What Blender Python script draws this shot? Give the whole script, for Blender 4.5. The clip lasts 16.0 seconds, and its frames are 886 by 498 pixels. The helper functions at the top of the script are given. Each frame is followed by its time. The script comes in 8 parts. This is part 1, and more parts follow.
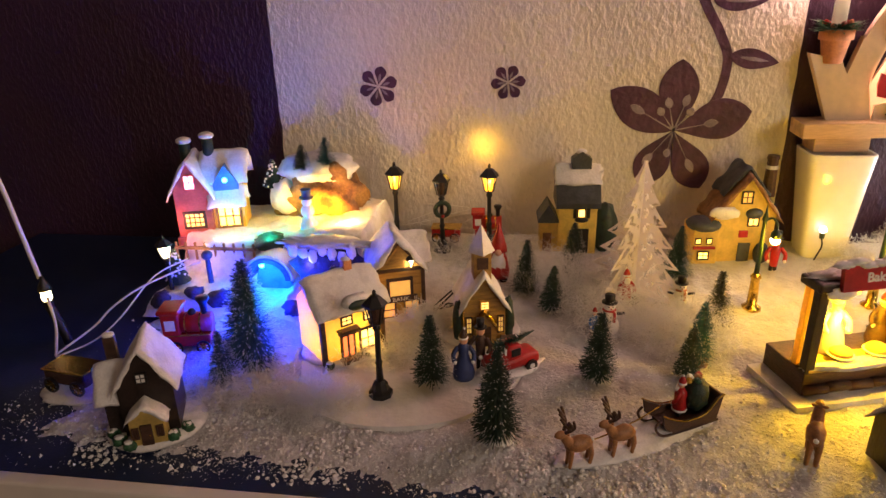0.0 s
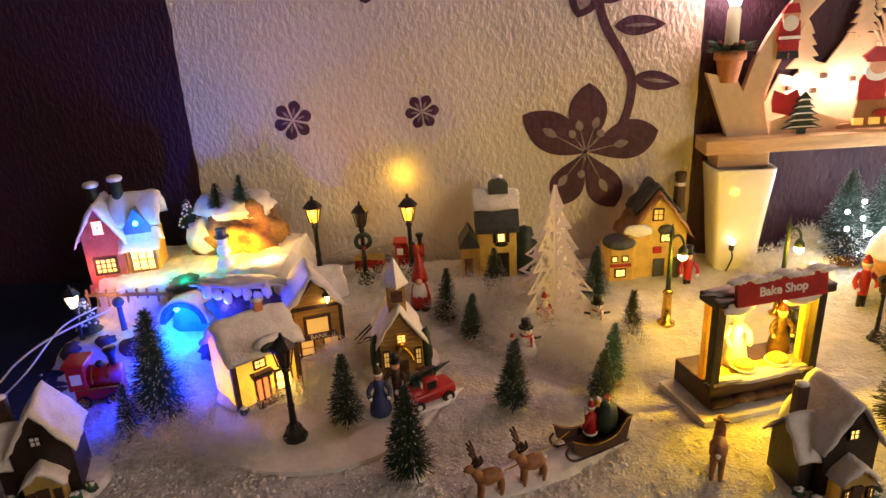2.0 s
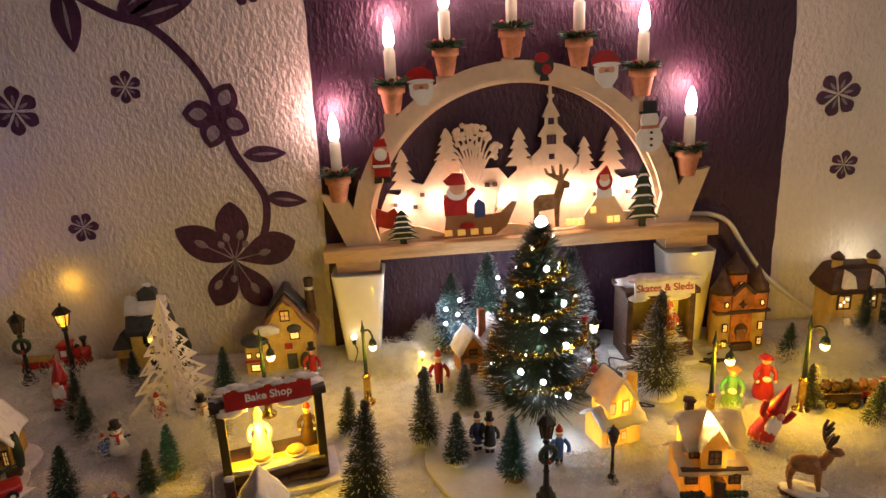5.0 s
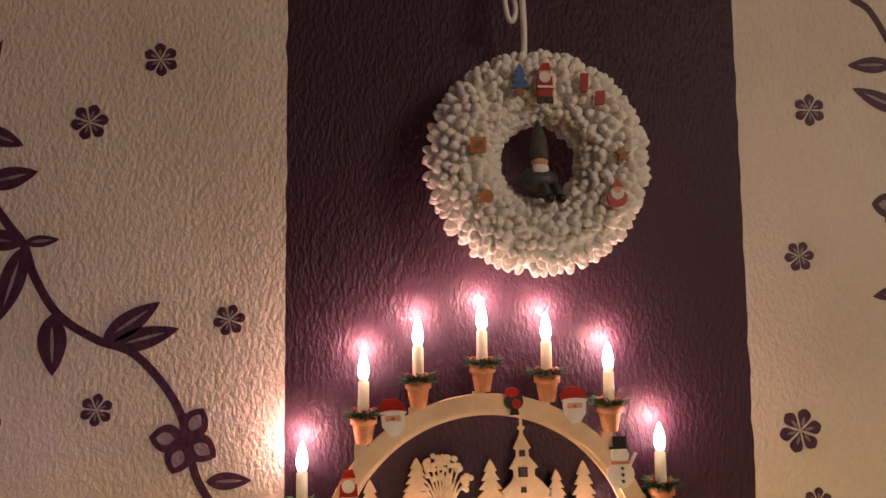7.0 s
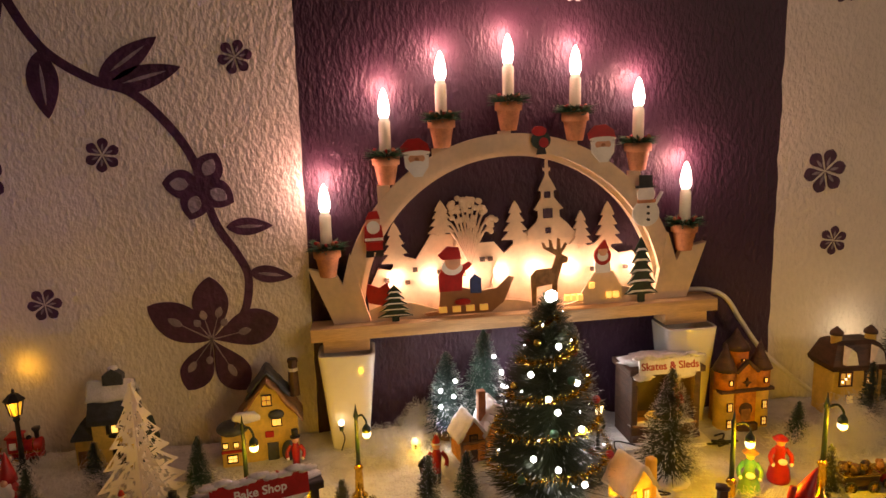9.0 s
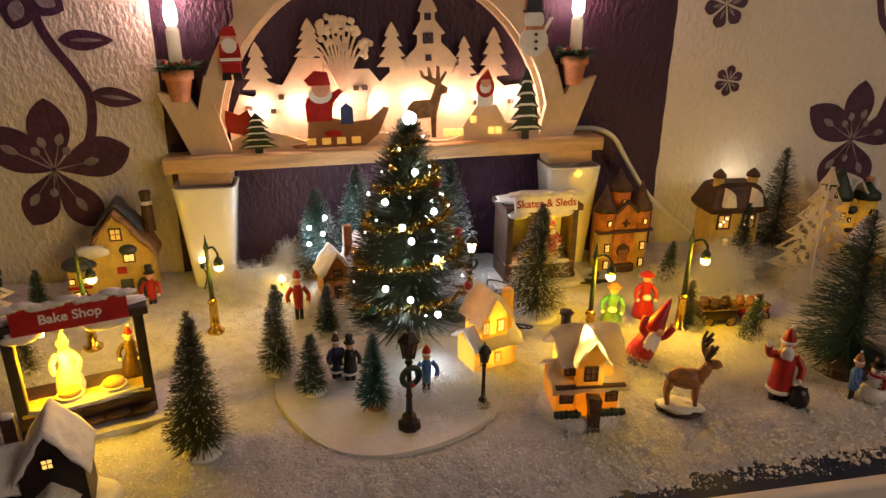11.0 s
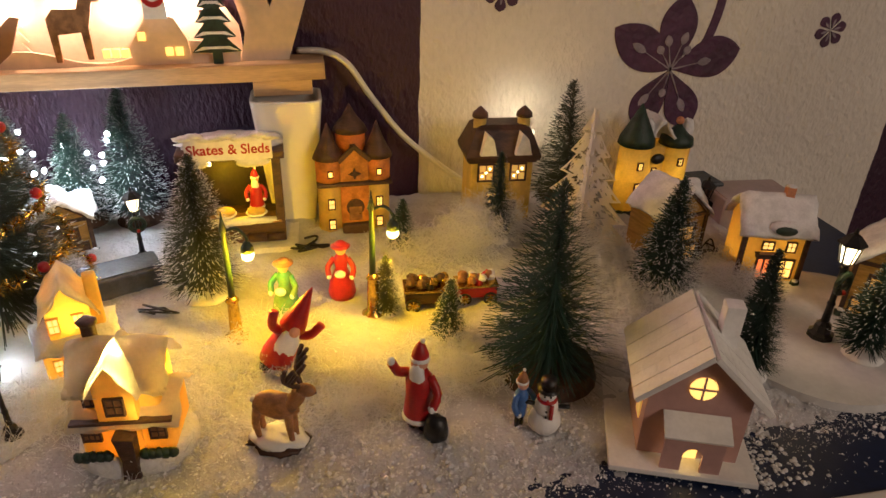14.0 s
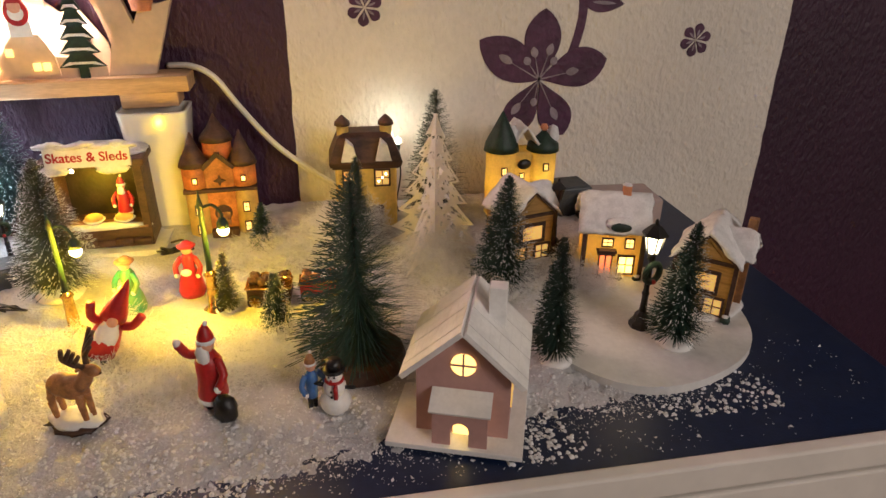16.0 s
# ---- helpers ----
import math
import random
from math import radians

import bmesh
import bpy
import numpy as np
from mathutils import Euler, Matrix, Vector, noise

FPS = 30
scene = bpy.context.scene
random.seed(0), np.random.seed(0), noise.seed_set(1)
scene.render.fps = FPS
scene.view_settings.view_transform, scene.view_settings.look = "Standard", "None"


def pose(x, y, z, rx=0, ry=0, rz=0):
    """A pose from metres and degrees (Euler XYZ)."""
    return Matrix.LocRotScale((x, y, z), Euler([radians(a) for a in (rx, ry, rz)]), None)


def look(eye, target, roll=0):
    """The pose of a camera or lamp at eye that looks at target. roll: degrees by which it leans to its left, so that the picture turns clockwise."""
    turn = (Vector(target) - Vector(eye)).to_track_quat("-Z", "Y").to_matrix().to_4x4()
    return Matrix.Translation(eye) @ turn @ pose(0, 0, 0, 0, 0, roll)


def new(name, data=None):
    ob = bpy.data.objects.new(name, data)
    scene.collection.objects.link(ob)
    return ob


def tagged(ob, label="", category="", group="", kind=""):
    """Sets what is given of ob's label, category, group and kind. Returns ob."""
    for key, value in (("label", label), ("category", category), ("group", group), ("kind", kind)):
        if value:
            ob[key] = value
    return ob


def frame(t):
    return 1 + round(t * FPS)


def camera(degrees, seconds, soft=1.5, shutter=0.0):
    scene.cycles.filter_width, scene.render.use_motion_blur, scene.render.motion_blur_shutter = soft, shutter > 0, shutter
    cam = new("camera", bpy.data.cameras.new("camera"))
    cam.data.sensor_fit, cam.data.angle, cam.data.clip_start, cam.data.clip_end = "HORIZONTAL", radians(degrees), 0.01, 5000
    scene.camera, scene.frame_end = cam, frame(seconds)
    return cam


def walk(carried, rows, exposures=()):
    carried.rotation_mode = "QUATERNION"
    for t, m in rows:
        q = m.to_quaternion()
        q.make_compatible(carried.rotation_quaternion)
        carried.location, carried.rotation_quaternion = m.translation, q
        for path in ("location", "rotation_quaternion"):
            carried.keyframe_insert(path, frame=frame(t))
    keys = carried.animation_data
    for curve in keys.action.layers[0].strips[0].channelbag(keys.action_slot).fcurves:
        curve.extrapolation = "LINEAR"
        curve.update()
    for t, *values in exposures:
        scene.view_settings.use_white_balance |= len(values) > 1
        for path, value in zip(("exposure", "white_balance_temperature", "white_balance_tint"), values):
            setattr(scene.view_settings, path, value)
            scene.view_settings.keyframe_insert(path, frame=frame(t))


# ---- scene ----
cam = camera(67.0, 16.0)
PATH = [
    (0, (0.193, -0.063, 0.322), (-0.082, 1.768, -0.434), -1.5),
    (0.5, (0.179, -0.048, 0.332), (-0.114, 1.785, -0.412), -1.8),
    (1, (0.18, -0.031, 0.321), (-0.105, 1.803, -0.424), -2.1),
    (1.5, (0.2, -0.034, 0.328), (-0.005, 1.815, -0.408), -2.6),
    (2, (0.231, -0.054, 0.333), (0.089, 1.81, -0.379), -3.1),
    (2.5, (0.306, -0.072, 0.34), (0.24, 1.788, -0.393), -2.9),
    (3, (0.394, -0.082, 0.351), (0.326, 1.769, -0.401), -2.8),
    (3.2, (0.423, -0.08, 0.351), (0.359, 1.78, -0.383), -2.9),
    (5.3, (0.61, -0.141, 0.418), (0.678, 1.801, -0.053), -2.5),
    (5.5, (0.613, -0.14, 0.425), (0.67, 1.824, 0.051), -2.5),
    (6, (0.61, -0.14, 0.451), (0.668, 1.854, 0.313), -2.7),
    (6.5, (0.611, -0.144, 0.472), (0.712, 1.853, 0.483), -1.8),
    (7, (0.606, -0.14, 0.506), (0.76, 1.848, 0.672), -0.7),
    (7.5, (0.609, -0.143, 0.522), (0.758, 1.848, 0.633), -0.8),
    (8, (0.591, -0.119, 0.478), (0.78, 1.871, 0.425), -0.9),
    (8.5, (0.58, -0.113, 0.44), (0.764, 1.87, 0.261), -0.8),
    (9, (0.55, -0.097, 0.395), (0.759, 1.863, 0.055), -1.6),
    (9.2, (0.543, -0.09, 0.386), (0.781, 1.852, -0.025), -1.5),
    (11.3, (0.677, -0.073, 0.335), (1.033, 1.759, -0.385), 0.7),
    (11.5, (0.706, -0.078, 0.334), (1.052, 1.754, -0.39), 1.1),
    (12, (0.771, -0.086, 0.336), (1.114, 1.743, -0.396), 0.7),
    (12.5, (0.828, -0.046, 0.333), (1.161, 1.778, -0.417), -0.6),
    (13, (0.877, 0.021, 0.334), (1.306, 1.801, -0.471), 0.1),
    (13.5, (0.904, 0.06, 0.328), (1.377, 1.79, -0.555), 0.6),
    (14, (0.966, 0.032, 0.327), (1.336, 1.756, -0.616), 2.0),
    (14.5, (1.016, 0.016, 0.322), (1.27, 1.752, -0.638), 0.9),
    (15, (1.063, -0.003, 0.321), (1.311, 1.746, -0.617), 0.5),
    (15.5, (1.091, -0.018, 0.32), (1.388, 1.744, -0.58), 0.9),
    (16, (1.11, -0.033, 0.318), (1.456, 1.735, -0.55), 0.8),
]
EXPOSURE = [(0, -0.35, 6500, 16), (3, -0.62, 6350, 12), (5.3, -1.22, 6150, 17), (6.5, -1.18, 6650, 21), (7, -0.85, 6850, 18), (7.5, -0.6, 6750, 16), (8, -0.9, 7000, 18), (8.5, -1.25, 7100, 21), (9, -1.45, 7350, 22), (11.5, -1.18, 6300, 13), (12.5, -1.12, 6100, 13), (14, -0.95, 6100, 13), (15, -0.82, 5850, 11), (16, -0.4, 5400, 10)]
walk(cam, [(t, look(eye, target, roll)) for t, eye, target, roll in PATH], EXPOSURE)

# ---- world and light ----
world = bpy.data.worlds.new("dim_room_air")
scene.world = world
world.use_nodes = True
world.node_tree.nodes["Background"].inputs[0].default_value = (1.0, 0.78, 0.58, 1)
world.node_tree.nodes["Background"].inputs[1].default_value = 0.018


def lamp(name, kind, where, watts, colour, size=0.004, aim=None, size_y=None):
    data = bpy.data.lights.new(name, kind)
    data.energy, data.color = watts, colour
    if kind == "AREA":
        data.size = size
        if size_y:
            data.shape, data.size_y = "RECTANGLE", size_y
    else:
        data.shadow_soft_size = size
    ob = new(name, data)
    ob.matrix_world = look(where, aim) if aim else Matrix.Translation(where)
    return ob


WARM, YELLOW, CANDLE, COLD = (1, 0.72, 0.42), (1, 0.565, 0.006), (1, 0.66, 0.42), (0.85, 0.95, 1.0)
# Unseen area lamp well below the ceiling, placed to balance wall against snow.
lamp("room_fill_light", "AREA", (2.35, -1.6, 1.10), 33.0, (1.0, 0.79, 0.60), 0.8, (1.45, 0.7, 0.25))


# ---- materials ----
def material(name, colour, rough=0.6, metal=0.0, grain=60.0, vary=0.25, bump=0.0, bump_scale=None, through_light=0.0, emit=None, power=0.0,
             second=None, blend=(0.45, 0.62), stretch=(1, 1, 1), random_tint=0.0, coat=0.0, fine=None):
    m = bpy.data.materials.new(name)
    m.use_nodes = True
    n, link = m.node_tree.nodes, m.node_tree.links
    b = n["Principled BSDF"]
    b.inputs["Roughness"].default_value, b.inputs["Metallic"].default_value = rough, metal
    b.inputs["Coat Weight"].default_value = coat
    tc, mp = n.new("ShaderNodeTexCoord"), n.new("ShaderNodeMapping")
    mp.inputs["Scale"].default_value = stretch
    link.new(tc.outputs["Object"], mp.inputs[0])
    nz = n.new("ShaderNodeTexNoise")
    nz.inputs["Scale"].default_value, nz.inputs["Detail"].default_value = grain, 5
    link.new(mp.outputs[0], nz.inputs["Vector"])
    ramp = n.new("ShaderNodeValToRGB")
    ramp.color_ramp.elements[0].position, ramp.color_ramp.elements[1].position = blend
    other = second or tuple(c * (1 - vary) for c in colour)
    ramp.color_ramp.elements[0].color, ramp.color_ramp.elements[1].color = (*colour, 1), (*other, 1)
    link.new(nz.outputs["Fac"], ramp.inputs[0])
    out = ramp.outputs[0]
    nf = n.new("ShaderNodeTexNoise")
    nf.inputs["Scale"].default_value, nf.inputs["Detail"].default_value = fine or grain * 7, 3
    link.new(mp.outputs[0], nf.inputs["Vector"])
    hv = n.new("ShaderNodeHueSaturation")
    mr = n.new("ShaderNodeMapRange")
    mr.inputs["From Min"].default_value, mr.inputs["From Max"].default_value = 0.3, 0.7
    mr.inputs["To Min"].default_value, mr.inputs["To Max"].default_value = 1 - vary * 0.5, 1 + vary * 0.3
    link.new(nf.outputs["Fac"], mr.inputs["Value"])
    if random_tint:
        oi, ma, mu = n.new("ShaderNodeObjectInfo"), n.new("ShaderNodeMapRange"), n.new("ShaderNodeMath")
        ma.inputs["To Min"].default_value, ma.inputs["To Max"].default_value = 1 - random_tint, 1 + random_tint
        link.new(oi.outputs["Random"], ma.inputs["Value"])
        mu.operation = "MULTIPLY"
        link.new(ma.outputs[0], mu.inputs[0])
        link.new(mr.outputs[0], mu.inputs[1])
        link.new(mu.outputs[0], hv.inputs["Value"])
    else:
        link.new(mr.outputs[0], hv.inputs["Value"])
    link.new(out, hv.inputs["Color"])
    link.new(hv.outputs[0], b.inputs["Base Color"])
    if bump:
        bs = n.new("ShaderNodeTexNoise")
        bs.inputs["Scale"].default_value, bs.inputs["Detail"].default_value = bump_scale or grain * 3, 3
        link.new(mp.outputs[0], bs.inputs["Vector"])
        bp = n.new("ShaderNodeBump")
        bp.inputs["Strength"].default_value, bp.inputs["Distance"].default_value = 1.0, bump
        link.new(bs.outputs["Fac"], bp.inputs["Height"])
        link.new(bp.outputs[0], b.inputs["Normal"])
    if emit:
        b.inputs["Emission Color"].default_value, b.inputs["Emission Strength"].default_value = (*emit, 1), power
    if through_light:
        tr, mx = n.new("ShaderNodeBsdfTranslucent"), n.new("ShaderNodeMixShader")
        link.new(hv.outputs[0], tr.inputs[0])
        mx.inputs[0].default_value = through_light
        link.new(b.outputs[0], mx.inputs[1])
        link.new(tr.outputs[0], mx.inputs[2])
        link.new(mx.outputs[0], n["Material Output"].inputs[0])
    return m


WALL_WHITE = material("rough_white_wallpaint", (0.74, 0.69, 0.61), 0.75, grain=4, vary=0.10, bump=0.0034, bump_scale=190, stretch=(1, 1, 0.65), fine=190)
WALL_PLUM = material("rough_dark_plum_wallpaint", (0.036, 0.0078, 0.030), 0.58, grain=5, vary=0.25, bump=0.0032, bump_scale=210, stretch=(1, 1, 0.5), fine=200)
STENCIL = material("plum_stencil_paint", (0.075, 0.022, 0.062), 0.6, grain=30, vary=0.35, bump=0.002, bump_scale=110, fine=170)
STENCIL_PALE = material("pale_lilac_stencil_paint", (0.30, 0.25, 0.29), 0.6, grain=40, vary=0.3, bump=0.002, bump_scale=110)
TABLE_BLUE = material("dark_blue_lacquer", (0.006, 0.016, 0.055), 0.42, grain=18, vary=0.4, bump=0.0002, bump_scale=500, second=(0.012, 0.022, 0.06))
WHITE_LACQ = material("cream_white_lacquer", (0.74, 0.70, 0.64), 0.35, grain=9, vary=0.08)
SNOW = material("white_flock_snow", (0.54, 0.54, 0.555), 0.9, grain=70, vary=0.14, bump=0.0022, bump_scale=330, fine=700)
SNOW_FLAKE = material("white_snow_flake", (0.85, 0.85, 0.86), 0.55, grain=300, vary=0.15, random_tint=0.1)
FLUFF = material("white_cotton_fibre", (0.78, 0.78, 0.79), 0.9, grain=30, vary=0.05, through_light=0.5)
SNOW_PAINT = material("glittery_white_roof_snow", (0.76, 0.75, 0.75), 0.7, grain=90, vary=0.15, bump=0.0007, bump_scale=420)
BOARD_WHITE = material("white_base_board", (0.68, 0.67, 0.65), 0.7, grain=25, vary=0.12, bump=0.0006, bump_scale=260)
PINE = material("pale_pine_wood", (0.62, 0.40, 0.21), 0.5, grain=14, vary=0.25, stretch=(1, 8, 8), bump=0.0002, bump_scale=60)
PLY_BROWN = material("tan_brown_plywood", (0.30, 0.145, 0.07), 0.6, grain=22, vary=0.15, stretch=(1, 6, 1))
ARCH_WOOD = material("pale_plywood", (0.78, 0.60, 0.42), 0.6, grain=22, vary=0.12, stretch=(1, 6, 1), through_light=0.12)
TERRA = material("terracotta_clay", (0.55, 0.22, 0.10), 0.7, grain=80, vary=0.25)
CERAMIC = material("white_glazed_ceramic", (0.80, 0.79, 0.74), 0.12, grain=12, vary=0.06, coat=0.5)
CREAM = material("ivory_candle_plastic", (0.85, 0.79, 0.66), 0.4, grain=30, vary=0.06, through_light=0.25)
BLACK = material("black_painted_metal", (0.012, 0.011, 0.011), 0.38, grain=90, vary=0.5, bump=0.0003, bump_scale=600)
DARKGREEN = material("dark_green_paint", (0.012, 0.035, 0.022), 0.5, grain=120, vary=0.5, bump=0.0005, bump_scale=700)
GREENPAINT = material("green_holly_paint", (0.03, 0.12, 0.05), 0.5, grain=200, vary=0.5, bump=0.0008, bump_scale=600)
BLACKBROWN = material("near_black_brown_paint", (0.022, 0.012, 0.010), 0.5, grain=80, vary=0.5, bump=0.0005, bump_scale=300)
BROWN = material("dark_brown_wood_paint", (0.07, 0.032, 0.018), 0.55, grain=60, vary=0.45, bump=0.0006, bump_scale=300, stretch=(1, 1, 3))
MIDBROWN = material("tan_brown_paint", (0.30, 0.15, 0.06), 0.5, grain=120, vary=0.4, bump=0.0004)
FAWN = material("fawn_deer_paint", (0.36, 0.165, 0.06), 0.5, grain=150, vary=0.35, bump=0.0004)
GREY = material("blue_grey_roof_paint", (0.055, 0.065, 0.075), 0.5, grain=80, vary=0.35, bump=0.0005)
RED = material("bright_red_paint", (0.42, 0.013, 0.012), 0.4, grain=70, vary=0.25, bump=0.0002)
PINKPAINT = material("dusty_pink_card", (0.50, 0.30, 0.27), 0.65, grain=30, vary=0.10, bump=0.0002, bump_scale=300)
ROSE = material("rose_pink_plaster", (0.55, 0.16, 0.13), 0.6, grain=60, vary=0.25, through_light=0.25)
WHITEPAINT = material("white_paint", (0.82, 0.81, 0.79), 0.5, grain=50, vary=0.10, bump=0.0002)
SKIN = material("peach_face_paint", (0.72, 0.38, 0.24), 0.5, grain=90, vary=0.12)
BLUEPAINT = material("navy_blue_paint", (0.03, 0.05, 0.16), 0.5, grain=90, vary=0.3)
# Blue paint of figurines and gable; also the tunnel mouth's painted-in glow.
SKYBLUE = material("mid_blue_paint_and_glow", (0.06, 0.16, 0.42), 0.5, grain=90, vary=0.3)
LIME = material("lime_green_dress_paint", (0.14, 0.28, 0.09), 0.45, grain=60, vary=0.4, second=(0.05, 0.28, 0.20))
GOLD = material("gold_tinsel", (0.75, 0.50, 0.10), 0.22, 1.0, grain=200, vary=0.3)
YELLOWPLASTER = material("cream_yellow_plaster", (0.78, 0.58, 0.17), 0.55, grain=60, vary=0.18, through_light=0.45, bump=0.0003)
GLOWPLASTER = material("translucent_cream_porcelain", (0.90, 0.66, 0.17), 0.35, grain=40, vary=0.10, through_light=0.55)
ORANGEPLASTER = material("orange_brick_porcelain", (0.62, 0.27, 0.07), 0.5, grain=90, vary=0.35, through_light=0.4)
OCHRE = material("ochre_plank_wall", (0.48, 0.30, 0.09), 0.55, grain=40, vary=0.3, through_light=0.35, stretch=(1, 1, 8), bump=0.0005)
GLOWROOF = material("thin_snowy_porcelain_roof", (0.88, 0.84, 0.74), 0.5, grain=60, vary=0.10, through_light=0.78, bump=0.0005, bump_scale=420)
ROCK = material("ochre_brown_rock", (0.34, 0.18, 0.06), 0.75, grain=45, vary=0.6, second=(0.12, 0.055, 0.03), bump=0.0014, bump_scale=220)
BLUESTONE = material("dark_violet_stone", (0.055, 0.045, 0.10), 0.7, grain=90, vary=0.6, bump=0.0014, bump_scale=260)
STONE = material("grey_brown_rock", (0.10, 0.075, 0.065), 0.8, grain=60, vary=0.5, bump=0.0012, bump_scale=250)
CABLE_WHITE = material("white_plastic_cable", (0.72, 0.69, 0.62), 0.4, grain=50, vary=0.05)
WOOL = material("chunky_white_yarn", (0.93, 0.92, 0.88), 0.95, grain=150, vary=0.06, bump=0.0012, bump_scale=500)
NEEDLE = material("dark_green_bristle", (0.022, 0.062, 0.044), 0.6, grain=90, vary=0.4, random_tint=0.25)
NEEDLE_OLIVE = material("olive_green_bristle", (0.040, 0.050, 0.016), 0.6, grain=90, vary=0.4, random_tint=0.2)
NEEDLE_TEAL = material("teal_bristle", (0.015, 0.11, 0.12), 0.6, grain=90, vary=0.4)
FROST = material("white_frosted_tip", (0.82, 0.84, 0.82), 0.6, grain=200, vary=0.15)
PAPER = material("white_punched_card", (0.86, 0.82, 0.80), 0.7, grain=40, vary=0.06, through_light=0.12)
CORK = material("tan_wooden_foot", (0.40, 0.22, 0.10), 0.7, grain=100, vary=0.35)
PLASTER_ROOM = material("plain_room_plaster", (0.62, 0.58, 0.52), 0.8, grain=6, vary=0.12, bump=0.001, bump_scale=90)
FLOORWOOD = material("oak_floor", (0.28, 0.17, 0.09), 0.45, grain=8, vary=0.3, stretch=(1, 8, 1))


def glow(name, colour, power):
    return material(name, colour, 0.4, emit=colour, power=power, vary=0.1, grain=120)


G_WIN = glow("lit_yellow_window", (1.0, 0.60, 0.14), 3.0)
G_WIN_HOT = glow("bright_yellow_window", (1.0, 0.58, 0.12), 5.0)
G_WIN_DIM = glow("faint_yellow_window", (0.8, 0.45, 0.10), 0.9)
G_RED = glow("red_lit_door", (1.0, 0.22, 0.05), 2.2)
G_PINK = glow("pink_lit_window", (1.0, 0.35, 0.40), 6.0)
G_BLUE = glow("blue_led", (0.10, 0.45, 1.0), 9.0)
G_BULB = glow("warm_lamp_bulb", (1.0, 0.80, 0.45), 12.0)
G_AMBER = glow("amber_lantern_glass", (1.0, 0.52, 0.03), 2.6)
G_FLAME = glow("white_hot_candle_bulb", (1.0, 0.84, 0.72), 40.0)
G_LED = glow("cold_white_led", (0.88, 0.97, 1.0), 60.0)


# ---- mesh helpers ----
def part(name, bm, mat, parent, label="", smooth=False):
    """Link a bmesh as one mesh object under a thing or a part."""
    bmesh.ops.recalc_face_normals(bm, faces=bm.faces)
    me = bpy.data.meshes.new(name)
    bm.to_mesh(me)
    bm.free()
    for one in (mat if isinstance(mat, (list, tuple)) else (mat,)):
        me.materials.append(one)
    if smooth:
        me.polygons.foreach_set("use_smooth", [True] * len(me.polygons))
    ob = new(name, me)
    ob.parent = parent
    if label:
        ob["label"] = label
    return ob


def raw(name, verts, faces, mat, parent, label="", smooth=False):
    me = bpy.data.meshes.new(name)
    me.from_pydata([tuple(v) for v in verts], [], [tuple(f) for f in faces])
    me.materials.append(mat)
    if smooth:
        me.polygons.foreach_set("use_smooth", [True] * len(me.polygons))
    ob = new(name, me)
    ob.parent = parent
    if label:
        ob["label"] = label
    return ob


def thing(name, label, category, x, y, z=0.0, turn=0.0, group="", kind=""):
    ob = new(name)
    ob.empty_display_size = 0.01
    ob.matrix_basis = pose(x, y, z, 0, 0, turn)
    return tagged(ob, label, category, group, kind)


def box(bm, x0, x1, y0, y1, z0, z1, bevel=0.0, m=None):
    made = bmesh.ops.create_cube(bm, size=1.0)["verts"]
    t = Matrix.Translation(((x0 + x1) / 2, (y0 + y1) / 2, (z0 + z1) / 2)) @ Matrix.Diagonal((x1 - x0, y1 - y0, z1 - z0, 1))
    bmesh.ops.transform(bm, matrix=(m @ t) if m else t, verts=made)
    if bevel:
        edges = list({e for v in made for e in v.link_edges})
        bmesh.ops.bevel(bm, geom=edges, offset=bevel, segments=2, affect="EDGES", profile=0.5)
    return bm


def boxed(*a, **k):
    return box(bmesh.new(), *a, **k)


def cone(bm, x, y, z0, z1, r0, r1, n=16, m=None):
    t = Matrix.Translation((x, y, (z0 + z1) / 2))
    made = bmesh.ops.create_cone(bm, cap_ends=True, segments=n, radius1=r0, radius2=r1, depth=z1 - z0)["verts"]
    bmesh.ops.transform(bm, matrix=(m @ t) if m else t, verts=made)
    return bm


def ball(bm, x, y, z, rx, ry=None, rz=None, n=14, m=None):
    made = bmesh.ops.create_uvsphere(bm, u_segments=n, v_segments=max(6, n // 2 + 2), radius=1.0)["verts"]
    t = Matrix.Translation((x, y, z)) @ Matrix.Diagonal((rx, ry or rx, rz or rx, 1))
    bmesh.ops.transform(bm, matrix=(m @ t) if m else t, verts=made)
    return bm


def lathe(bm, profile, x=0, y=0, n=18):
    """Turn a profile of (radius, height) round the upright through x, y."""
    rings = []
    for r, z in profile:
        rings.append([bm.verts.new((x + r * math.cos(2 * math.pi * i / n), y + r * math.sin(2 * math.pi * i / n), z)) for i in range(n)])
    for a, b in zip(rings, rings[1:]):
        for i in range(n):
            bm.faces.new((a[i], a[(i + 1) % n], b[(i + 1) % n], b[i]))
    bm.faces.new(rings[0][::-1])
    bm.faces.new(rings[-1])
    return bm


def smooth_line(points, steps=6):
    """Points of a Catmull-Rom line through the points."""
    p = [Vector(q) for q in points]
    p = [2 * p[0] - p[1]] + p + [2 * p[-1] - p[-2]]
    out = []
    for i in range(1, len(p) - 2):
        for s in range(steps):
            u = s / steps
            out.append(0.5 * ((2 * p[i]) + (p[i + 1] - p[i - 1]) * u + (2 * p[i - 1] - 5 * p[i] + 4 * p[i + 1] - p[i + 2]) * u * u
                              + (3 * p[i] - p[i - 1] - 3 * p[i + 1] + p[i + 2]) * u ** 3))
    return out + [p[-2]]


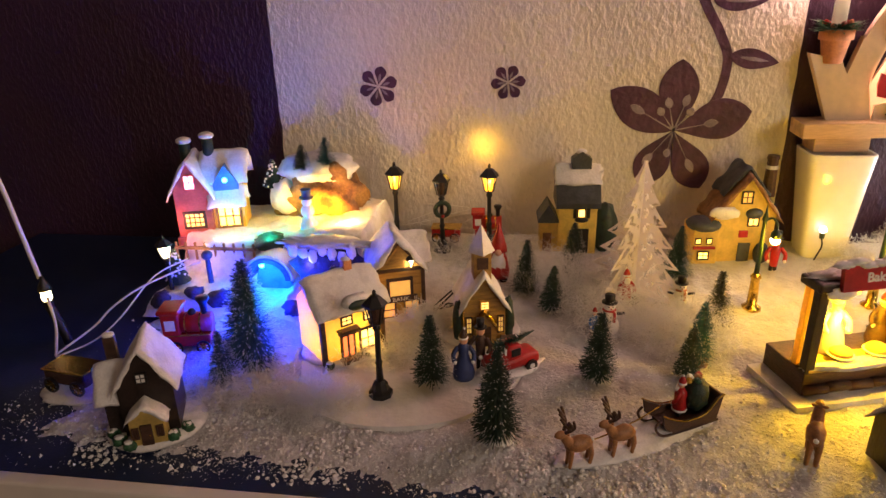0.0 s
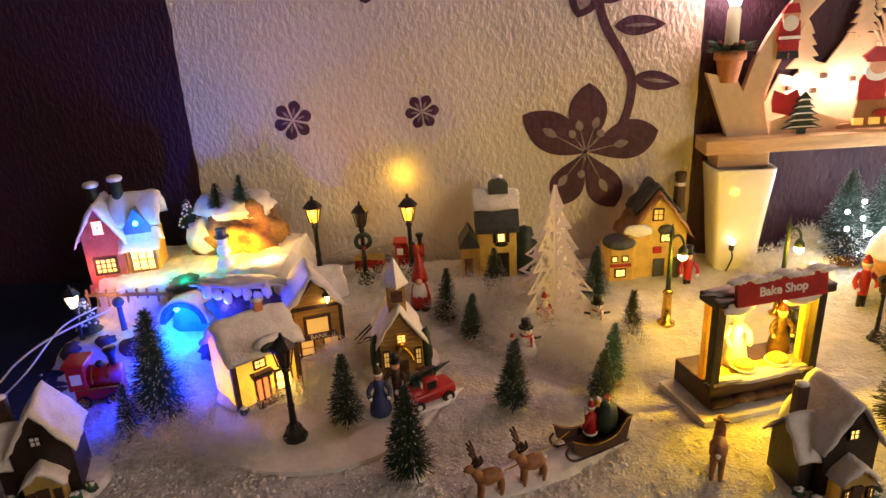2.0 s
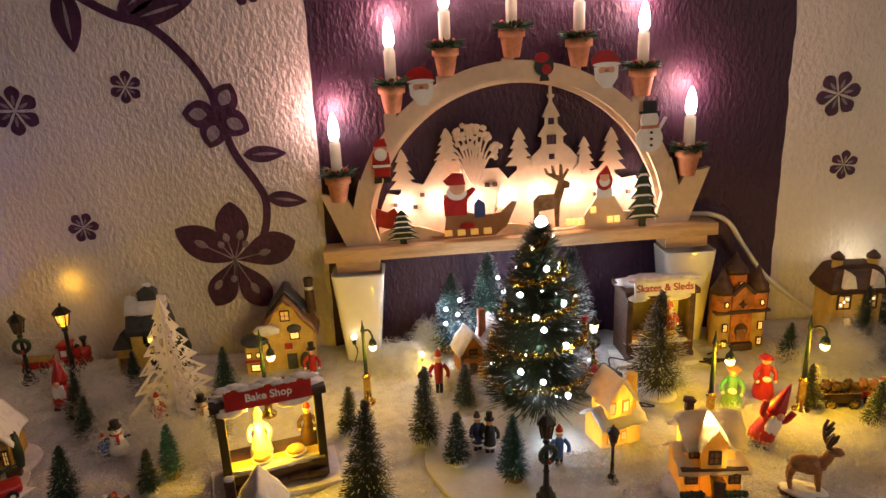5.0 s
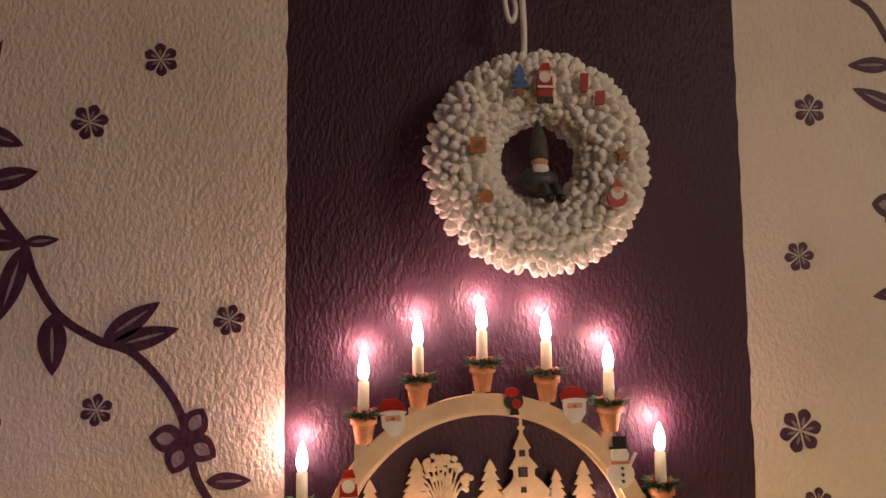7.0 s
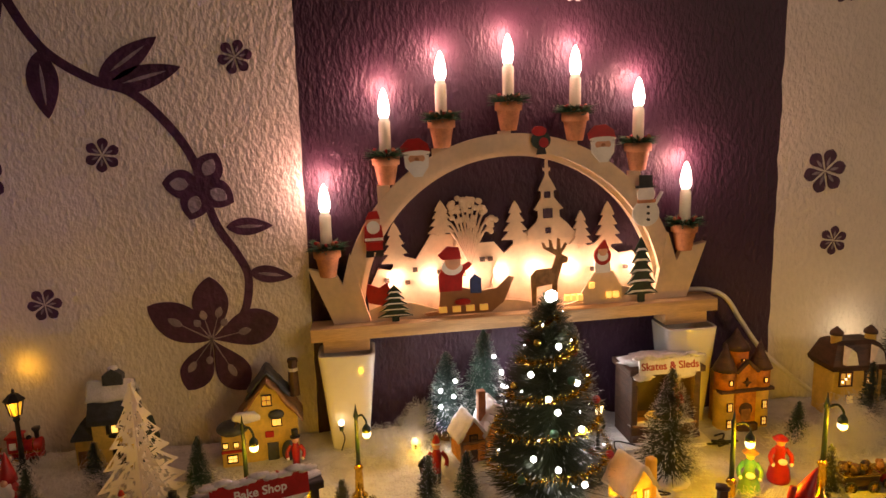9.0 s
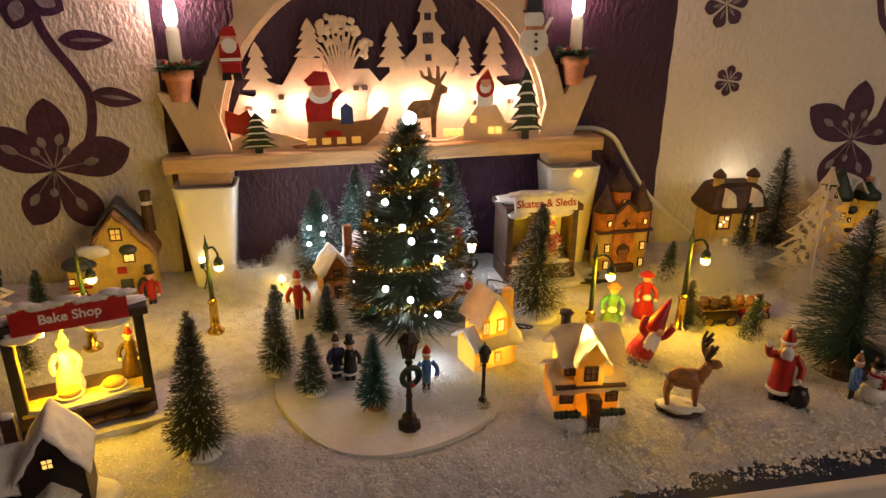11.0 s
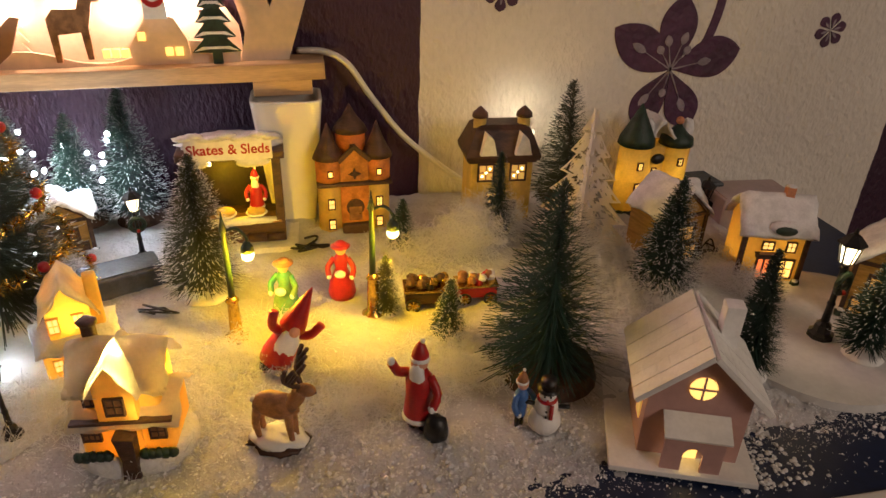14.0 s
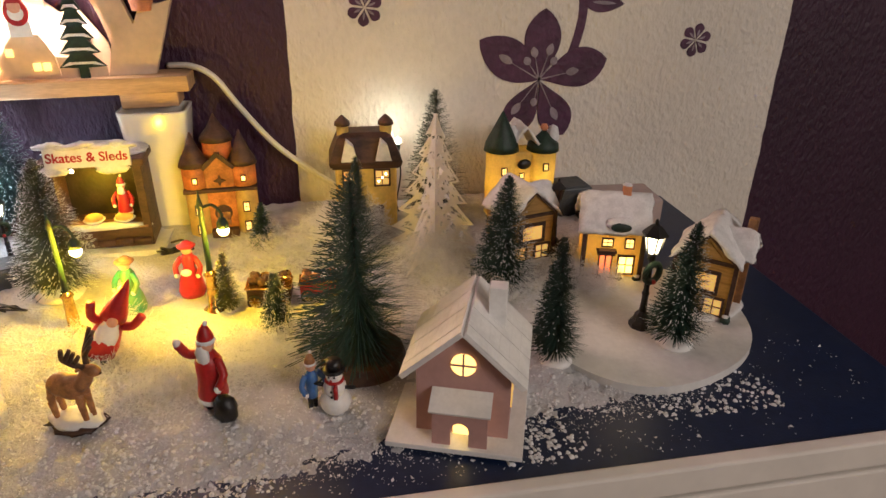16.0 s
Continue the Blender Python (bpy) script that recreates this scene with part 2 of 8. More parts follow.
def tube(bm, points, r, n=6, steps=5, taper=1.0):
    line = smooth_line(points, steps)
    rings, up = [], Vector((0.13, 0.2, 0.97))
    for i, p in enumerate(line):
        d = (line[min(i + 1, len(line) - 1)] - line[max(i - 1, 0)]).normalized()
        a = d.cross(up)
        a = a.normalized() if a.length > 1e-4 else Vector((1, 0, 0))
        b = d.cross(a)
        rr = r * (1 + (taper - 1) * i / max(1, len(line) - 1))
        rings.append([bm.verts.new(p + rr * (math.cos(2 * math.pi * k / n) * a + math.sin(2 * math.pi * k / n) * b)) for k in range(n)])
    for a, b in zip(rings, rings[1:]):
        for k in range(n):
            bm.faces.new((a[k], a[(k + 1) % n], b[(k + 1) % n], b[k]))
    bm.faces.new(rings[0][::-1])
    bm.faces.new(rings[-1])
    return bm


def plate(bm, outline, y0, y1):
    """A flat shape given in (x, z), cut from board between y0 and y1."""
    front = [bm.verts.new((x, y0, z)) for x, z in outline]
    back = [bm.verts.new((x, y1, z)) for x, z in outline]
    bm.faces.new(front)
    bm.faces.new(back[::-1])
    for i in range(len(outline)):
        j = (i + 1) % len(outline)
        bm.faces.new((front[j], front[i], back[i], back[j]))
    return bm


def slab(bm, outline, z0, z1):
    """A flat shape given in (x, y), between heights z0 and z1."""
    low = [bm.verts.new((x, y, z0)) for x, y in outline]
    top = [bm.verts.new((x, y, z1)) for x, y in outline]
    bm.faces.new(top)
    bm.faces.new(low[::-1])
    for i in range(len(outline)):
        j = (i + 1) % len(outline)
        bm.faces.new((low[i], low[j], top[j], top[i]))
    return bm


def gable(bm, x0, x1, y0, y1, z0, zw, zr, along="y"):
    """A house body: walls to zw, gables to the ridge at zr. along: the ridge's axis."""
    if along == "y":
        xm = (x0 + x1) / 2
        o = [(x0, z0), (x1, z0), (x1, zw), (xm, zr), (x0, zw)]
        return plate(bm, o, y0, y1)
    ym = (y0 + y1) / 2
    o = [(y0, z0), (y1, z0), (y1, zw), (ym, zr), (y0, zw)]
    a = [bm.verts.new((x0, p, q)) for p, q in o]
    b = [bm.verts.new((x1, p, q)) for p, q in o]
    bm.faces.new(a)
    bm.faces.new(b[::-1])
    for i in range(5):
        j = (i + 1) % 5
        bm.faces.new((a[j], a[i], b[i], b[j]))
    return bm


def snow_roof(bm, x0, x1, y0, y1, zw, zr, thick, over=0.004, along="y", rough=0.0014, n=10, seed=0.0):
    """A soft gable roof of snow over a body of that plan, with uneven drooping edges."""
    if along == "y":
        a0, a1, c0, c1 = x0 - over, x1 + over, y0 - over, y1 + over
    else:
        a0, a1, c0, c1 = y0 - over, y1 + over, x0 - over, x1 + over
    am, half = (a0 + a1) / 2, (a1 - a0) / 2
    slope = (zr - zw) / (half - over)
    us = [-1 + 2 * i / (2 * n) for i in range(2 * n + 1)]
    grid = {}
    for side, lift in ((0, 0.0), (1, thick)):
        for i, u in enumerate(us):
            for j in range(n + 1):
                v = c0 + (c1 - c0) * j / n
                a = am + half * u
                z = zr - abs(u) * half * slope + lift + 0.0005
                if side:
                    z -= thick * 0.55 * (abs(u) ** 6) + thick * 0.35 * (abs(2 * j / n - 1) ** 8)
                    z -= 0.25 * thick * max(0, 1 - abs(u) * 6)
                d = noise.noise_vector(Vector((a * 90 + seed, v * 90, z * 90 + side * 7))) * rough
                edge = (i in (0, 2 * n)) or (j in (0, n))
                k = 1.6 if edge else (1.0 if side else 0.0)
                p = Vector((a, v, z)) + d * k
                grid[side, i, j] = bm.verts.new(p if along == "y" else (p.y, p.x, p.z))
    for side in (0, 1):
        for i in range(2 * n):
            for j in range(n):
                f = (grid[side, i, j], grid[side, i + 1, j], grid[side, i + 1, j + 1], grid[side, i, j + 1])
                bm.faces.new(f if side else f[::-1])
    rim = [(i, 0) for i in range(2 * n)] + [(2 * n, j) for j in range(n)] + [(i, n) for i in range(2 * n, 0, -1)] + [(0, j) for j in range(n, 0, -1)]
    for k, (i, j) in enumerate(rim):
        p, q = rim[(k + 1) % len(rim)]
        bm.faces.new((grid[0, i, j], grid[0, p, q], grid[1, p, q], grid[1, i, j]))
    return bm


def lump(bm, x, y, z, rx, ry, rz, rough=0.18, n=18, seed=0.0, freq=3.0):
    """An uneven rounded mass."""
    made = bmesh.ops.create_uvsphere(bm, u_segments=n, v_segments=n // 2 + 2, radius=1.0)["verts"]
    for v in made:
        k = 1 + rough * noise.noise(v.co * freq + Vector((seed, seed * 1.7, 0)))
        v.co = Vector((x + v.co.x * rx * k, y + v.co.y * ry * k, z + v.co.z * rz * k))
    return bm


def text_on(parent, name, words, size, where, mat, depth=0.0006, bold=0.0):
    """Raised lettering that faces the thing's front."""
    cu = bpy.data.curves.new(name, "FONT")
    cu.body, cu.size, cu.extrude, cu.align_x, cu.align_y, cu.offset = words, size, depth, "CENTER", "CENTER", bold
    me_ob = bpy.data.objects.new(name + "_src", cu)
    scene.collection.objects.link(me_ob)
    bpy.context.view_layer.update()
    me = bpy.data.meshes.new_from_object(me_ob)
    bpy.data.objects.remove(me_ob)
    me.name = name
    me.materials.clear()
    me.materials.append(mat)
    ob = new(name, me)
    ob.parent = parent
    ob.matrix_basis = where
    return ob


# ---- the room ----
WY = 0.735          # the decorated wall's face
XA, XB, XC, XD = -0.128, 0.470, 1.085, 1.689


def painted_wall():
    bm = bmesh.new()
    zs = [-0.80 + 0.0125 * i for i in range(205)]
    cols = []
    for k, x in enumerate((-1.6, XA, XB, XC, XD, 2.9)):
        row = []
        for i, z in enumerate(zs):
            j = noise.noise(Vector((z * 30, k * 5.0, 0))) * 0.0022 + noise.noise(Vector((z * 110, k * 9.0, 3))) * 0.0012
            row.append(bm.verts.new((x + (j if 0 < k < 5 else 0), WY, z)))
        cols.append(row)
    for k in range(5):
        for i in range(len(zs) - 1):
            f = bm.faces.new((cols[k][i], cols[k + 1][i], cols[k + 1][i + 1], cols[k][i + 1]))
            f.material_index = 0 if k in (1, 3) else 1
    top = zs[-1]
    b = [bm.verts.new(p) for p in ((-1.6, WY + 0.12, zs[0]), (2.9, WY + 0.12, zs[0]), (2.9, WY + 0.12, top), (-1.6, WY + 0.12, top))]
    bm.faces.new(b[::-1])
    bm.faces.new([c[-1] for c in cols] + [b[2], b[3]])
    bm.faces.new([c[0] for c in cols][::-1] + [b[0], b[1]])
    bm.faces.new(cols[0][:] + [b[3], b[0]])
    bm.faces.new(cols[5][::-1] + [b[1], b[2]])
    ob = part("wall_north", bm, (WALL_WHITE, WALL_PLUM), None)
    tagged(ob, "rough plastered wall painted in white and dark plum stripes", "wall", kind="structure")
    return ob


painted_wall()
for nm, dims, mt, lb, ct in (
        ("floor", (-1.6, 2.9, -3.2, 0.855, -0.90, -0.80), FLOORWOOD, "brown wooden room floor", "floor"),
        ("ceiling", (-1.6, 2.9, -3.2, 0.855, 1.75, 1.85), PLASTER_ROOM, "plain pale room ceiling", "ceiling"),
        ("wall_south", (-1.6, 2.9, -3.3, -3.2, -0.80, 1.75), PLASTER_ROOM, "plain pale wall behind the room", "wall"),
        ("wall_west", (-1.7, -1.6, -3.2, 0.855, -0.80, 1.75), PLASTER_ROOM, "plain pale side wall of the room", "wall"),
        ("wall_east", (2.9, 3.0, -3.2, 0.855, -0.80, 1.75), PLASTER_ROOM, "plain pale side wall of the room", "wall")):
    tagged(part(nm, boxed(*dims), mt, None), lb, ct, kind="structure")


def petal(cx, cz, ang, length, width, n=10, point=0.0, skew=0.95):
    """A petal's outline in (x, z) that starts at the flower's centre."""
    out = []
    for i in range(n + 1):
        u = i / n
        w = width * math.sin(math.pi * u ** skew) ** 0.75 * (1 - point * u) * 0.5
        out.append((u * length, w))
    pts = out + [(a, -b) for a, b in out[-2:0:-1]]
    c, s = math.cos(ang), math.sin(ang)
    return [(cx + a * c - b * s, cz + a * s + b * c) for a, b in pts]


def small_flower(x, z, r, spin=0.0):
    ob = thing("painted_flower", "small plum six-petalled flower painted on the white wall", "wall painting", x, WY, z, group="painted wall flowers")
    for k in range(6):
        a = spin + k * math.pi / 3
        part("petal", plate(bmesh.new(), petal(0.06 * r * math.cos(a), 0.06 * r * math.sin(a), a, r * 0.94, r * 0.60, 12, 0.0, 1.9), -0.0009 - 0.00005 * k, 0.002), STENCIL, ob)
        part("petal_mark", plate(bmesh.new(), petal(0.2 * r * math.cos(a), 0.2 * r * math.sin(a), a, r * 0.45, r * 0.13, 6), -0.0014 - 0.00003 * k, 0.001), STENCIL_PALE, ob)
    return ob


for fx, fz, fr, sp in ((0.0, 0.201, 0.024, 0.3), (0.155, 0.205, 0.0205, 0.1), (0.240, 0.381, 0.0205, 0.4), (0.400, 0.490, 0.0205, 0.2), (0.100, 0.358, 0.031, 0.5),
                       (1.151, 0.332, 0.030, 0.2), (1.170, 0.238, 0.020, 0.4), (1.163, 0.566, 0.0215, 0.1), (1.190, 0.771, 0.023, 0.5), (0.221, 0.745, 0.024, 0.2),
                       (0.308, 0.829, 0.0225, 0.6), (1.568, 0.198, 0.020, 0.3)):
    small_flower(fx, fz, fr, sp)


def big_flower(x, z):
    ob = thing("painted_blossom", "large plum orchid-like blossom painted on the white wall", "wall painting", x, WY, z, group="painted blossoms")
    for k, (ang, ln, w, full) in enumerate(((148, 0.087, 0.047, 1.05), (88, 0.080, 0.044, 1.3), (15, 0.086, 0.046, 1.4), (-62, 0.078, 0.042, 1.6), (-118, 0.073, 0.040, 1.5))):
        a = math.radians(ang)
        part("petal", plate(bmesh.new(), petal(0, 0, a, ln, w, 16, 0.0, full), -0.0011 - 0.00008 * k, 0.002), STENCIL, ob)
    for ang, ln in ((150, 0.054), (126, 0.030), (104, 0.036), (72, 0.040), (52, 0.030), (12, 0.046), (-62, 0.052), (-100, 0.030), (-128, 0.048)):
        a = math.radians(ang)
        b = bmesh.new()
        plate(b, [(0.001 * math.sin(a), -0.001 * math.cos(a)), (ln * math.cos(a), ln * math.sin(a)), (-0.001 * math.sin(a), 0.001 * math.cos(a))], -0.0022, 0.001)
        plate(b, petal(ln * 0.72 * math.cos(a), ln * 0.72 * math.sin(a), a, ln * 0.36, 0.009, 8), -0.0023, 0.001)
        part("stamen", b, STENCIL_PALE, ob)
    return ob


big_flower(0.346, 0.150)
big_flower(1.373, 0.156)


def ribbon(bm, points, w0, w1, y0, y1):
    line = smooth_line([(x, 0, z) for x, z in points], 6)
    left, right = [], []
    for i, p in enumerate(line):
        d = (line[min(i + 1, len(line) - 1)] - line[max(i - 1, 0)]).normalized()
        w = (w0 + (w1 - w0) * i / (len(line) - 1)) / 2
        left.append((p.x - d.z * w, p.z + d.x * w))
        right.append((p.x + d.z * w, p.z - d.x * w))
    fr = [[bm.verts.new((p[0], y, p[1])) for p in side] for y in (y0, y1) for side in (left, right)]
    for i in range(len(line) - 1):
        for a, b in ((0, 1), (3, 2), (2, 0), (1, 3)):
            bm.faces.new((fr[a][i], fr[b][i], fr[b][i + 1], fr[a][i + 1]))
    bm.faces.new((fr[0][0], fr[1][0], fr[3][0], fr[2][0]))
    bm.faces.new((fr[0][-1], fr[1][-1], fr[3][-1], fr[2][-1]))
    return bm


def branch(label, x, z, stems, leaves, blossoms):
    ob = thing("painted_branch", label, "wall painting", x, WY, z, group="painted branches")
    for pts, w0, w1 in stems:
        part("stem", ribbon(bmesh.new(), [(a - x, b - z) for a, b in pts], w0, w1, -0.0007, 0.002), STENCIL, ob)
    for a, b, c, d, w in leaves:
        ang, ln = math.atan2(d - b, c - a), math.hypot(c - a, d - b)
        part("leaf", plate(bmesh.new(), petal(a - x, b - z, ang, ln, w, 12, 0.35), -0.0010, 0.002), STENCIL, ob)
        part("leaf_vein", plate(bmesh.new(), petal(a - x + 0.2 * (c - a), b - z + 0.2 * (d - b), ang, ln * 0.6, 0.004, 6), -0.0014, 0.001), STENCIL_PALE, ob)
    for a, b, r in blossoms:
        for k, ang in enumerate((175, 250, 330, 60)):
            t = math.radians(ang)
            part("blossom_petal", plate(bmesh.new(), petal(a - x, b - z, t, r, r * 0.8, 10), -0.0013 - 0.00008 * k, 0.002), STENCIL, ob)
            part("petal_mark", plate(bmesh.new(), petal(a - x + 0.3 * r * math.cos(t), b - z + 0.3 * r * math.sin(t), t, r * 0.5, r * 0.35, 8), -0.0022, 0.001), STENCIL_PALE, ob)
    return ob


branch("plum painted branch with leaves climbing the white wall", 0.30, 0.40,
       [([(0.060, 0.715), (0.095, 0.657), (0.126, 0.613), (0.146, 0.587), (0.160, 0.548), (0.190, 0.500), (0.237, 0.468), (0.281, 0.451), (0.319, 0.412), (0.344, 0.368),
          (0.361, 0.299), (0.385, 0.256), (0.396, 0.227), (0.389, 0.185), (0.366, 0.158)], 0.011, 0.010)],
       [(0.183, 0.500, 0.186, 0.424, 0.042), (0.245, 0.466, 0.314, 0.514, 0.034), (0.255, 0.458, 0.338, 0.480, 0.034), (0.374, 0.290, 0.430, 0.290, 0.026),
        (0.397, 0.233, 0.450, 0.225, 0.026), (0.146, 0.585, 0.120, 0.492, 0.036), (0.146, 0.590, 0.189, 0.594, 0.018), (0.095, 0.664, 0.160, 0.681, 0.034),
        (0.085, 0.735, 0.141, 0.714, 0.030), (0.146, 0.590, 0.078, 0.598, 0.032), (0.060, 0.730, 0.110, 0.852, 0.030)],
       [(0.348, 0.342, 0.044)])
branch("plum painted branch with leaves above the blossom", 1.41, 0.30,
       [([(1.398, 0.168), (1.413, 0.190), (1.420, 0.243), (1.396, 0.296), (1.375, 0.325), (1.350, 0.420), (1.330, 0.520)], 0.011, 0.009)],
       [(1.420, 0.243, 1.470, 0.240, 0.026), (1.397, 0.294, 1.450, 0.298, 0.024), (1.345, 0.44, 1.290, 0.53, 0.030), (1.335, 0.52, 1.266, 0.51, 0.03)], [(1.315, 0.635, 0.042)])
branch("plum painted twig with leaves high on the white wall", 1.29, 0.85,
       [([(1.262, 0.935), (1.290, 0.915), (1.318, 0.860), (1.330, 0.800)], 0.010, 0.008)],
       [(1.318, 0.838, 1.250, 0.836, 0.028), (1.330, 0.770, 1.256, 0.803, 0.030)], [])

# ---- the sideboard ----
TX0, TX1, TY0 = -0.50, 1.552, 0.272


def sideboard():
    ob = thing("sideboard", "cream white sideboard with a dark blue top", "sideboard", 0.5, 0.5, -0.80)
    ob.matrix_basis = Matrix.Identity(4)
    part("top_panel", boxed(TX0, TX1, TY0, WY - 0.004, -0.018, 0.0, 0.0015), TABLE_BLUE, ob, "dark blue lacquered top")
    part("edge_strip", boxed(TX0 - 0.004, TX1 + 0.004, TY0 - 0.012, TY0 - 0.0005, -0.020, 0.003, 0.002), WHITE_LACQ, ob)
    part("body", boxed(TX0 + 0.01, TX1 - 0.01, TY0 + 0.004, WY - 0.006, -0.76, -0.019, 0.002), WHITE_LACQ, ob)
    for i in range(4):
        a = TX0 + 0.02 + i * 0.4985
        d = part("drawer_front", boxed(a, a + 0.494, TY0 - 0.010, TY0 + 0.003, -0.20, -0.026, 0.002), WHITE_LACQ, ob)
        part("door_panel", boxed(a, a + 0.494, TY0 - 0.010, TY0 + 0.003, -0.74, -0.206, 0.002), WHITE_LACQ, ob)
    for x in (TX0 + 0.05, TX1 - 0.05):
        for y in (TY0 + 0.05, WY - 0.05):
            part("foot", cone(bmesh.new(), x, y, -0.80, -0.759, 0.015, 0.02), WHITE_LACQ, ob)
    return ob


sideboard()


# ---- the snow ----
def snow_height(x, y):
    """Height of the snow on the sideboard; nothing where it runs out."""
    front = float(np.interp(x, (-0.2, 0.0, 0.15, 0.3, 0.85, 1.0, 1.15, 1.3), (0.315, 0.290, 0.282, 0.276, 0.278, 0.292, 0.310, 0.332)))
    front += 0.014 * noise.noise(Vector((x * 9, 1.3, 0)))
    left = -0.185 + 0.03 * noise.noise(Vector((y * 11, 7.7, 0)))
    right = 1.36 + 0.02 * noise.noise(Vector((y * 14, 2.2, 0)))
    d = min(y - front, x - left, right - x + 0.8 * max(0.0, y - 0.5))
    d += 0.016 * noise.noise(Vector((x * 60, y * 60, 1))) + 0.014 * noise.noise(Vector((x * 190, y * 190, 3)))
    k = max(0.0, min(1.0, d / 0.05))
    h = k * (0.0035 + 0.0045 * (noise.noise(Vector((x * 13, y * 13, 0))) + 0.55) + 0.0020 * noise.noise(Vector((x * 55, y * 55, 4))))
    for bx, by, br in ((0.085, 0.440, 0.099), (0.695, 0.452, 0.101), (1.374, 0.438, 0.102)):
        inside = br + 0.002 - math.hypot(x - bx, y - by)
        if inside > 0:
            h = min(h, 0.004)
    h += k * (0.0 if h <= 0.004 and math.hypot(x - 0.085, y - 0.44) < 0.1 else 1.0) * 0.012 * max(0, min(1, (y - 0.55) / 0.12))
    return h - 0.0012 * (1 - k)


def snow_sheet():
    nx, ny = 620, 160
    verts, faces = [], []
    for j in range(ny + 1):
        for i in range(nx + 1):
            x = -0.24 + (1.50 + 0.24) * i / nx
            y = 0.285 + (0.728 - 0.285) * j / ny
            verts.append((x, y, snow_height(x, y)))
            lift = max(0.0, min(1.0, verts[-1][2] / 0.003))
            verts[-1] = (x, y, verts[-1][2] + lift * 0.0016 * noise.noise(Vector((x * 160, y * 160, 2))))
    for j in range(ny):
        for i in range(nx):
            a = j * (nx + 1) + i
            if max(verts[a][2], verts[a + 1][2], verts[a + nx + 1][2], verts[a + nx + 2][2]) > 0:
                faces.append((a, a + 1, a + nx + 2, a + nx + 1))
    ob = raw("snow_cover", verts, faces, SNOW, None, smooth=True)
    return tagged(ob, "loose white artificial snow spread over the sideboard", "artificial snow", kind="stuff")


snow_sheet()


def scattered_flakes():
    """Loose flakes and crumbs along the thin edges of the snow."""
    rng = random.Random(5)
    verts, faces = [], []
    for _ in range(110000):
        x = rng.uniform(-0.24, 1.52)
        y = 0.280 + abs(rng.gauss(0, 1)) * 0.075
        if x > 1.36 and rng.random() < 0.75 or x < -0.15 and rng.random() < 0.6:
            continue
        if x > 1.45 and rng.random() < 0.8:
            continue
        dens = 0.5 + 0.5 * noise.noise(Vector((x * 22, y * 22, 9)))
        edge = float(np.interp(x, (-0.2, 0.0, 0.15, 0.3, 0.85, 1.0, 1.15, 1.3), (0.305, 0.284, 0.280, 0.276, 0.278, 0.284, 0.296, 0.312)))
        if y < edge:
            dens *= 0.10
        elif y < edge + 0.012:
            dens *= 0.45
        if rng.random() > dens or y > 0.70:
            continue
        s = rng.choice((0.0004, 0.0005, 0.0006, 0.0007, 0.0009, 0.0012, 0.0015)) * rng.uniform(0.8, 1.3)
        z = max(0.0, snow_height(x, y)) + s * 0.4
        b = len(verts)
        for _k in range(4):
            verts.append((x + rng.uniform(-s, s), y + rng.uniform(-s, s), z + rng.uniform(-s * 0.5, s * 0.8)))
        faces += [(b, b + 1, b + 2), (b, b + 2, b + 3), (b, b + 3, b + 1), (b + 1, b + 3, b + 2)]
    for _ in range(5200):
        x, y = rng.uniform(-0.20, 1.44), 0.286 + abs(rng.gauss(0, 1)) * 0.045
        if noise.noise(Vector((x * 14, y * 14, 5))) < 0.02 or (x > 1.30 and y < 0.31):
            continue
        s = rng.uniform(0.0007, 0.0019)
        z = max(0.0, snow_height(x, y)) + s * 0.3
        b = len(verts)
        for i in range(3):
            for k in range(6):
                a, e = k * 1.0472 + i * 0.5, (-0.5, 0.25, 0.8)[i]
                q = s * (1.0, 0.95, 0.5)[i] * rng.uniform(0.65, 1.3)
                verts.append((x + q * math.cos(a), y + q * math.sin(a), z + s * e * rng.uniform(0.5, 0.9)))
        for i in range(2):
            for k in range(6):
                faces.append((b + i * 6 + k, b + i * 6 + (k + 1) % 6, b + i * 6 + 6 + (k + 1) % 6, b + i * 6 + 6 + k))
        faces.append(tuple(b + 12 + k for k in range(6)))
    ob = raw("snow_flakes", verts, faces, SNOW_FLAKE, None)
    return tagged(ob, "scattered white crumbs of artificial snow", "artificial snow", kind="stuff")


scattered_flakes()


def wadding(name, label, puffs, per=4200, seed=1):
    """Teased cotton wadding: a very thin tangle of fine fibres over the snow."""
    rng = np.random.default_rng(seed)
    verts, faces = [], []
    for cx, cy, cz, rx, ry, rz in puffs:
        for _ in range(per):
            r = rng.normal(size=3)
            r = r / np.linalg.norm(r) * rng.random() ** 0.45
            p = Vector((cx + r[0] * rx, cy + r[1] * ry, max(0.002, cz + r[2] * rz)))
            d = Vector(rng.normal(size=3) * (1, 1, 0.7)).normalized()
            w = Vector(rng.normal(size=3)).normalized() * 0.00019
            b = len(verts)
            for _s in range(4):
                verts.append(p - w)
                verts.append(p + w)
                d = (d + Vector(rng.normal(size=3)) * 0.45).normalized()
                p = p + d * 0.0045
                p.z = max(0.002, p.z)
            for k in range(3):
                faces.append((b + 2 * k, b + 2 * k + 1, b + 2 * k + 3, b + 2 * k + 2))
    ob = raw(name, verts, faces, FLUFF, None)
    return tagged(ob, label, "cotton wool", kind="stuff")


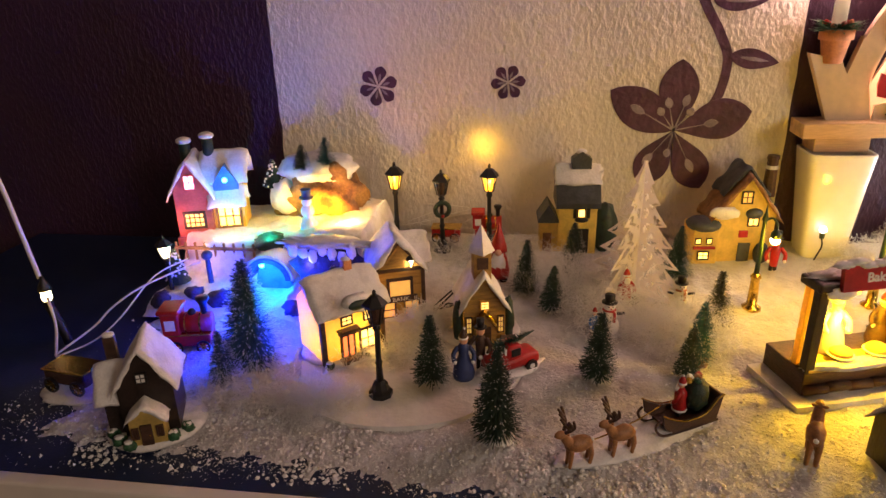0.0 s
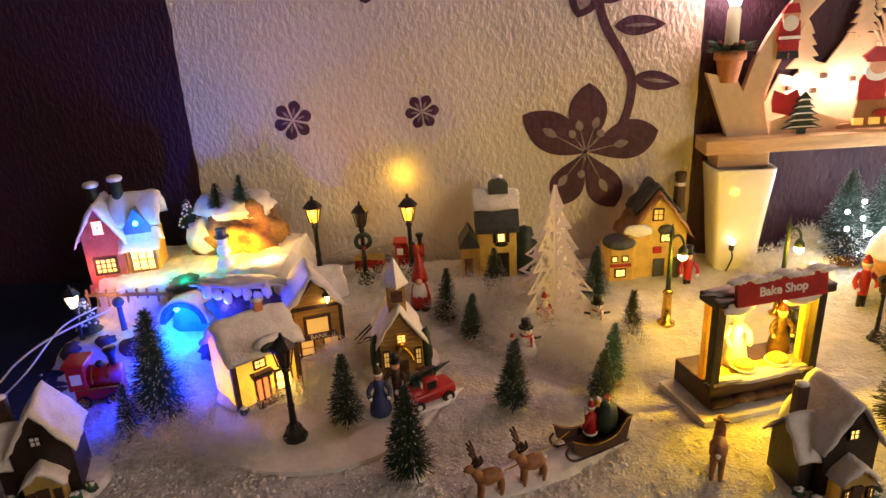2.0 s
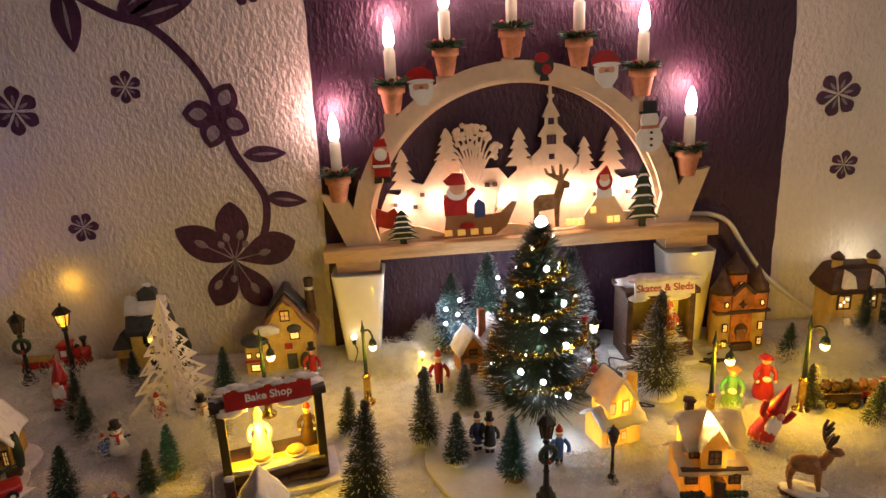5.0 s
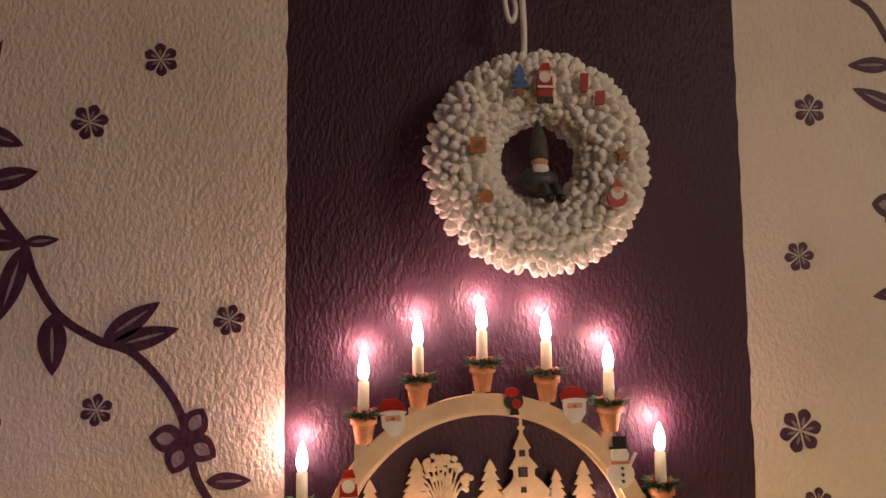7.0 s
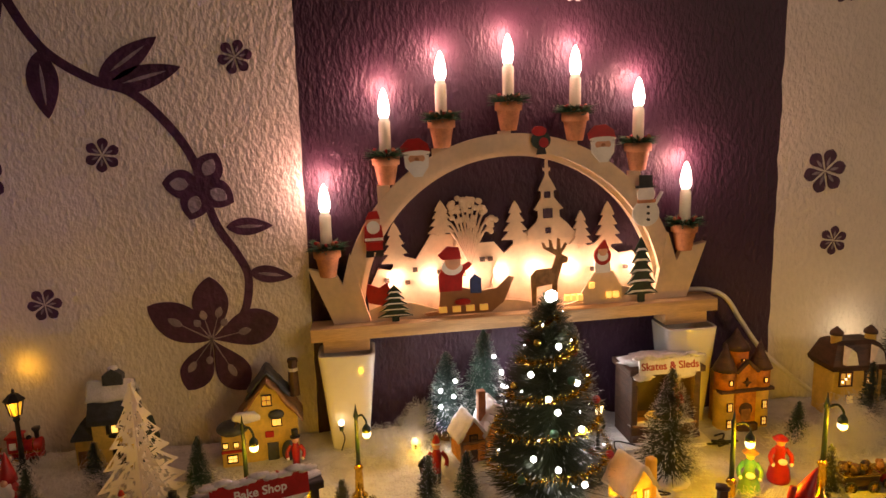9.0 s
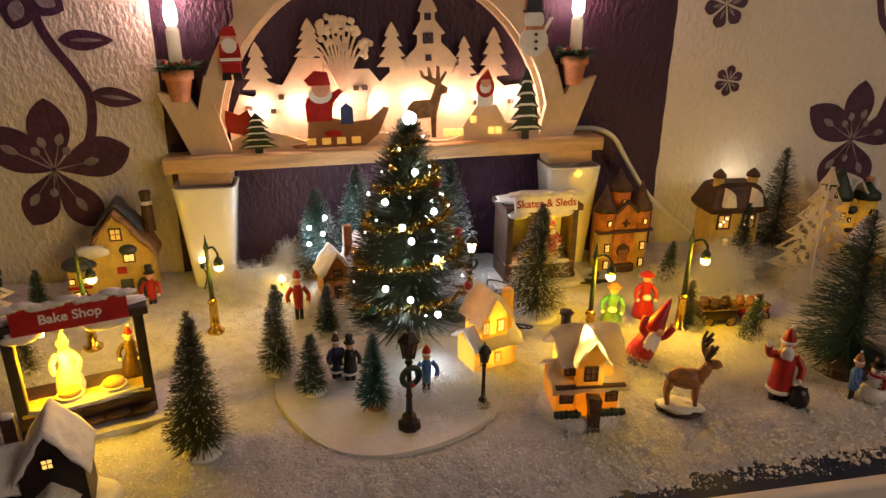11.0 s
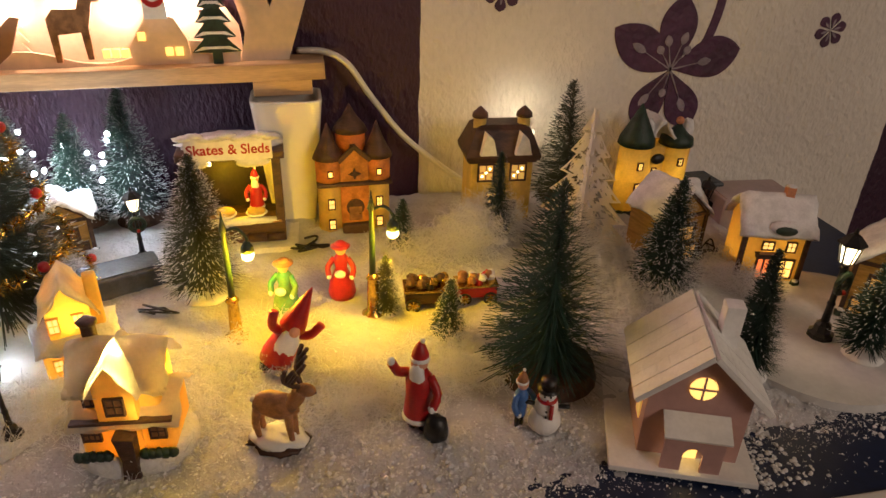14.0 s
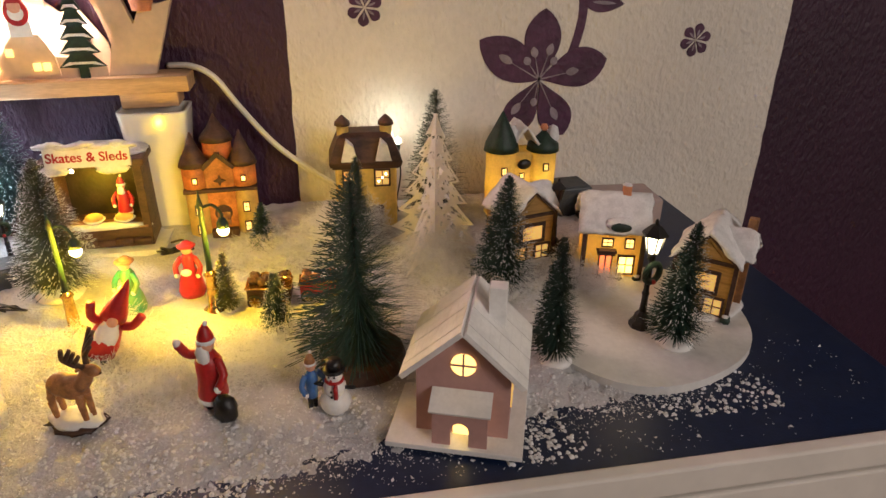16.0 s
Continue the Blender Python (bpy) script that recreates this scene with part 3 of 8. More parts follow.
wadding("cotton_wool", "wispy teased white cotton wool lying between the little houses",
        [(0.27, 0.53, 0.014, 0.055, 0.045, 0.030), (0.33, 0.50, 0.014, 0.05, 0.05, 0.026), (0.22, 0.60, 0.018, 0.06, 0.04, 0.028), (0.02, 0.37, 0.008, 0.04, 0.03, 0.014),
         (0.09, 0.50, 0.012, 0.03, 0.03, 0.018), (0.05, 0.45, 0.01, 0.06, 0.04, 0.014), (0.15, 0.66, 0.02, 0.09, 0.04, 0.02), (-0.05, 0.38, 0.01, 0.05, 0.04, 0.014),
         (0.56, 0.66, 0.022, 0.05, 0.035, 0.028), (0.60, 0.70, 0.03, 0.02, 0.02, 0.03), (0.66, 0.62, 0.015, 0.06, 0.04, 0.015)], seed=1)
wadding("cotton_wool", "wispy teased white cotton wool heaped before the cream houses",
        [(1.115, 0.60, 0.030, 0.035, 0.03, 0.030), (1.14, 0.63, 0.03, 0.04, 0.03, 0.03), (1.25, 0.50, 0.014, 0.06, 0.06, 0.02), (1.22, 0.56, 0.02, 0.05, 0.04, 0.025),
         (0.99, 0.40, 0.008, 0.07, 0.04, 0.012), (1.07, 0.43, 0.01, 0.06, 0.04, 0.014), (0.92, 0.47, 0.01, 0.05, 0.05, 0.012), (0.75, 0.42, 0.008, 0.06, 0.04, 0.010),
         (1.06, 0.60, 0.018, 0.05, 0.04, 0.02), (0.85, 0.40, 0.008, 0.05, 0.05, 0.01), (1.36, 0.52, 0.012, 0.04, 0.04, 0.012)], seed=2)


# ---- round base boards ----
def base_board(x, y, rx, ry, turn, label):
    ob = thing("base_board", label, "display board", x, y, 0.001, turn, group="white base boards")
    out = []
    for i in range(64):
        a = 2 * math.pi * i / 64
        k = 1 + 0.035 * math.sin(3 * a + 1) + 0.02 * math.sin(5 * a)
        out.append((rx * k * math.cos(a), ry * k * math.sin(a)))
    b = slab(bmesh.new(), out, 0.0, 0.0075)
    bmesh.ops.bevel(b, geom=[e for e in b.edges if abs(e.verts[0].co.z - e.verts[1].co.z) < 1e-6 and e.verts[0].co.z > 0.005], offset=0.0015, segments=2, affect="EDGES")
    part("board", b, BOARD_WHITE, ob)
    return ob


base_board(0.085, 0.440, 0.100, 0.098, 0, "white rounded board under the lit shop and church")
base_board(0.695, 0.452, 0.105, 0.098, 10, "white rounded board under the decorated fir tree")
base_board(1.374, 0.438, 0.106, 0.098, 15, "white rounded board under the lit houses at the end")


# ---- bottle-brush firs ----
def fir(x, y, z, h, r, bristle=None, frost=0.35, count=1500, foot="disc", label="small dark green frosted bottle-brush fir", seed=0, lean=0.0, turn=0.0, layers=0, bare=0.12, droop=0.25, taper=0.85):
    bristle = bristle or NEEDLE
    ob = thing("fir_tree", label, "model tree", x, y, z, turn, group="bottle-brush firs")
    ob.matrix_basis = pose(x, y, z, lean, lean * 0.6, turn)
    rng = np.random.default_rng(seed + 11)
    b = bmesh.new()
    cone(b, 0, 0, 0.0, h * 0.96, max(0.0007, h * 0.008), 0.0004, 6)
    part("trunk", b, BROWN, ob)
    if foot == "disc":
        part("foot", lathe(bmesh.new(), [(r * 0.55, 0.0), (r * 0.58, h * 0.02), (r * 0.45, h * 0.05), (0.001, h * 0.06)], n=16), WHITEPAINT, ob, "snow-covered round foot", smooth=True)
    elif foot == "cork":
        part("foot", lathe(bmesh.new(), [(r * 0.42, 0.0), (r * 0.46, h * 0.03), (r * 0.44, h * 0.10), (r * 0.36, h * 0.13)], n=16), CORK, ob, "round wooden foot", smooth=True)
    elif foot == "log":
        bb = bmesh.new()
        cone(bb, 0, 0, 0.0, 0.012, r * 0.6, r * 0.55, 18)
        part("foot", bb, BROWN, ob, "slice of dark wood")
    verts, faces, tips, tf = [], [], [], []
    for i in range(count):
        u = rng.random() ** 1.25
        if layers:
            u = (math.floor(u * layers) + rng.random() ** 2 * 0.75) / layers
        z0 = h * (bare + (0.985 - bare) * u)
        env = r * (1 - u) ** taper * (1.0 if u > 0.06 else 0.82) + 0.0025
        ln = env * (0.72 + 0.34 * rng.random())
        a = 2 * math.pi * rng.random()
        rise = ln * (-droop + 0.75 * rng.random() * (0.4 + u))
        w = min(0.00062, 0.00028 + 0.0009 * r / 0.03 * 0.5)
        t = Vector((-math.sin(a), math.cos(a), 0)) * w * (0.6 + 0.6 * rng.random())
        p0 = Vector((0, 0, z0))
        p1 = Vector((ln * math.cos(a), ln * math.sin(a), z0 + rise))
        q = len(verts)
        verts += [p0 - t * 0.8, p0 + t * 0.8, p1 + t * 0.45, p1 - t * 0.45 + Vector((0, 0, w * 0.5))]
        faces.append((q, q + 1, q + 2, q + 3))
        if rng.random() < min(1.0, frost * 1.15 + (0.08 if frost > 0.01 else 0)):
            c = p0.lerp(p1, 0.84 + 0.12 * rng.random())
            e = p1 + (p1 - p0) * 0.02
            up = Vector((0, 0, w * 0.55))
            q = len(tips)
            tips += [c - t * 0.40 + up, c + t * 0.40 + up, e + t * 0.50 + up, e - t * 0.50 + up]
            tf.append((q, q + 1, q + 2, q + 3))
    part_ob = raw("crown", verts, faces, bristle, ob)
    if tips:
        raw("frost", tips, tf, FROST, ob, "white frosted bristle tips")
    return ob


BOARD_Z = 0.0085
SN = 0.005
FIRS = (
    # x, y, z, height, radius, bristle, frost, count, foot, layers
    (0.113, 0.400, BOARD_Z, 0.064, 0.018, NEEDLE, 0.30, 1500, "none", 0),
    (0.170, 0.342, SN, 0.076, 0.021, NEEDLE, 0.15, 1700, "disc", 0),
    (0.248, 0.425, SN, 0.064, 0.018, NEEDLE, 0.25, 1500, "disc", 0),
    (0.185, 0.584, SN, 0.062, 0.0165, NEEDLE, 0.3, 1200, "disc", 0),
    (0.211, 0.548, SN, 0.050, 0.015, NEEDLE, 0.3, 1000, "disc", 0),
    (0.235, 0.632, SN, 0.066, 0.0175, NEEDLE, 0.35, 1200, "disc", 0),
    (0.347, 0.630, SN, 0.066, 0.0180, NEEDLE, 0.40, 1300, "disc", 0),
    (0.366, 0.526, SN, 0.060, 0.0155, NEEDLE_OLIVE, 0.35, 1000, "disc", 11),
    (0.336, 0.460, SN, 0.060, 0.0150, NEEDLE_TEAL, 0.12, 1100, "cork", 0),
    (0.322, 0.436, SN, 0.048, 0.0130, NEEDLE, 0.2, 900, "disc", 0),
    (0.510, 0.520, SN, 0.058, 0.0155, NEEDLE_OLIVE, 0.3, 1000, "disc", 10),
    (0.539, 0.384, SN, 0.118, 0.0280, NEEDLE_OLIVE, 0.22, 2400, "disc", 15),
    (0.594, 0.492, SN, 0.092, 0.0210, NEEDLE_OLIVE, 0.40, 1600, "disc", 14),
    (0.641, 0.566, SN, 0.056, 0.0165, NEEDLE, 0.6, 1000, "disc", 9),
    (0.625, 0.448, BOARD_Z, 0.058, 0.0180, NEEDLE, 0.45, 1200, "disc", 9),
    (0.676, 0.416, BOARD_Z, 0.070, 0.0180, NEEDLE_TEAL, 0.08, 1500, "cork", 0),
    (0.868, 0.566, SN, 0.132, 0.0400, NEEDLE_OLIVE, 0.75, 2800, "disc", 0),
    (1.022, 0.512, SN, 0.056, 0.0150, NEEDLE_OLIVE, 0.30, 1000, "disc", 10),
    (1.066, 0.468, SN, 0.058, 0.0155, NEEDLE, 0.75, 1100, "disc", 9),
    (1.050, 0.610, 0.012, 0.055, 0.0170, NEEDLE, 0.35, 1100, "disc", 0),
    (1.148, 0.618, 0.012, 0.098, 0.0200, NEEDLE, 0.20, 1500, "disc", 0),
    (1.133, 0.412, SN, 0.158, 0.0600, NEEDLE, 0.0, 2000, "log", 0),
    (1.243, 0.686, 0.012, 0.150, 0.0420, NEEDLE_OLIVE, 0.05, 1700, "disc", 15),
    (1.274, 0.505, SN, 0.116, 0.0350, NEEDLE, 0.45, 2800, "disc", 0),
    (1.284, 0.384, BOARD_Z - 0.002, 0.108, 0.0230, NEEDLE, 0.08, 2200, "disc", 0),
    (1.389, 0.390, BOARD_Z, 0.110, 0.0270, NEEDLE, 0.35, 2400, "disc", 0),
    (-0.046, 0.412, SN, 0.108, 0.0310, NEEDLE, 0.60, 2300, "disc", 12),
    (-0.060, 0.384, SN, 0.055, 0.0140, NEEDLE, 0.70, 900, "disc", 0),
    (0.002, 0.500, SN, 0.062, 0.0150, NEEDLE, 0.60, 1000, "disc", 0),
)
for k, (fx, fy, fz, fh, fr, fm, ff, fc, foot, lay) in enumerate(FIRS):
    word = {NEEDLE: "dark green", NEEDLE_OLIVE: "olive green", NEEDLE_TEAL: "teal"}[fm]
    size = "tall " if fh > 0.11 else "small "
    tip = " with heavily frosted tips" if ff > 0.5 else (" lightly frosted" if ff > 0.1 else " without frost")
    fir(fx, fy, fz, fh, fr, fm, ff, fc, foot, f"{size}{word} bottle-brush fir{tip}", k, (k * 37 % 7 - 3) * 0.8, k * 51 % 360, lay)


# ---- lit firs behind ----
def led(parent, p, r=0.0022, watts=0.0):
    part("led_bulb", ball(bmesh.new(), *p, r, n=8), G_LED, parent, "glowing cold white light", smooth=True)


for k, (fx, fy, fh, fr) in enumerate(((0.634, 0.690, 0.108, 0.034), (0.683, 0.695, 0.134, 0.038), (0.742, 0.696, 0.112, 0.034), (0.793, 0.695, 0.138, 0.038))):
    t = fir(fx, fy, 0.022, fh, fr, NEEDLE, 0.75, 2200, "log", "green frosted fir wound with cold white lights", 60 + k, 0, k * 70, 0)
    for q, (u, a) in enumerate(((0.30, -60), (0.36, -115), (0.48, -75), (0.55, -120), (0.66, -55))):
        rr = fr * (1 - u) ** 0.85 + 0.002
        led(t, (rr * math.cos(math.radians(a + k * 23)), rr * math.sin(math.radians(a + k * 23)), fh * (0.12 + 0.86 * u)), 0.0024)
    lamp("fir_light", "POINT", (fx + 0.006, fy - fr * 0.95, 0.022 + fh * 0.50), 0.20, COLD, 0.004)
    lamp("fir_light", "POINT", (fx - 0.012, fy - fr * 0.6, 0.022 + fh * 0.72), 0.12, COLD, 0.004)


# ---- the decorated fir ----
def decorated_fir():
    h, r = 0.232, 0.073
    t = fir(0.722, 0.530, BOARD_Z, h, r, NEEDLE_OLIVE, 0.02, 9000, "none", "tall fir with tinsel, baubles and cold white lights", 90, 0, 0, 12, 0.12, 0.12, 0.74)
    rng = random.Random(3)
    for k in range(22):
        u = 0.04 + 0.9 * k / 22
        a = k * 2.399
        rr = (r * (1 - u) ** 0.74 + 0.0015) * 0.90
        led(t, (rr * math.cos(a), rr * math.sin(a), h * (0.14 + 0.845 * u)), 0.0008)
    for u, a in ((0.76, -86), (0.52, -108), (0.46, -96), (0.37, -68), (0.20, -98), (0.24, -122), (0.58, -60), (0.62, -140), (0.12, -74)):
        rr = r * (1 - u) ** 0.74 * 0.93
        led(t, (rr * math.cos(math.radians(a)), rr * math.sin(math.radians(a)), h * (0.14 + 0.845 * u)), 0.0029)
    led(t, (0, -0.003, h * 0.975), 0.0062)
    for k in range(14):
        u, a = 0.05 + 0.8 * k / 14, k * 1.7 + 0.6
        rr = r * (1 - u) ** 0.74
        part("bauble", ball(bmesh.new(), rr * math.cos(a), rr * math.sin(a), h * (0.12 + 0.845 * u), 0.0042, n=12), (RED, GOLD, GREENPAINT, RED)[k % 4], t, smooth=True)
    pts = [((r * (1 - i / 60) ** 0.74 * 0.93) * math.cos(i * 0.55), (r * (1 - i / 60) ** 0.74 * 0.93) * math.sin(i * 0.55), h * (0.16 + 0.8 * i / 60)) for i in range(56)]
    line = smooth_line(pts, 5)
    vs, fs = [], []
    for p in line:
        for _ in range(36):
            d = Vector((rng.gauss(0, 1), rng.gauss(0, 1), rng.gauss(0, 1))).normalized() * 0.0076
            s = Vector((rng.gauss(0, 1), rng.gauss(0, 1), rng.gauss(0, 1))).normalized() * 0.0004
            q = len(vs)
            vs += [p - s, p + s, p + d]
            fs.append((q, q + 1, q + 2))
    raw("tinsel", vs, fs, GOLD, t, "gold tinsel garland")
    for x, y, z, w in ((0.730, 0.470, 0.026, 0.10), (0.704, 0.478, 0.122, 0.04), (0.745, 0.480, 0.105, 0.04), (0.712, 0.480, 0.066, 0.03), (0.724, 0.500, 0.192, 0.05), (0.722, 0.505, 0.243, 0.09)):
        lamp("fir_light", "POINT", (x, y, z), w, COLD, 0.004)


decorated_fir()


# ---- the candle arch on its shelf ----
def vase(x, y, tall):
    ob = thing("vase", "tall square white glazed vase standing under the shelf", "vase", x, y, 0.004, group="white vases")
    b = bmesh.new()
    rings = []
    for z, w, d in ((0, 0.020, 0.018), (0.004, 0.022, 0.020), (0.05, 0.0262, 0.023), (0.10, 0.031, 0.0255), (0.134, 0.0345, 0.0275), (0.136, 0.0345, 0.0275), (0.136, 0.0305, 0.0235), (0.09, 0.027, 0.022)):
        pts = []
        for k in range(24):
            a = 2 * math.pi * (k + 0.5) / 24
            c, s = math.cos(a), math.sin(a)
            e = 0.28
            pts.append(b.verts.new((w * math.copysign(abs(c) ** e, c), d * math.copysign(abs(s) ** e, s), z)))
        rings.append(pts)
    for p, q in zip(rings, rings[1:]):
        for k in range(24):
            b.faces.new((p[k], p[(k + 1) % 24], q[(k + 1) % 24], q[k]))
    b.faces.new(rings[0][::-1])
    b.faces.new(rings[-1])
    for v in b.verts:
        v.co.z *= tall
    part("vessel", b, CERAMIC, ob, smooth=True)
    return ob


SHELF_Z0, SHELF_Z1 = 0.1565, 0.1725
TILT, TILT_RISE = -1.35, 0.0236      # the shelf leans: its far end stands higher
vase(0.513, 0.703, 0.975)
vase(0.946, 0.703, 1.035)


def shelf():
    ob = thing("wooden_shelf", "narrow pale pine shelf board resting on two vases", "shelf", 0.7285, 0.70, 0.1415)
    ob.matrix_basis = pose(0.7285, 0.70, 0.1415, 0, TILT, 0)
    part("board", boxed(-0.257, 0.257, -0.010, 0.032, SHELF_Z0 - 0.1415, SHELF_Z1 - 0.1415, 0.001), PINE, ob)
    for x in (-0.215, 0.216):
        part("spacer_block", boxed(x - 0.028, x + 0.028, -0.007, 0.028, 0.0, SHELF_Z0 - 0.1417, 0.001), PINE, ob)
    return ob


shelf()
AX, AZ, AY = 0.7255, SHELF_Z1 - 0.0005, 0.715


def arc(cx, cz, rx, rz, a0, a1, n):
    return [(cx + rx * math.cos(math.radians(a0 + (a1 - a0) * i / n)), cz + rz * math.sin(math.radians(a0 + (a1 - a0) * i / n))) for i in range(n + 1)]


def fir_shape(cx, z0, h, w, tiers=4):
    """A toothed fir silhouette in (x, z)."""
    right = [(cx + w * 0.10, z0), (cx + w * 0.10, z0 + h * 0.12)]
    for k in range(tiers):
        a = z0 + h * (0.12 + 0.80 * k / tiers)
        right += [(cx + w * 0.5 * (1 - 0.72 * k / tiers), a + h * 0.01), (cx + w * 0.5 * (0.45 - 0.36 * k / tiers), a + h * 0.80 / tiers * 0.98)]
    return right + [(cx, z0 + h)] + [(2 * cx - a, b) for a, b in right[::-1]]


def candle(x, z, y=0.713):
    """One electric candle in its clay pot."""
    ob = thing("electric_candle", "lit ivory electric candle in a small clay pot with greenery", "candle", x, y, z, group="candles of the arch")
    part("pot", lathe(bmesh.new(), [(0.0095, -0.008), (0.0100, -0.007), (0.0140, 0.015), (0.0140, 0.0155), (0.0166, 0.016), (0.0168, 0.026), (0.0150, 0.0262), (0.012, 0.024)], n=20), TERRA, ob, smooth=True)
    rng = random.Random(int(x * 1000))
    vs, fs = [], []
    for _ in range(260):
        a, s = rng.uniform(0, 6.283), rng.uniform(0.012, 0.026)
        p = Vector((0.005 * math.cos(a), 0.005 * math.sin(a), 0.026 + rng.uniform(-0.001, 0.004)))
        d = Vector((s * math.cos(a), s * math.sin(a), rng.uniform(-0.004, 0.008)))
        t = Vector((-math.sin(a), math.cos(a), rng.uniform(-.5, .5))) * 0.0013
        q = len(vs)
        vs += [p, p + d * 0.6 - t, p + d, p + d * 0.6 + t]
        fs.append((q, q + 1, q + 2, q + 3))
    raw("greenery", vs, fs, GREENPAINT, ob, "green artificial sprigs")
    for k in range(9):
        a = k * 0.7 + x
        part("berry", ball(bmesh.new(), 0.013 * math.cos(a), 0.013 * math.sin(a), 0.032 + 0.002 * math.sin(k * 2.1), 0.0026, n=8), (RED, TERRA)[k % 2], ob, smooth=True)
    sh = part("shaft", lathe(bmesh.new(), [(0.0070, 0.024), (0.0070, 0.066), (0.0064, 0.0675), (0.0055, 0.068), (0.0055, 0.071)], n=18), CREAM, ob, smooth=True)
    part("bulb", lathe(bmesh.new(), [(0.0045, 0.0705), (0.0066, 0.076), (0.0070, 0.082), (0.0060, 0.090), (0.0036, 0.099), (0.0010, 0.1045)], n=16), G_FLAME, ob, "glowing pointed bulb", smooth=True)
    lamp("candle_light", "POINT", (x, y + 0.004, z + 0.108), 1.05, (1.0, 0.47, 0.40), 0.007)
    return ob


CANDLES = ((0.4949, 0.2349), (0.5704, 0.344), (0.6387, 0.3858), (0.7203, 0.4042), (0.803, 0.3899), (0.8835, 0.3511), (0.9478, 0.2471))


def candle_arch():
    ob = thing("candle_arch", "pale plywood candle arch with a cut-out winter village", "candle arch", 0, 0, 0)
    ob.matrix_basis = pose(AX, AY, AZ, 0, TILT, 0) @ Matrix.Scale(1.019, 4) @ Matrix.Translation((-AX, -0.70, -AZ))
    ring = arc(AX, AZ, 0.213, 0.217, 180, 0, 44) + arc(AX, AZ, 0.191, 0.196, 0, 180, 44)
    part("bow", plate(bmesh.new(), ring, 0.696, 0.704), ARCH_WOOD, ob)
    part("inner_bow", plate(bmesh.new(), arc(AX, AZ, 0.192, 0.197, 180, 0, 44) + arc(AX, AZ, 0.185, 0.190, 0, 180, 44), 0.7042, 0.7165), ARCH_WOOD, ob)
    for s in (1, -1):
        o = [(AX + s * 0.178, AZ), (AX + s * 0.222, AZ), (AX + s * 0.248, AZ + 0.070), (AX + s * 0.236, AZ + 0.067), (AX + s * 0.218, AZ + 0.066), (AX + s * 0.209, AZ + 0.048), (AX + s * 0.198, AZ + 0.085)]
        part("candle_arm", plate(bmesh.new(), o, 0.695, 0.705), ARCH_WOOD, ob)
    for x, z in CANDLES[1:-1]:
        x, z = AX + (x - AX) / 1.019, AZ + (z - AZ - TILT_RISE * (x - AX)) / 1.019
        part("candle_tab", plate(bmesh.new(), [(x - 0.008, z - 0.030), (x + 0.008, z - 0.030), (x + 0.0075, z - 0.008), (x - 0.0075, z - 0.008)], 0.697, 0.703), ARCH_WOOD, ob)
    sky = [(-0.180, 0), (-0.180, 0.030), (-0.165, 0.062), (-0.150, 0.058), (-0.135, 0.075), (-0.118, 0.070), (-0.098, 0.100), (-0.070, 0.098), (-0.055, 0.072), (-0.040, 0.085), (-0.020, 0.085),
           (-0.008, 0.070), (0.012, 0.088), (0.022, 0.096), (0.083, 0.092), (0.088, 0.084), (0.100, 0.072), (0.118, 0.078), (0.140, 0.060), (0.158, 0.062), (0.178, 0.030), (0.180, 0)]
    part("village_backdrop", plate(bmesh.new(), [(AX + a, AZ + b) for a, b in sky], 0.7120, 0.7155), ARCH_WOOD, ob, "backlit plywood village skyline")
    for cx, z0, h, w in ((-0.143, 0.060, 0.058, 0.036), (-0.085, 0.095, 0.046, 0.034), (0.007, 0.080, 0.055, 0.036), (0.090, 0.070, 0.048, 0.030), (0.125, 0.065, 0.062, 0.038), (-0.018, 0.0, 0.062, 0.030)):
        part("plywood_fir", plate(bmesh.new(), fir_shape(AX + cx, AZ + z0, h, w), 0.7085, 0.7115), ARCH_WOOD, ob)
    church = [(0.022, 0.085), (0.022, 0.096), (0.033, 0.106), (0.036, 0.112), (0.036, 0.120), (0.031, 0.122), (0.040, 0.136), (0.0405, 0.144), (0.037, 0.146), (0.046, 0.164), (0.046, 0.168),
              (0.0435, 0.170), (0.0435, 0.173), (0.046, 0.173), (0.0465, 0.183), (0.0495, 0.183), (0.050, 0.173), (0.0525, 0.173), (0.0525, 0.170), (0.050, 0.168), (0.050, 0.164),
              (0.0595, 0.146), (0.056, 0.144), (0.0565, 0.136), (0.068, 0.122), (0.063, 0.120), (0.063, 0.112), (0.072, 0.104), (0.083, 0.091), (0.083, 0.085)]
    part("plywood_church", plate(bmesh.new(), [(AX + a, AZ + b) for a, b in church], 0.7085, 0.7115), ARCH_WOOD, ob)
    for a, b, w, h in ((0.048, 0.111, 0.012, 0.012), (0.048, 0.136, 0.0075, 0.008), (0.048, 0.092, 0.007, 0.007)):
        part("tower_opening", boxed(AX + a - w / 2, AX + a + w / 2, 0.7075, 0.7083, AZ + b, AZ + b + h), WALL_PLUM, ob)
    tree = bmesh.new()
    rng = random.Random(8)
    for k in range(11):
        a = math.radians(18 + 14.4 * k)
        mid = (AX - 0.052 + 0.020 * math.cos(a), 0.710, AZ + 0.090 + 0.028 * math.sin(a))
        end = (AX - 0.052 + 0.034 * math.cos(a), 0.710, AZ + 0.090 + 0.050 * math.sin(a))
        tube(tree, [(AX - 0.052, 0.710, AZ + 0.060), mid, end], 0.0021, 5, 3, 0.6)
        for q in range(3):
            ball(tree, end[0] + rng.uniform(-.006, .006), 0.710, end[2] + rng.uniform(-.006, .004), 0.0036, 0.0018, 0.0036, 8)
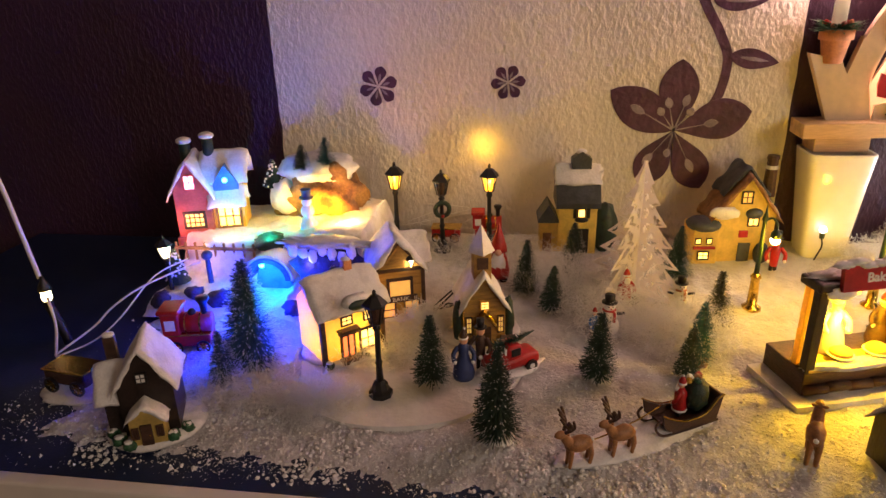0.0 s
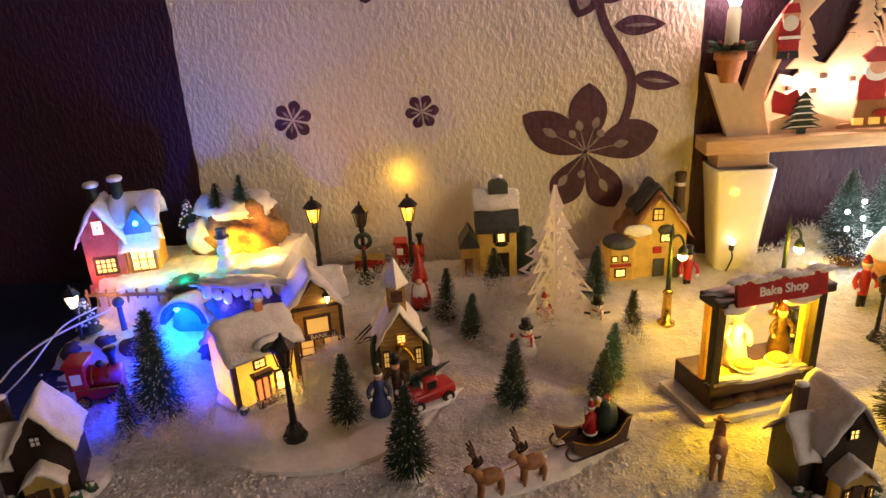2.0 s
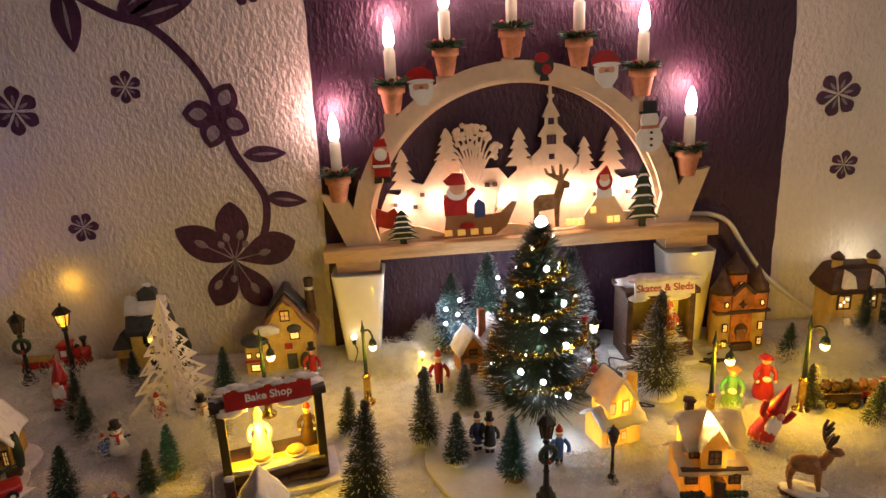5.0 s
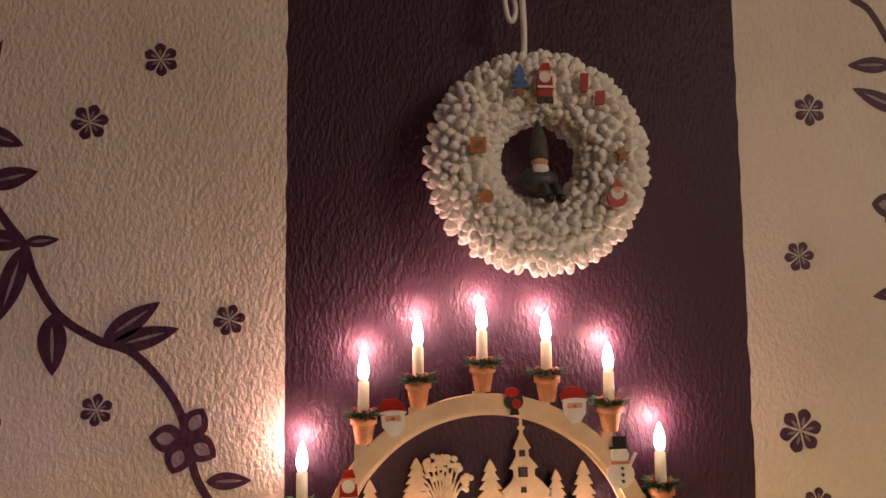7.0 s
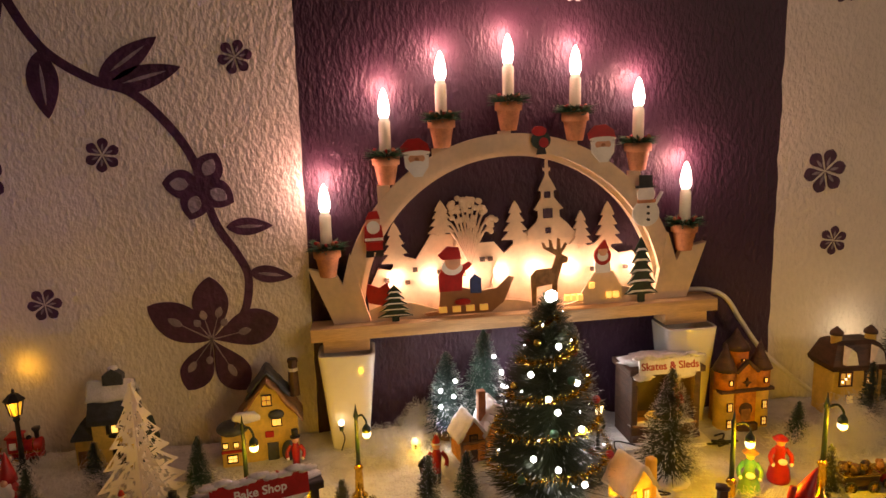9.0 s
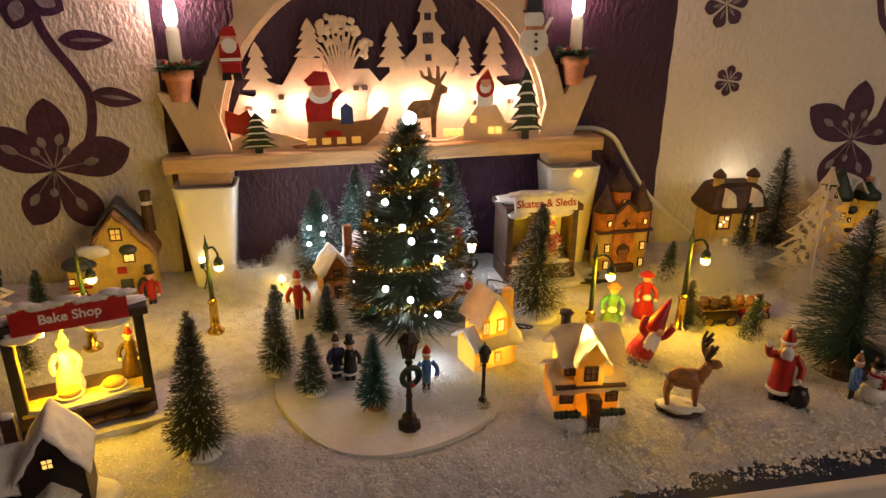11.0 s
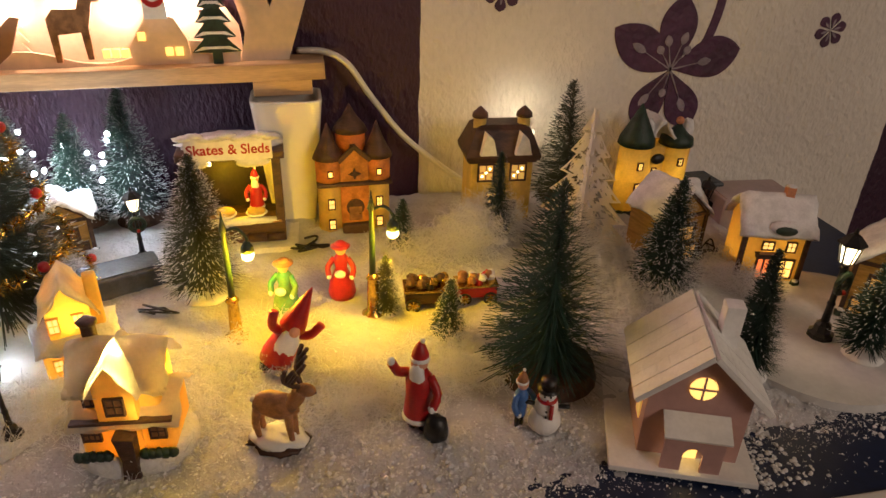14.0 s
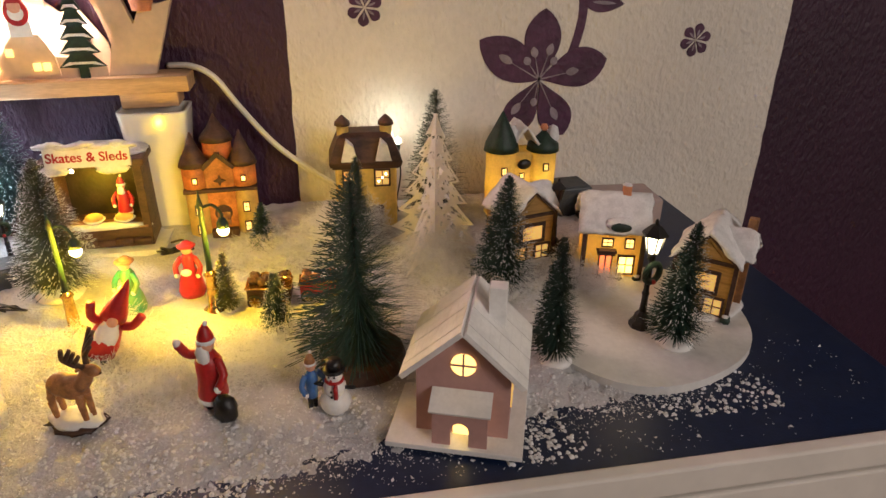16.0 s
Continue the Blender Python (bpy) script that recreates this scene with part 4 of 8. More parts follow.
    for q in range(46):
        a, d = rng.uniform(0, 6.283), rng.random() ** 0.5
        ball(tree, AX - 0.052 + 0.032 * d * math.cos(a), 0.710, AZ + 0.112 + 0.030 * d * math.sin(a), 0.0030 + 0.0015 * rng.random(), 0.0018, 0.0030 + 0.0015 * rng.random(), 8)
    part("plywood_leafy_tree", tree, ARCH_WOOD, ob)
    for a, b in ((-0.155, 0.044), (-0.130, 0.040), (-0.120, 0.055), (-0.036, 0.062), (-0.026, 0.062), (-0.090, 0.05), (-0.06, 0.045), (0.148, 0.040), (0.160, 0.030), (0.105, 0.040)):
        part("cut_window", boxed(AX + a - 0.003, AX + a + 0.003, 0.7075, 0.7119, AZ + b, AZ + b + 0.005), BROWN, ob)
    mound = [(-0.178, 0)] + [(-0.178 + 0.356 * i / 30, 0.012 + 0.007 * math.sin(i * 0.55) + 0.004 * math.sin(i * 0.23 + 1)) for i in range(31)] + [(0.178, 0)]
    part("snow_mound", plate(bmesh.new(), [(AX + a, AZ + b) for a, b in mound], 0.6925, 0.6950), ARCH_WOOD, ob)
    return ob


candle_arch()
for cx, cz in CANDLES:
    candle(cx, cz)
for q in (-0.150, -0.105, -0.060, -0.015, 0.030, 0.075, 0.120, 0.155):
    lamp("arch_inner_light", "POINT", (AX + q, 0.7180, AZ + 0.048 + TILT_RISE * q), 0.25, (1.0, 0.72, 0.54), 0.008)


# ---- white cable from the arch ----
def cable(name, label, pts, r, mat):
    ob = thing(name, label, "cable", 0, 0, 0)
    part("lead", tube(bmesh.new(), pts, r, 8, 7), mat, ob, smooth=True)
    return ob


cable("power_cable", "white plastic cable hanging from the shelf to the sideboard", [(0.960, 0.7315, 0.182), (0.986, 0.718, 0.183), (1.008, 0.712, 0.172), (1.030, 0.712, 0.140), (1.060, 0.714, 0.100), (1.092, 0.716, 0.070), (1.13, 0.718, 0.04), (1.16, 0.716, 0.018)], 0.0032, CABLE_WHITE)


# ---- the wreath ----
def wreath():
    ob = thing("wreath", "round wreath of chunky white yarn loops hung on the wall", "wreath", 0.787, 0.672, 0.680)
    rng = random.Random(4)
    R, r = 0.094, 0.046
    b = bmesh.new()
    ringv = []
    for i in range(48):
        a = 2 * math.pi * i / 48
        ringv.append([b.verts.new(((R + r * 0.82 * math.cos(t)) * math.cos(a), r * 0.82 * math.sin(t), (R + r * 0.82 * math.cos(t)) * math.sin(a))) for t in [2 * math.pi * k / 16 for k in range(16)]])
    for i in range(48):
        for k in range(16):
            p, q = ringv[i], ringv[(i + 1) % 48]
            b.faces.new((p[k], p[(k + 1) % 16], q[(k + 1) % 16], q[k]))
    part("wreath_ring", b, WOOL, ob, smooth=True)
    loops = bmesh.new()
    for i in range(54):
        for k in range(11):
            a = 2 * math.pi * (i + 0.5 * (k % 2) + rng.uniform(-.3, .3)) / 54
            t = math.pi * (1.02 + 0.98 * (k + rng.uniform(-.35, .35)) / 10) - 0.03
            n = Vector((math.cos(t) * math.cos(a), math.sin(t), math.cos(t) * math.sin(a)))
            c = Vector((R * math.cos(a), 0, R * math.sin(a))) + n * r * 0.86
            side = Vector((-math.sin(a), 0, math.cos(a)))
            q = n.rotation_difference(Vector((0, 0, 1))).inverted().to_matrix().to_4x4()
            made = bmesh.ops.create_icosphere(loops, subdivisions=2, radius=1.0)["verts"]
            sz = rng.uniform(0.85, 1.2)
            bmesh.ops.transform(loops, matrix=Matrix.Translation(c) @ q @ pose(0, 0, 0, rng.uniform(-28, 28), rng.uniform(-28, 28), 0) @ Matrix.Diagonal((0.0058 * sz, 0.0058 * sz, 0.0098 * sz, 1)), verts=made)
    tagged(part("yarn_pile", loops, WOOL, ob, "close white yarn loops", smooth=True), kind="stuff")
    part("hanging_loop", tube(bmesh.new(), [(-0.012, 0.02, 0.125), (-0.010, 0.01, 0.16), (-0.014, 0.0, 0.23), (-0.016, 0.02, 0.32), (-0.016, 0.05, 0.40)], 0.0042, 8), WOOL, ob, smooth=True)
    part("hanging_loop", tube(bmesh.new(), [(-0.014, 0.045, 0.40), (-0.032, 0.02, 0.30), (-0.036, 0.0, 0.215), (-0.030, -0.002, 0.182), (-0.022, 0.0, 0.195), (-0.022, 0.02, 0.25), (-0.016, 0.045, 0.39)], 0.0034, 8), WOOL, ob, smooth=True)
    return ob


wreath()
part("wall_hook", cone(bmesh.new(), 0.762, WY - 0.006, 1.075, 1.083, 0.004, 0.004), BLACK, None)
tagged(bpy.data.objects["wall_hook"], "small black hook holding the wreath", "hook")

# ---- pieces of houses ----
def window(parent, x, z, w, h, y, lit=None, frame_mat=None, bars=(1, 1), m=None, name="window"):
    """A window on the front face at y; bars: how many glazing bars each way."""
    frame_mat = frame_mat or BROWN
    pane = part(name, boxed(x - w / 2, x + w / 2, y - 0.0010, y + 0.001, z - h / 2, z + h / 2, m=m), lit or G_WIN, parent)
    b, t = bmesh.new(), max(0.0005, w * 0.06)
    for s in (-1, 1):
        box(b, x + s * w / 2 - t, x + s * w / 2 + t, y - 0.0022, y + 0.0005, z - h / 2 - t, z + h / 2 + t, m=m)
        box(b, x - w / 2 + t, x + w / 2 - t, y - 0.0021, y + 0.0005, z + s * h / 2 - t, z + s * h / 2 + t, m=m)
    for k in range(bars[0]):
        q = x - w / 2 + w * (k + 1) / (bars[0] + 1)
        box(b, q - t * 0.5, q + t * 0.5, y - 0.0018, y - 0.0002, z - h / 2, z + h / 2, m=m)
    for k in range(bars[1]):
        q = z - h / 2 + h * (k + 1) / (bars[1] + 1)
        box(b, x - w / 2, x + w / 2, y - 0.0016, y - 0.0002, q - t * 0.5, q + t * 0.5, m=m)
    part("frame", b, frame_mat, pane)
    return pane


def door(parent, x, z0, w, h, y, mat=None, m=None):
    b = boxed(x - w / 2, x + w / 2, y - 0.0016, y + 0.001, z0, z0 + h, 0.0003, m=m)
    d = part("door", b, mat or BROWN, parent)
    part("door_knob", ball(bmesh.new(), x + w * 0.3, y - 0.0024, z0 + h * 0.5, 0.0007, n=8, m=m), GOLD, d, smooth=True)
    return d


def bushes(parent, spots, mat=None, r=0.005, snowy=True):
    for k, (x, y, z) in enumerate(spots):
        part("bush", lump(bmesh.new(), x, y, z + r * 0.5, r, r * 0.9, r * 0.9, 0.5, 12, k * 3.1, 5), mat or GREENPAINT, parent, smooth=True)
        if snowy:
            part("bush_snow", lump(bmesh.new(), x, y - r * 0.1, z + r * 1.15, r * 0.7, r * 0.6, r * 0.3, 0.4, 10, k * 2.3, 5), SNOW_PAINT, parent, smooth=True)


def snow_foot(parent, rx, ry, h=0.008, seed=0.0):
    out = []
    b = bmesh.new()
    prof = ((1.0, 0.0), (1.03, h * 0.35), (0.99, h * 0.8), (0.92, h), (0.4, h * 1.02))
    rings = []
    for s, z in prof:
        rings.append([b.verts.new((rx * s * (1 + 0.07 * noise.noise(Vector((math.cos(a) * 1.7 + seed, math.sin(a) * 1.7, z * 50)))) * math.cos(a),
                                   ry * s * (1 + 0.07 * noise.noise(Vector((math.cos(a) * 1.7, math.sin(a) * 1.7 + seed, z * 50)))) * math.sin(a), z)) for a in [2 * math.pi * i / 28 for i in range(28)]])
    for p, q in zip(rings, rings[1:]):
        for i in range(28):
            b.faces.new((p[i], p[(i + 1) % 28], q[(i + 1) % 28], q[i]))
    b.faces.new(rings[0][::-1])
    b.faces.new(rings[-1])
    return part("snow_base", b, SNOW_PAINT, parent, "snow-covered base", smooth=True)


def planks(parent, x0, x1, y, z0, z1, step, mat, thick=0.0007):
    n = max(2, round((z1 - z0) / step))
    for k in range(n):
        a = z0 + (z1 - z0) * k / n
        part("plank", boxed(x0, x1, y - thick, y + 0.0003, a + 0.0002, a + (z1 - z0) / n - 0.0002), mat, parent)


def inner_light(x, y, z, watts, colour=(1.0, 0.62, 0.16), size=0.004):
    lamp("house_light", "POINT", (x, y, z), watts, colour, size)


# ---- dark cottages with a porch ----
def dark_cottage(x, y, turn, lit, label, z=0.004, s=1.0):
    ob = thing("cottage", label, "model house", x, y, z, turn, group="dark cottages")
    ob.matrix_basis = pose(x, y, z, 0, 0, turn) @ Matrix.Scale(s, 4)
    snow_foot(ob, 0.036, 0.031, 0.007, x * 9)
    part("house_body", gable(bmesh.new(), -0.018, 0.020, -0.018, 0.022, 0.006, 0.048, 0.076), BLACKBROWN, ob)
    part("side_wing", gable(bmesh.new(), -0.030, 0.004, -0.012, 0.020, 0.006, 0.038, 0.056, "x"), BLACKBROWN, ob)
    part("roof", snow_roof(bmesh.new(), -0.018, 0.020, -0.018, 0.022, 0.048, 0.076, 0.005, 0.004), SNOW_PAINT, ob, "thick white snow roof", smooth=True)
    part("wing_roof", snow_roof(bmesh.new(), -0.032, 0.000, -0.014, 0.020, 0.038, 0.058, 0.004, 0.003, "x", seed=3), SNOW_PAINT, ob, "thick white snow roof", smooth=True)
    ch = part("chimney", boxed(-0.026, -0.018, 0.004, 0.011, 0.05, 0.079, 0.0006), BROWN, ob)
    part("chimney_snow", lump(bmesh.new(), -0.022, 0.0075, 0.080, 0.0045, 0.004, 0.0022, 0.3, 12), SNOW_PAINT, ch, smooth=True)
    porch = part("porch", gable(bmesh.new(), -0.012, 0.012, -0.030, -0.017, 0.006, 0.026, 0.036), YELLOWPLASTER, ob, "cream gabled porch")
    part("porch_roof", snow_roof(bmesh.new(), -0.013, 0.013, -0.031, -0.016, 0.026, 0.037, 0.003, 0.002, n=6), SNOW_PAINT, ob, smooth=True)
    door(ob, -0.001, 0.006, 0.008, 0.017, -0.030)
    g = G_WIN if lit else WHITEPAINT
    window(ob, 0.0, 0.055, 0.007, 0.008, -0.018, g, BLACK)
    window(ob, -0.0085, 0.017, 0.004, 0.008, -0.030, g if lit else BROWN, BROWN)
    window(ob, 0.0085, 0.017, 0.004, 0.008, -0.030, g if lit else BROWN, BROWN)
    bushes(ob, ((-0.022, -0.022, 0.005), (-0.014, -0.030, 0.005), (0.016, -0.026, 0.005), (0.025, -0.018, 0.005), (-0.028, -0.012, 0.005)))
    return ob


dark_cottage(-0.093, 0.330, 22, False, "dark brown cottage with snowy roof and cream porch, unlit")
dark_cottage(0.455, 0.334, 12, True, "dark brown cottage with snowy roof and faintly lit porch", s=0.98)


# ---- lit shops ----
def lit_shop(x, y, z, turn, label, watts=0.16, w=0.058, d=0.048, h=0.052, top=0.078, chim=True):
    ob = thing("lit_shop", label, "model house", x, y, z, turn, group="lit shops")
    snow_foot(ob, w * 0.62, d * 0.72, 0.004, x * 5)
    hw, hd = w / 2, d / 2
    part("house_body", gable(bmesh.new(), -hw, hw, -hd, hd, 0.003, h, top - 0.006, "x"), GLOWPLASTER, ob, "cream plaster walls glowing from inside")
    part("roof", snow_roof(bmesh.new(), -hw, hw, -hd, hd, h, top - 0.005, 0.0065, 0.006, "x", 0.002, seed=x * 30), SNOW_PAINT, ob, "thick white snow roof", smooth=True)
    part("dormer", lump(bmesh.new(), 0.004, -hd - 0.002, h + 0.004, 0.014, 0.006, 0.007, 0.2, 16), SNOW_PAINT, ob, smooth=True)
    part("fanlight", ball(bmesh.new(), 0.004, -hd - 0.0065, h + 0.0025, 0.010, 0.003, 0.0048, 14), DARKGREEN, ob, "dark green half-round fanlight", smooth=True)
    if chim:
        ch = part("chimney", boxed(hw * 0.35 - 0.004, hw * 0.35 + 0.004, -0.004, 0.004, top - 0.008, top + 0.007, 0.0007), TERRA, ob)
        part("chimney_snow", lump(bmesh.new(), hw * 0.35, 0, top + 0.007, 0.0046, 0.0046, 0.0018, 0.3, 10), SNOW_PAINT, ch, smooth=True)
    for s in (-1, 1):
        part("corner_post", boxed(s * hw - 0.0022, s * hw + 0.0022, -hd - 0.0022, -hd + 0.002, 0.003, h, 0.0004), BROWN, ob)
    dr = part("shop_door", boxed(-0.012, -0.001, -hd - 0.0014, -hd + 0.001, 0.006, 0.027), G_RED, ob, "red glowing door")
    b = bmesh.new()
    for q in (-0.0126, -0.0065, -0.0004):
        box(b, q - 0.0007, q + 0.0007, -hd - 0.003, -hd, 0.005, 0.028)
    box(b, -0.015, 0.002, -hd - 0.006, -hd, 0.028, 0.0315)
    box(b, -0.016, 0.003, -hd - 0.008, -hd, 0.0315, 0.033)
    part("door_surround", b, BROWN, dr)
    part("step", boxed(-0.016, 0.003, -hd - 0.010, -hd - 0.002, 0.002, 0.0058, 0.0004), BROWN, ob)
    window(ob, 0.0135, 0.017, 0.015, 0.019, -hd, G_WIN_HOT, BROWN, (1, 1))
    window(ob, -0.006, 0.040, 0.010, 0.008, -hd, G_WIN, BROWN)
    window(ob, 0.015, 0.040, 0.008, 0.010, -hd, G_WIN, BROWN)
    sign = part("shop_sign", boxed(-0.014, 0.001, -hd - 0.0075, -hd - 0.0062, 0.0335, 0.0362), MIDBROWN, ob)
    bushes(ob, ((-hw + 0.002, -hd - 0.004, 0.002), (hw - 0.003, -hd - 0.005, 0.002), (0.007, -hd - 0.006, 0.001)), DARKGREEN, 0.0045)
    c = math.cos(math.radians(turn))
    s = math.sin(math.radians(turn))
    inner_light(x, y, z + h * 0.45, watts)
    lamp("shop_window_light", "POINT", (x + 0.014 * c + (hd + 0.007) * s, y + 0.014 * s - (hd + 0.007) * c, z + 0.016), watts * 0.10, (1, 0.60, 0.10), 0.004)
    return ob


lit_shop(0.020, 0.453, BOARD_Z, 44, "cream shop glowing from inside, snowy roof, red door")
lit_shop(1.392, 0.534, BOARD_Z - 0.004, -17, "cream shop glowing yellow under a round snowy dormer", 0.05, 0.056, 0.046, 0.056, 0.084)


def timber_house(x, y, z, turn, w, d, h, top, label, glowmat, word="", watts=0.012, chimney_side=0):
    ob = thing("timber_house", label, "model house", x, y, z, turn, group="timbered houses")
    snow_foot(ob, w * 0.66, d * 0.68, 0.004, x * 3)
    hw, hd = w / 2, d / 2
    part("house_body", gable(bmesh.new(), -hw, hw, -hd, hd, 0.003, h, top), OCHRE, ob)
    part("roof", snow_roof(bmesh.new(), -hw, hw, -hd, hd, h, top, 0.006, 0.005, "y", 0.0022, seed=x * 17), SNOW_PAINT, ob, "thick white snow roof", smooth=True)
    part("cross_roof", snow_roof(bmesh.new(), 0.0, hw + 0.008, -hd * 0.5, hd * 0.7, h + 0.002, top - 0.004, 0.005, 0.003, "x", 0.002, 8, 5), SNOW_PAINT, ob, smooth=True)
    for q in (-hw, hw):
        part("corner_post", boxed(q - 0.0018, q + 0.0018, -hd - 0.002, -hd + 0.0018, 0.003, h), BROWN, ob)
    part("beam", boxed(-hw, hw, -hd - 0.0024, -hd + 0.001, h - 0.003, h), BROWN, ob)
    for s in (-1, 1):
        ang = math.degrees(math.atan2(top - h, hw))
        ln = math.hypot(hw, top - h)
        part("barge_board", boxed(-ln / 2, ln / 2, -hd - 0.003, -hd, -0.0016, 0.0006, m=pose(s * hw / 2, 0, (h + top) / 2, 0, s * ang, 0)), BROWN, ob)
    window(ob, 0, h * 0.62, w * 0.50, h * 0.34, -hd, glowmat, BROWN, (0, 0))
    pts = [(-hw * 0.55, h + 0.002), (hw * 0.55, h + 0.002), (0, h + (top - h) * 0.7)]
    part("gable_pane", plate(bmesh.new(), pts, -hd - 0.001, -hd + 0.0008), OCHRE, ob)
    window(ob, -w * 0.26, h * 0.22, w * 0.28, h * 0.30, -hd, glowmat, BROWN, (0, 1))
    window(ob, w * 0.24, h * 0.22, w * 0.32, h * 0.30, -hd, glowmat, BROWN, (1, 1))
    if word:
        sg = part("sign_board", boxed(-w * 0.36, w * 0.36, -hd - 0.0035, -hd - 0.0014, h * 0.37, h * 0.48), BROWN, ob)
        text_on(sg, "lettering", word, h * 0.115, pose(0, -hd - 0.0036, h * 0.425, 90), WHITEPAINT, 0.0003)
    if chimney_side:
        part("chimney", boxed(chimney_side * (hw + 0.002) - 0.004, chimney_side * (hw + 0.002) + 0.004, hd * 0.2, hd * 0.2 + 0.008, 0.003, top + 0.008, 0.0008), MIDBROWN, ob)
    bushes(ob, ((-hw, -hd - 0.003, 0.002), (hw, -hd - 0.004, 0.002)), DARKGREEN, 0.0045)
    inner_light(x, y, z + h * 0.5, watts)
    return ob


timber_house(0.054, 0.535, BOARD_Z, 22, 0.046, 0.050, 0.055, 0.082, "timbered bank with a snowy roof and dark windows", G_WIN_DIM, "BANK")
timber_house(1.450, 0.450, BOARD_Z, -42, 0.050, 0.055, 0.056, 0.078, "timbered house glowing faintly under thick snow", G_WIN_DIM, "", 0.02, 1)
timber_house(1.311, 0.580, 0.006, 14, 0.052, 0.048, 0.054, 0.078, "timbered house with a red window behind the firs", G_WIN_DIM, "", 0.012)
timber_house(0.730, 0.657, 0.010, 25, 0.044, 0.040, 0.040, 0.058, "small brown cabin with a white snowy roof", BROWN, "", 0.002)


# ---- the chapel ----
def chapel(x, y, z, turn):
    ob = thing("chapel", "ochre boarded chapel with snowy roof and square steeple", "model church", x, y, z, turn)
    snow_foot(ob, 0.038, 0.036, 0.006)
    part("house_body", gable(bmesh.new(), -0.019, 0.019, -0.024, 0.024, 0.005, 0.040, 0.068), OCHRE, ob)
    n = 14
    for k in range(n):
        a = 0.006 + 0.058 * k / n
        hw = 0.0185 if a < 0.040 else 0.0185 * (0.068 - a) / 0.028
        if hw > 0.002:
            part("plank", boxed(-hw, hw, -0.0250, -0.0238, a + 0.0003, a + 0.0037), OCHRE, ob)
    part("roof", snow_roof(bmesh.new(), -0.019, 0.019, -0.024, 0.024, 0.040, 0.068, 0.0045, 0.0045, seed=2), SNOW_PAINT, ob, "white snow roof", smooth=True)
    st = part("steeple", boxed(-0.008, 0.008, -0.014, 0.002, 0.055, 0.086, 0.0006), OCHRE, ob)
    part("louvre", boxed(-0.005, 0.005, -0.0149, -0.0138, 0.072, 0.083), BROWN, st)
    part("spire", cone(bmesh.new(), 0, -0.006, 0.086, 0.111, 0.0125, 0.0008, 4), SNOW_PAINT, ob, "white snow-covered spire")
    porch = part("porch", gable(bmesh.new(), -0.009, 0.009, -0.034, -0.023, 0.005, 0.024, 0.036), OCHRE, ob)
    part("porch_roof", snow_roof(bmesh.new(), -0.009, 0.009, -0.034, -0.023, 0.024, 0.0365, 0.0024, 0.0018, n=6), GOLD, ob, "golden porch gable", smooth=True)
    door(ob, 0, 0.005, 0.0085, 0.019, -0.034)
    window(ob, 0, 0.0415, 0.0075, 0.008, -0.0248, G_WIN, OCHRE, (1, 2))
    window(ob, -0.0145, 0.022, 0.005, 0.016, -0.0248, G_WIN_DIM, BROWN, (1, 2))
    window(ob, 0.0145, 0.022, 0.005, 0.016, -0.0248, G_WIN_DIM, BROWN, (1, 2))
    for k, s in enumerate((-1, 1)):
        part("climbing_fir", lump(bmesh.new(), s * 0.0235, -0.018, 0.022, 0.005, 0.005, 0.022, 0.35, 14, k * 4, 6), DARKGREEN, ob, smooth=True)
    part("stair_block", boxed(0.014, 0.028, -0.034, -0.027, 0.004, 0.011, 0.0005), BROWN, ob)
    inner_light(x, y, z + 0.025, 0.03, (1, 0.68, 0.2))
    return ob


chapel(0.143, 0.497, 0.006, 14)


